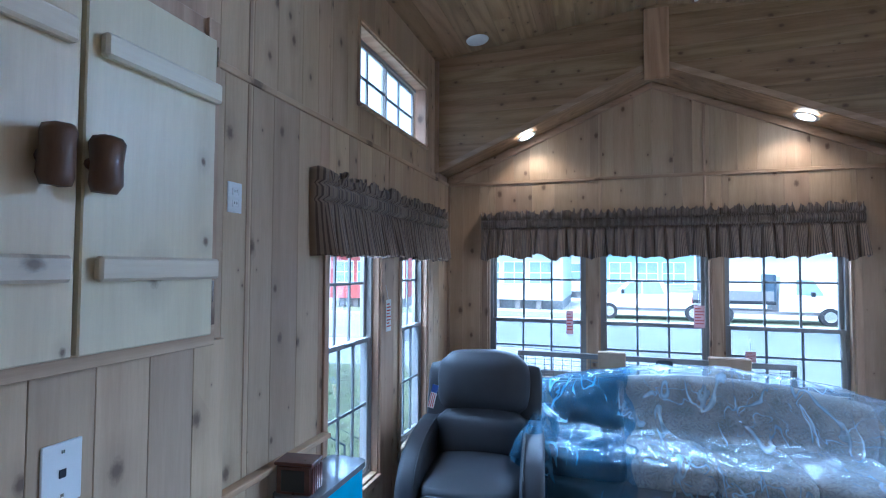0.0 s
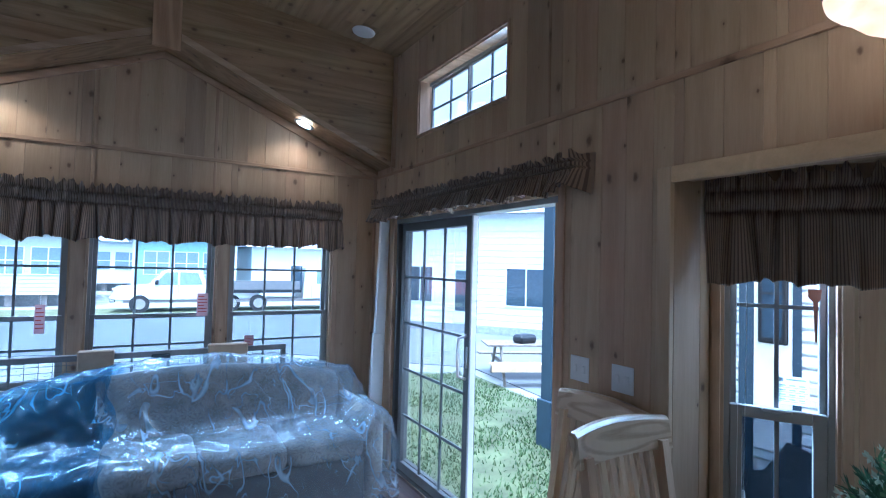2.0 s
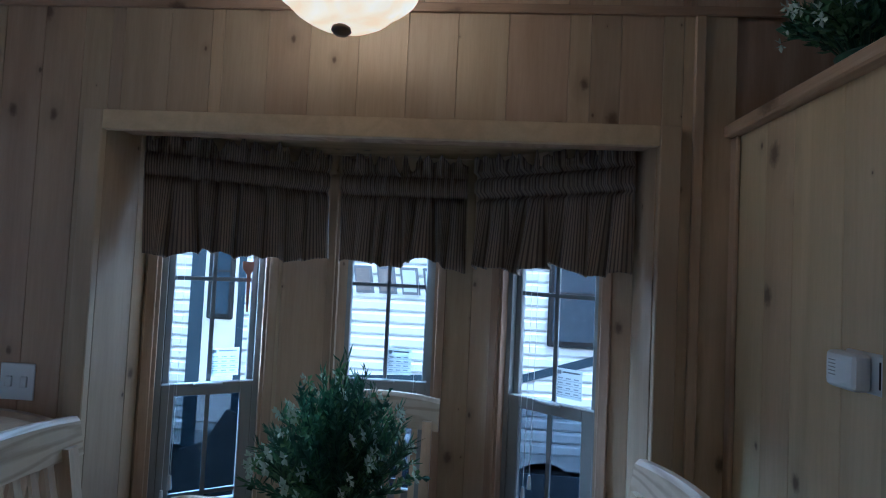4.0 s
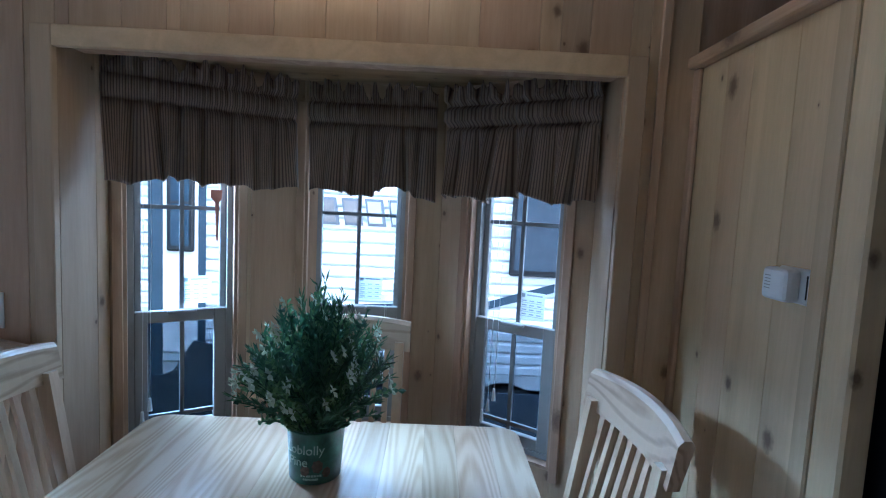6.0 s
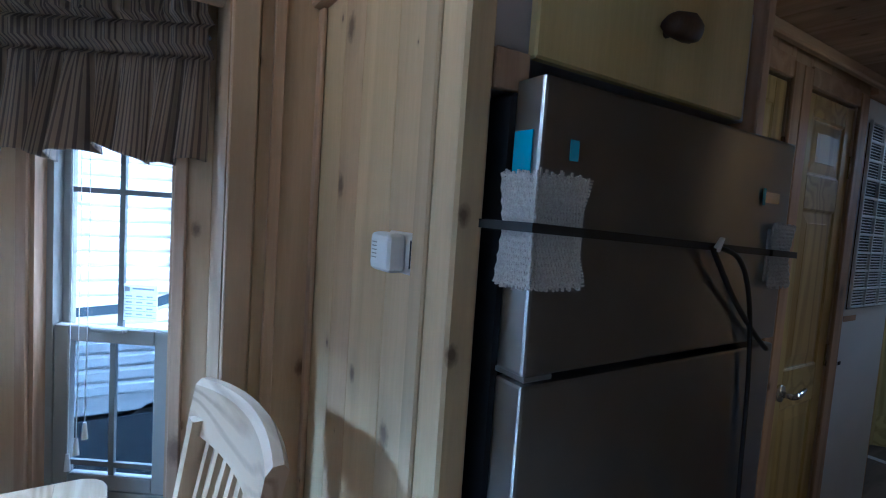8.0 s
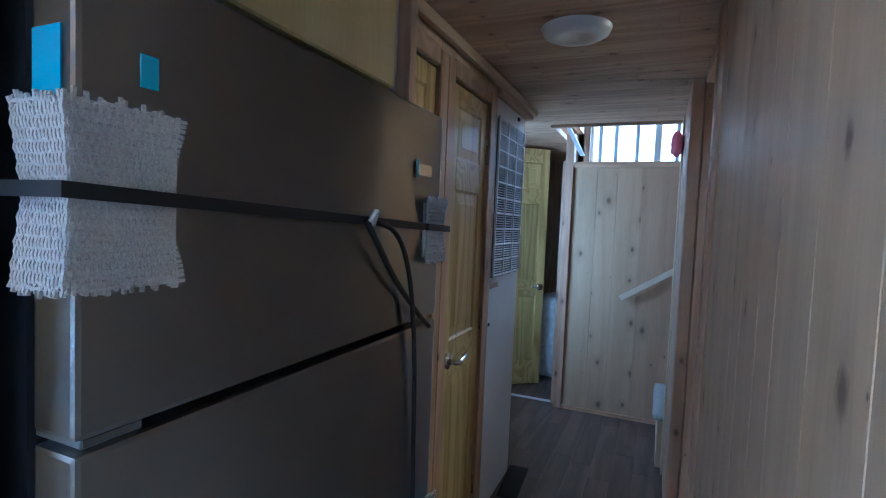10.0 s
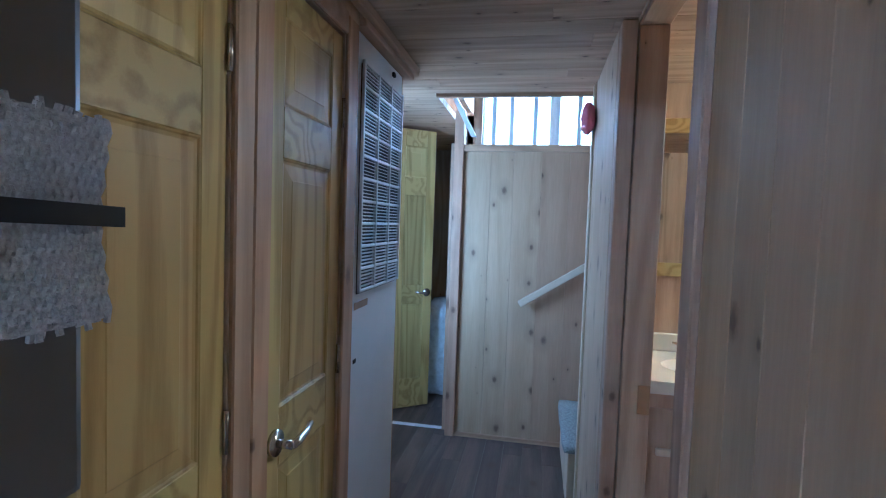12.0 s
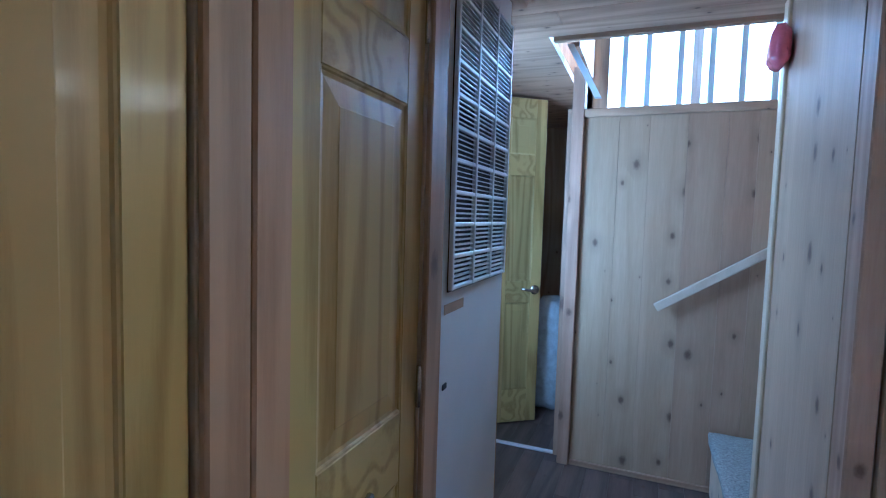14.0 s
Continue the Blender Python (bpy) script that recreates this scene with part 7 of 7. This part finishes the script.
slab("lawn", [(3.9, 1.0), (6.9, 1.0), (7.6, 8.6), (6.4, 9.6), (3.0, 12.0), (-8, 10.0), (-8, 3.9), (3.9, 3.9)], LAWN, GZ + 0.012, "worn lawn beside the cabin")
slab("road", [(-40, 15.5), (-1.0, 14.6), (4.6, 12.6), (8.0, 9.3), (12.0, 9.0), (16, 14), (60, 21), (60, 24), (-40, 22)], ASPHALT, GZ + 0.02, "pale grey lot road")
slab("road", [(8.0, 9.3), (7.4, 4.0), (14.0, 4.0), (14.0, 9.0), (12.0, 9.0)], ASPHALT, GZ + 0.022, "pale grey lot road")
slab("lawn", [(-40, 24.2), (60, 24.2), (60, 27), (-40, 27)], LAWN, GZ + 0.014, "strip of grass under the parked trucks")
rng = random.Random(3)
bm = bmesh.new()
for k in range(26000):
    x, y = (rng.uniform(3.9, 7.4), rng.uniform(1.2, 9.0)) if k < 15000 else (rng.uniform(-6, 3), rng.uniform(4.2, 10.5))
    dens = noise.noise(Vector((x * 0.9, y * 0.9, 0)))
    if dens < -0.15 and rng.random() < 0.8:
        continue
    if x < 3.5 and y > 6.5 and rng.random() < 0.7:
        continue
    h, a = rng.uniform(0.03, 0.085), rng.uniform(0, 6.28)
    dx, dy = 0.012 * math.cos(a), 0.012 * math.sin(a)
    lx, ly = rng.uniform(-0.04, 0.04), rng.uniform(-0.04, 0.04)
    bm.faces.new([bm.verts.new(p) for p in ((x - dx, y - dy, GZ + 0.01), (x + dx, y + dy, GZ + 0.01), (x + lx, y + ly, GZ + h))])
tagged(part("grass", bm, GRASS), "short worn grass with clover", "grass", kind="stuff")
bm = bmesh.new()
for k in range(2600):
    x, y, r = rng.uniform(-6, 3.0), rng.uniform(6.0, 13.5), rng.uniform(0.01, 0.035)
    z0 = GZ + 0.01
    q = [bm.verts.new((x + r * rng.uniform(0.7, 1.2) * math.cos(t), y + r * rng.uniform(0.7, 1.2) * math.sin(t), z0)) for t in (0, 1.6, 3.1, 4.7)]
    top = bm.verts.new((x, y, z0 + r * 0.8))
    for i in range(4):
        bm.faces.new((q[i], q[(i + 1) % 4], top))
tagged(part("stones", bm, GRAVEL), "loose pale stones", "gravel", kind="stuff")

lap_mesh = {}


def lap_siding(parent, m, u0, u1, z0, z1, pitch, mat, holes=()):
    """Lapped boards on a facade, one part each."""
    z = z0
    while z < z1 - 0.01:
        zt = min(z + pitch, z1)
        us = sorted({u0, u1, *[v for h in holes for v in h[:2]]})
        for a, b in zip(us, us[1:]):
            if any(h[0] < (a + b) / 2 < h[1] and h[2] < (z + zt) / 2 < h[3] for h in holes):
                continue
            bm = bmesh.new()
            prism(bm, [(-0.03, z), (-0.006, zt), (0.0, zt), (0.0, z)], 0, a, b)
            part("siding_board", bm, mat, parent, at=m)
        z = zt


def facade_window(parent, m, u0, u1, z0, z1, cols=2, rows=2, frame_mat=SIDING, pane_mat=PALEGLASS):
    w = part("window", boxm(u0, u1, -0.055, -0.01, z0, z1, 0.005), frame_mat, parent, at=m)
    g = 0.05
    for i in range(cols):
        for j in range(rows):
            a = u0 + g + (u1 - u0 - g) * i / cols
            b = u0 + (u1 - u0 - g) * (i + 1) / cols
            c = z0 + g + (z1 - z0 - g) * j / rows
            d = z0 + (z1 - z0 - g) * (j + 1) / rows
            part("pane", boxm(a, b, -0.062, -0.056, c, d), pane_mat, w)


def small_house(x, y, w, d, eave, ridge, mat, label, wins=3, turn=0, accent=None, pitch=0.18):
    """A park cabin seen from its gable or long side; local front at y=0 facing the camera's lot."""
    h = thing("house", pose(x, y, GZ, 0, 0, turn), label, "house")
    bm = bmesh.new()
    box(bm, 0, w, 0, d, 0.55, eave)
    part("wall", bm, mat, h)
    I = Matrix.Identity(4)
    ww = w / (wins + 0.6)
    holes = []
    for k in range(wins):
        u = ww * 0.3 + k * ww
        holes.append((u + 0.08, u + ww - 0.12, 1.45, 2.75))
    lap_siding(h, I, 0, w, 0.55, eave, pitch, mat, holes)
    for a, b, c, e in holes:
        facade_window(h, I, a, b, c, e)
    for u in (0.0, w - 0.12):
        part("corner_board", boxm(u, u + 0.12, -0.045, -0.031, 0.55, eave), accent or SIDING, h)
    bm = bmesh.new()
    prism(bm, [(-0.35, eave), (w + 0.35, eave), (w / 2, ridge)], 1, -0.4, d + 0.3)
    part("roof", bm, ROOF, h)
    bm = bmesh.new()
    prism(bm, [(-0.1, eave + 0.02), (w + 0.1, eave + 0.02), (w / 2, ridge - 0.12)], 1, -0.44, -0.405)
    part("gable_panel", bm, accent or mat, h)
    for k in range(int(w / 1.2)):
        part("pier", boxm(0.3 + k * 1.2, 0.6 + k * 1.2, 0.1, 0.5, 0, 0.55), GREYMETAL, h)
    part("underside", boxm(0.05, w - 0.05, 0.6, d - 0.05, 0.0, 0.55), ROOF, h)
    return h


small_house(-6.6, 28.6, 5.4, 8, 3.3, 4.6, SIDING_G, "pale green park cabin with white windows on piers", 3)
small_house(0.8, 31.0, 5.2, 8, 3.4, 4.9, SIDING_T, "teal park cabin behind the white pickup", 3, accent=SIDING)
small_house(-5.0, 41.0, 9.0, 8, 3.4, 5.4, SIDING, "white park cabin far behind the pickup", 4)
small_house(-14.6, 26.0, 4.6, 8, 3.3, 4.6, SIDING_R, "red park cabin with white windows", 3, 12)
small_house(-22.5, 23.0, 5.4, 8, 3.3, 4.6, SIDING, "white park cabin in the distance", 3, 20)
small_house(-16.0, 11.5, 4.8, 7, 3.3, 4.6, SIDING_G, "pale park cabin across the gravel", 3, 62)
sh = thing("warehouse", pose(7.0, 32.0, GZ), "long low white storage building", "building")
part("wall", boxm(0, 26, 0, 9, 0, 3.2), SIDING, sh)
lap_siding(sh, Matrix.Identity(4), 0, 26, 0, 3.2, 0.4, SIDING)
bm = bmesh.new()
prism(bm, [(-0.5, 3.2), (9.5, 3.2), (4.5, 4.6)], 0, -0.4, 26.4)
part("roof", bm, ROOF, sh)


def wheel(parent, x, y, r=0.38, w=0.26):
    bm = bmesh.new()
    rod(bm, [(x, y, r), (x, y + w, r)], r, 28)
    t = part("tyre", bm, TYRE, parent)
    bm = bmesh.new()
    rod(bm, [(x, y - 0.012, r), (x, y - 0.002, r)], r * 0.6, 24)
    part("rim", bm, CHROME, t)


def truck(x, y, label, bed, length=5.8, s=1.0, turn=0):
    """A pickup or a cab with a dark flat bed, seen from its side; local x along, nose at x=0, near side at y=0."""
    t = thing("truck", pose(x, y, GZ, 0, 0, turn), label, "truck")
    L = length
    bm = bmesh.new()
    prof = [(0.05, 0.55), (0.0, 0.80), (0.10, 1.08), (1.30, 1.16), (1.85, 1.78), (2.15, 1.86), (3.35, 1.84), (3.62, 1.20), (L - 0.02, 1.16), (L, 0.55)] if bed == "pickup" else [(0.05, 0.55), (0.0, 0.80), (0.08, 1.12), (1.0, 1.22), (1.45, 1.98), (1.8, 2.06), (2.75, 2.06), (2.82, 1.0), (2.82, 0.55)]
    prism(bm, prof, 1, 0.02, 1.86)
    bmesh.ops.bevel(bm, geom=[e for e in bm.edges if abs(e.verts[0].co.y - e.verts[1].co.y) < 1e-5], offset=0.05, segments=2, affect="EDGES")
    part("body", bm, CARPAINT, t)
    glasses = [[(1.52, 1.20), (1.95, 1.74), (2.42, 1.76), (2.42, 1.20)], [(2.50, 1.20), (2.50, 1.76), (3.22, 1.74), (3.42, 1.22)]] if bed == "pickup" else [[(1.20, 1.28), (1.58, 1.92), (2.20, 1.94), (2.20, 1.28)]]
    for g in glasses:
        bm = bmesh.new()
        prism(bm, g, 1, 0.008, 0.019)
        part("side_window", bm, PALEGLASS, t)
    part("bumper", boxm(-0.08, 0.12, 0.05, 1.83, 0.45, 0.68, 0.03), CHROME if bed == "pickup" else BLACK, t)
    part("sill", boxm(0.4, L - 0.3, 0.10, 1.78, 0.42, 0.56), GREYMETAL, t)
    part("mirror", boxm(1.55, 1.68, -0.16, 0.0, 1.22, 1.42, 0.02), BLACK, t)
    part("headlight", boxm(-0.012, 0.08, 0.06, 0.42, 0.86, 1.04, 0.02), CHROME, t)
    part("tail_light", boxm(L - 0.05, L + 0.01, 0.03, 0.16, 0.82, 1.1, 0.01), REDINK, t)
    part("door_seam", boxm(2.44, 2.46, 0.012, 0.02, 0.6, 1.2), INK, t)
    if bed != "pickup":
        part("flat_bed", boxm(2.95, L, 0.0, 1.95, 0.85, 1.0, 0.01), BLACK, t)
        part("headboard", boxm(2.92, 3.02, 0.05, 1.9, 1.0, 2.15, 0.01), NAVYTRIM, t)
        part("side_board", boxm(3.03, L, 0.0, 0.05, 1.0, 1.42), VINYL_DARK, t)
    for wx in (1.0, L - 1.25):
        wheel(t, wx, -0.02)
    return t


truck(0.25, 24.6, "white crew-cab pickup parked across the lot", "pickup", 5.9)
tr2 = truck(10.9, 24.4, "white work truck with a dark flat bed", "flat", 6.2, turn=0)
tr2.matrix_basis = pose(11.0, 24.4, GZ) @ Matrix.Diagonal((-1, 1, 1, 1))

# white building to the east with a picnic table before it
AX, AY = Vector((8.3, 18.5, 0)), Vector((15.3, 9.2, 0))
u = (AY - AX).normalized()
bld = thing("office_building", at_wall((AX.x, AX.y, GZ), u, (-u.y, u.x, 0) if (-u.y > 0) else (u.y, -u.x, 0)), "white office building with dark sash windows", "building")
part("wall", boxm(0, 24, 0, 7, 0, 4.2), SIDING, bld)
lap_siding(bld, Matrix.Identity(4), 0, 24, 0.3, 4.2, 0.22, SIDING)
for a in (0.9, 2.6, 6.35):
    facade_window(bld, Matrix.Identity(4), a, a + 1.05 if a < 6 else a + 1.45, 1.0, 2.35, 2, 1, pane_mat=DARKGLASS)
d4 = part("door", boxm(4.45, 5.0, -0.06, -0.031, 0.35, 2.4, 0.01), SIDING, bld)
part("door_glass", boxm(4.52, 4.93, -0.07, -0.061, 0.75, 2.2), DARKGLASS, d4)
part("plinth", boxm(0, 24, -0.04, -0.001, 0, 0.3), ROOF, bld)
bm = bmesh.new()
prism(bm, [(-0.4, 4.2), (7.4, 4.2), (3.5, 5.6)], 0, -0.3, 24.3)
part("roof", bm, ROOF, bld)

pt = thing("picnic_table", pose(8.36, 7.82, GZ + 0.022, 0, 0, -24), "weathered picnic table with a new pale bench board", "table")
for k in range(5):
    part("plank", boxm(-0.9, 0.9, -0.36 + k * 0.145, -0.36 + k * 0.145 + 0.135, 0.72, 0.76, 0.005), TABLEWOOD, pt)
for y, mt in ((-0.78, BENCHWOOD), (0.56, TABLEWOOD)):
    for k in range(2):
        part("bench_board", boxm(-0.9, 0.9, y + k * 0.125, y + k * 0.125 + 0.115, 0.41, 0.45, 0.005), mt, pt)
part("bench_edge", boxm(-0.9, 0.9, -0.80, -0.782, 0.30, 0.45, 0.004), BENCHWOOD, pt)
for x in (-0.6, 0.6):
    for sy in (-1, 1):
        bm = bmesh.new()
        prism(bm, [(sy * 0.70, 0.0), (sy * 0.60, 0.0), (sy * 0.18, 0.72), (sy * 0.28, 0.72)], 0, x - 0.02, x + 0.02)
        part("leg", bm, TABLEWOOD, pt)
    part("cross_beam", boxm(x + 0.021, x + 0.06, -0.76, 0.76, 0.33, 0.41), TABLEWOOD, pt)
bgrill = part("covered_grill", soft(-0.22, 0.22, -0.15, 0.15, 0, 0.17, 0.06, 0.02), BLACK, at=pose(8.3, 7.8, GZ + 0.782))
tagged(bgrill, "small black grill under a cover on the picnic table", "grill")

# neighbouring trailers on the east
tr = thing("travel_trailer", pose(6.05, -4.4, GZ), "white corrugated travel trailer with dark trim", "trailer")
part("wall", boxm(0, 2.4, 0, 9.05, 0.62, 3.9), SIDING, tr)
k = 0
z = 0.75
while z < 3.8:
    bm = bmesh.new()
    prism(bm, [(-0.004, z), (-0.022, z + 0.02), (-0.022, z + 0.075), (-0.004, z + 0.1)], 1, 0.02, 9.03)
    part("rib", bm, SIDING, tr)
    z += 0.105
part("corner_trim", boxm(-0.06, 0.10, 8.90, 9.10, 0.55, 3.7, 0.01), NAVYTRIM, tr)
part("corner_base", boxm(-0.10, 0.16, 8.86, 9.13, -0.0, 0.62, 0.01), NAVYTRIM, tr)
part("roof_edge", boxm(-0.10, 2.5, -0.1, 9.15, 3.86, 3.98, 0.02), NAVYTRIM, tr)
part("skirt", boxm(0.12, 2.3, 0.1, 8.85, 0.05, 0.62), NAVYTRIM, tr)
for yy in (2.4, 3.3):
    bm = bmesh.new()
    rod(bm, [(0.0, yy, 0.34), (0.22, yy, 0.34)], 0.34, 24)
    part("wheel", bm, TYRE, tr)
for y0, y1, z0, z1 in ((6.10, 6.34, 1.76, 2.62), (2.45, 3.32, 1.68, 2.60)):
    w = part("window", boxm(-0.055, -0.024, y0, y1, z0, z1, 0.02, 2), BLACK, tr)
    part("glass", boxm(-0.06, -0.0555, y0 + 0.04, y1 - 0.04, z0 + 0.05, z1 - 0.05, 0.0), DARKGLASS, w)
    part("slider_bar", boxm(-0.064, -0.0605, y0 + 0.04, y1 - 0.04, (z0 + z1) / 2 - 0.01, (z0 + z1) / 2 + 0.01), BLACK, w)
for y0, y1 in ((6.385, 6.51), (6.005, 6.07)):
    part("stripe", boxm(-0.030, -0.0235, y0, y1, 0.62, 3.86), NAVYTRIM, tr)
part("door_panel", boxm(-0.034, -0.0235, 6.075, 6.38, 0.85, 3.3, 0.004), WHITE, tr, "smooth white trailer door")
bm = bmesh.new()
prism(bm, [(0.1, 0.0), (6.75, 0.0), (6.50, 0.60), (6.28, 0.68), (6.10, 0.97), (5.85, 0.92), (5.40, 0.90), (4.60, 0.60), (0.1, 0.59)], 0, -0.052, -0.036)
part("underbody", bm, plain("dark_underbody_panel", (0.035, 0.045, 0.060), 0.5, vary=0.3, scale=3), tr, "dark sloping lower body panel")
# maker's mark drawn as plain slanted shapes
for k in range(4):
    bm = bmesh.new()
    y0 = 4.22 + k * 0.205
    prism(bm, [(y0, 2.06), (y0 + 0.16, 2.06), (y0 + 0.20, 2.30), (y0 + 0.04, 2.30)], 0, -0.032, -0.0235)
    mk = part("mark", bm, INK, tr)
    bm = bmesh.new()
    prism(bm, [(y0 + 0.035, 2.085), (y0 + 0.15, 2.085), (y0 + 0.175, 2.275), (y0 + 0.06, 2.275)], 0, -0.036, -0.0325)
    part("mark_face", bm, GREYMETAL if k > 1 else SIDING_G, mk)
bm = bmesh.new()
prism(bm, [(2.9, 1.62), (3.5, 1.43), (5.2, 1.32), (5.2, 1.28), (3.5, 1.36), (2.9, 1.54)], 0, -0.030, -0.0235)
part("swoosh", bm, NAVYTRIM, tr)

# two small steel garden frames outside the side windows
gf = thing("wire_stand", pose(-1.55, 3.5, GZ), "dark green bent steel frame standing on the grass", "frame")
for dx in (0.0, 0.34):
    bm = bmesh.new()
    rod(bm, [(dx, 0, 0), (dx, 0, 0.95), (dx + 0.28, 0.25, 0.70), (dx + 0.28, 0.25, 0.0)], 0.012, 6)
    rod(bm, [(dx, 0, 0.45), (dx + 0.28, 0.25, 0.12)], 0.010, 6)
    part("frame", bm, NAVYTRIM, gf)

# ---- boards of walls and floors ----
boards(wall_g, XL, XR, 0.0, TRIMZ, G_HOLES, CEDAR, seed=1)
boards(wall_g, XL, XR, TRIMZ, 3.25, G_HOLES, CEDAR, seed=2, top=soffit_z)
boards(wall_l, -0.6, YG, 0.0, TRIMZ, L_HOLES, CEDAR, seed=3)
boards(wall_l, -0.6, CHEEK, TRIMZ, SIDE_TOP, L_HOLES, CEDAR, seed=4)
boards(wall_r, YP, YG, 0.0, TRIMZ, R_HOLES, CEDAR, seed=5)
boards(wall_r, -3.9, CHEEK, TRIMZ, SIDE_TOP, R_HOLES, CEDAR, seed=6)
boards(wall_p, 0.0, 0.615, 0.0, 2.035, [], CEDAR_Y, (0.115, 0.165), seed=7)
boards(wall_h, 2.02, 3.335, 0.0, HC, [(*D1, 0, 2.06), (*D2, 0, 2.06)], CEDAR, seed=8)
boards(wall_s, -2.555, -1.2, 0.0, 1.985, [], CEDAR, seed=9)
boards(wall_w, -4.36, YP, 0.0, HC, [(-3.62, -2.72, 0, 2.185)], CEDAR, (0.12, 0.17), seed=10)
boards(bath_back, -1.64, -0.1, 0.0, HC, [], TRIM_Z, seed=11)
boards(wall_low, -0.62, 0.553, 0.0, 1.489, [], CEDAR, (0.095, 0.125), seed=12)
for k, (w, length, holes) in enumerate(bay_walls):
    boards(w, 0.0, length, 0.0, BAY_TOP, holes, CEDAR, seed=20 + k)

# floor planks, the ones along the walk each on their own
rng = random.Random(4)
for k, x in enumerate(np.arange(1.70, 3.12, 0.125)):
    y = -5.95 - rng.uniform(0, 0.8)
    while y < 0.4:
        ln = rng.choice((0.62, 0.9, 1.22))
        x1 = min(x + 0.125, XR)
        key = ("floor", ln, round(x1 - x, 3))
        if key not in piece_meshes:
            piece_meshes[key] = mesh_of("plank", boxm(-(x1 - x) / 2 + 0.0008, (x1 - x) / 2 - 0.0008, -ln / 2 + 0.0008, ln / 2 - 0.0008, -0.012, 0.0), LAMINATE)
        if not (y + ln < -5.9):
            ob = new("plank", piece_meshes[key])
            ob.parent = floor
            ob.matrix_basis = Matrix.Translation(((x + x1) / 2, y + ln / 2, 0))
        y += ln
bm = bmesh.new()
for x in np.arange(XL, 1.69, 0.1255):
    y = -2.2 - rng.uniform(0, 0.8)
    while y < YG:
        ln = rng.choice((0.62, 0.9, 1.22))
        box(bm, x + 0.0008, min(x + 0.1247, 1.699), y, min(y + ln - 0.0016, YG), -0.012, -0.0001)
        y += ln
for x in np.arange(1.70, 3.12, 0.125):
    y = 0.4 + rng.uniform(1.25, 1.6)
    box(bm, x + 0.0008, min(x + 0.1242, XR), 1.65, YG, -0.012, -0.0001)
rest = part("floor_planks", bm, LAMINATE, floor)
rest["kind"] = "stuff"
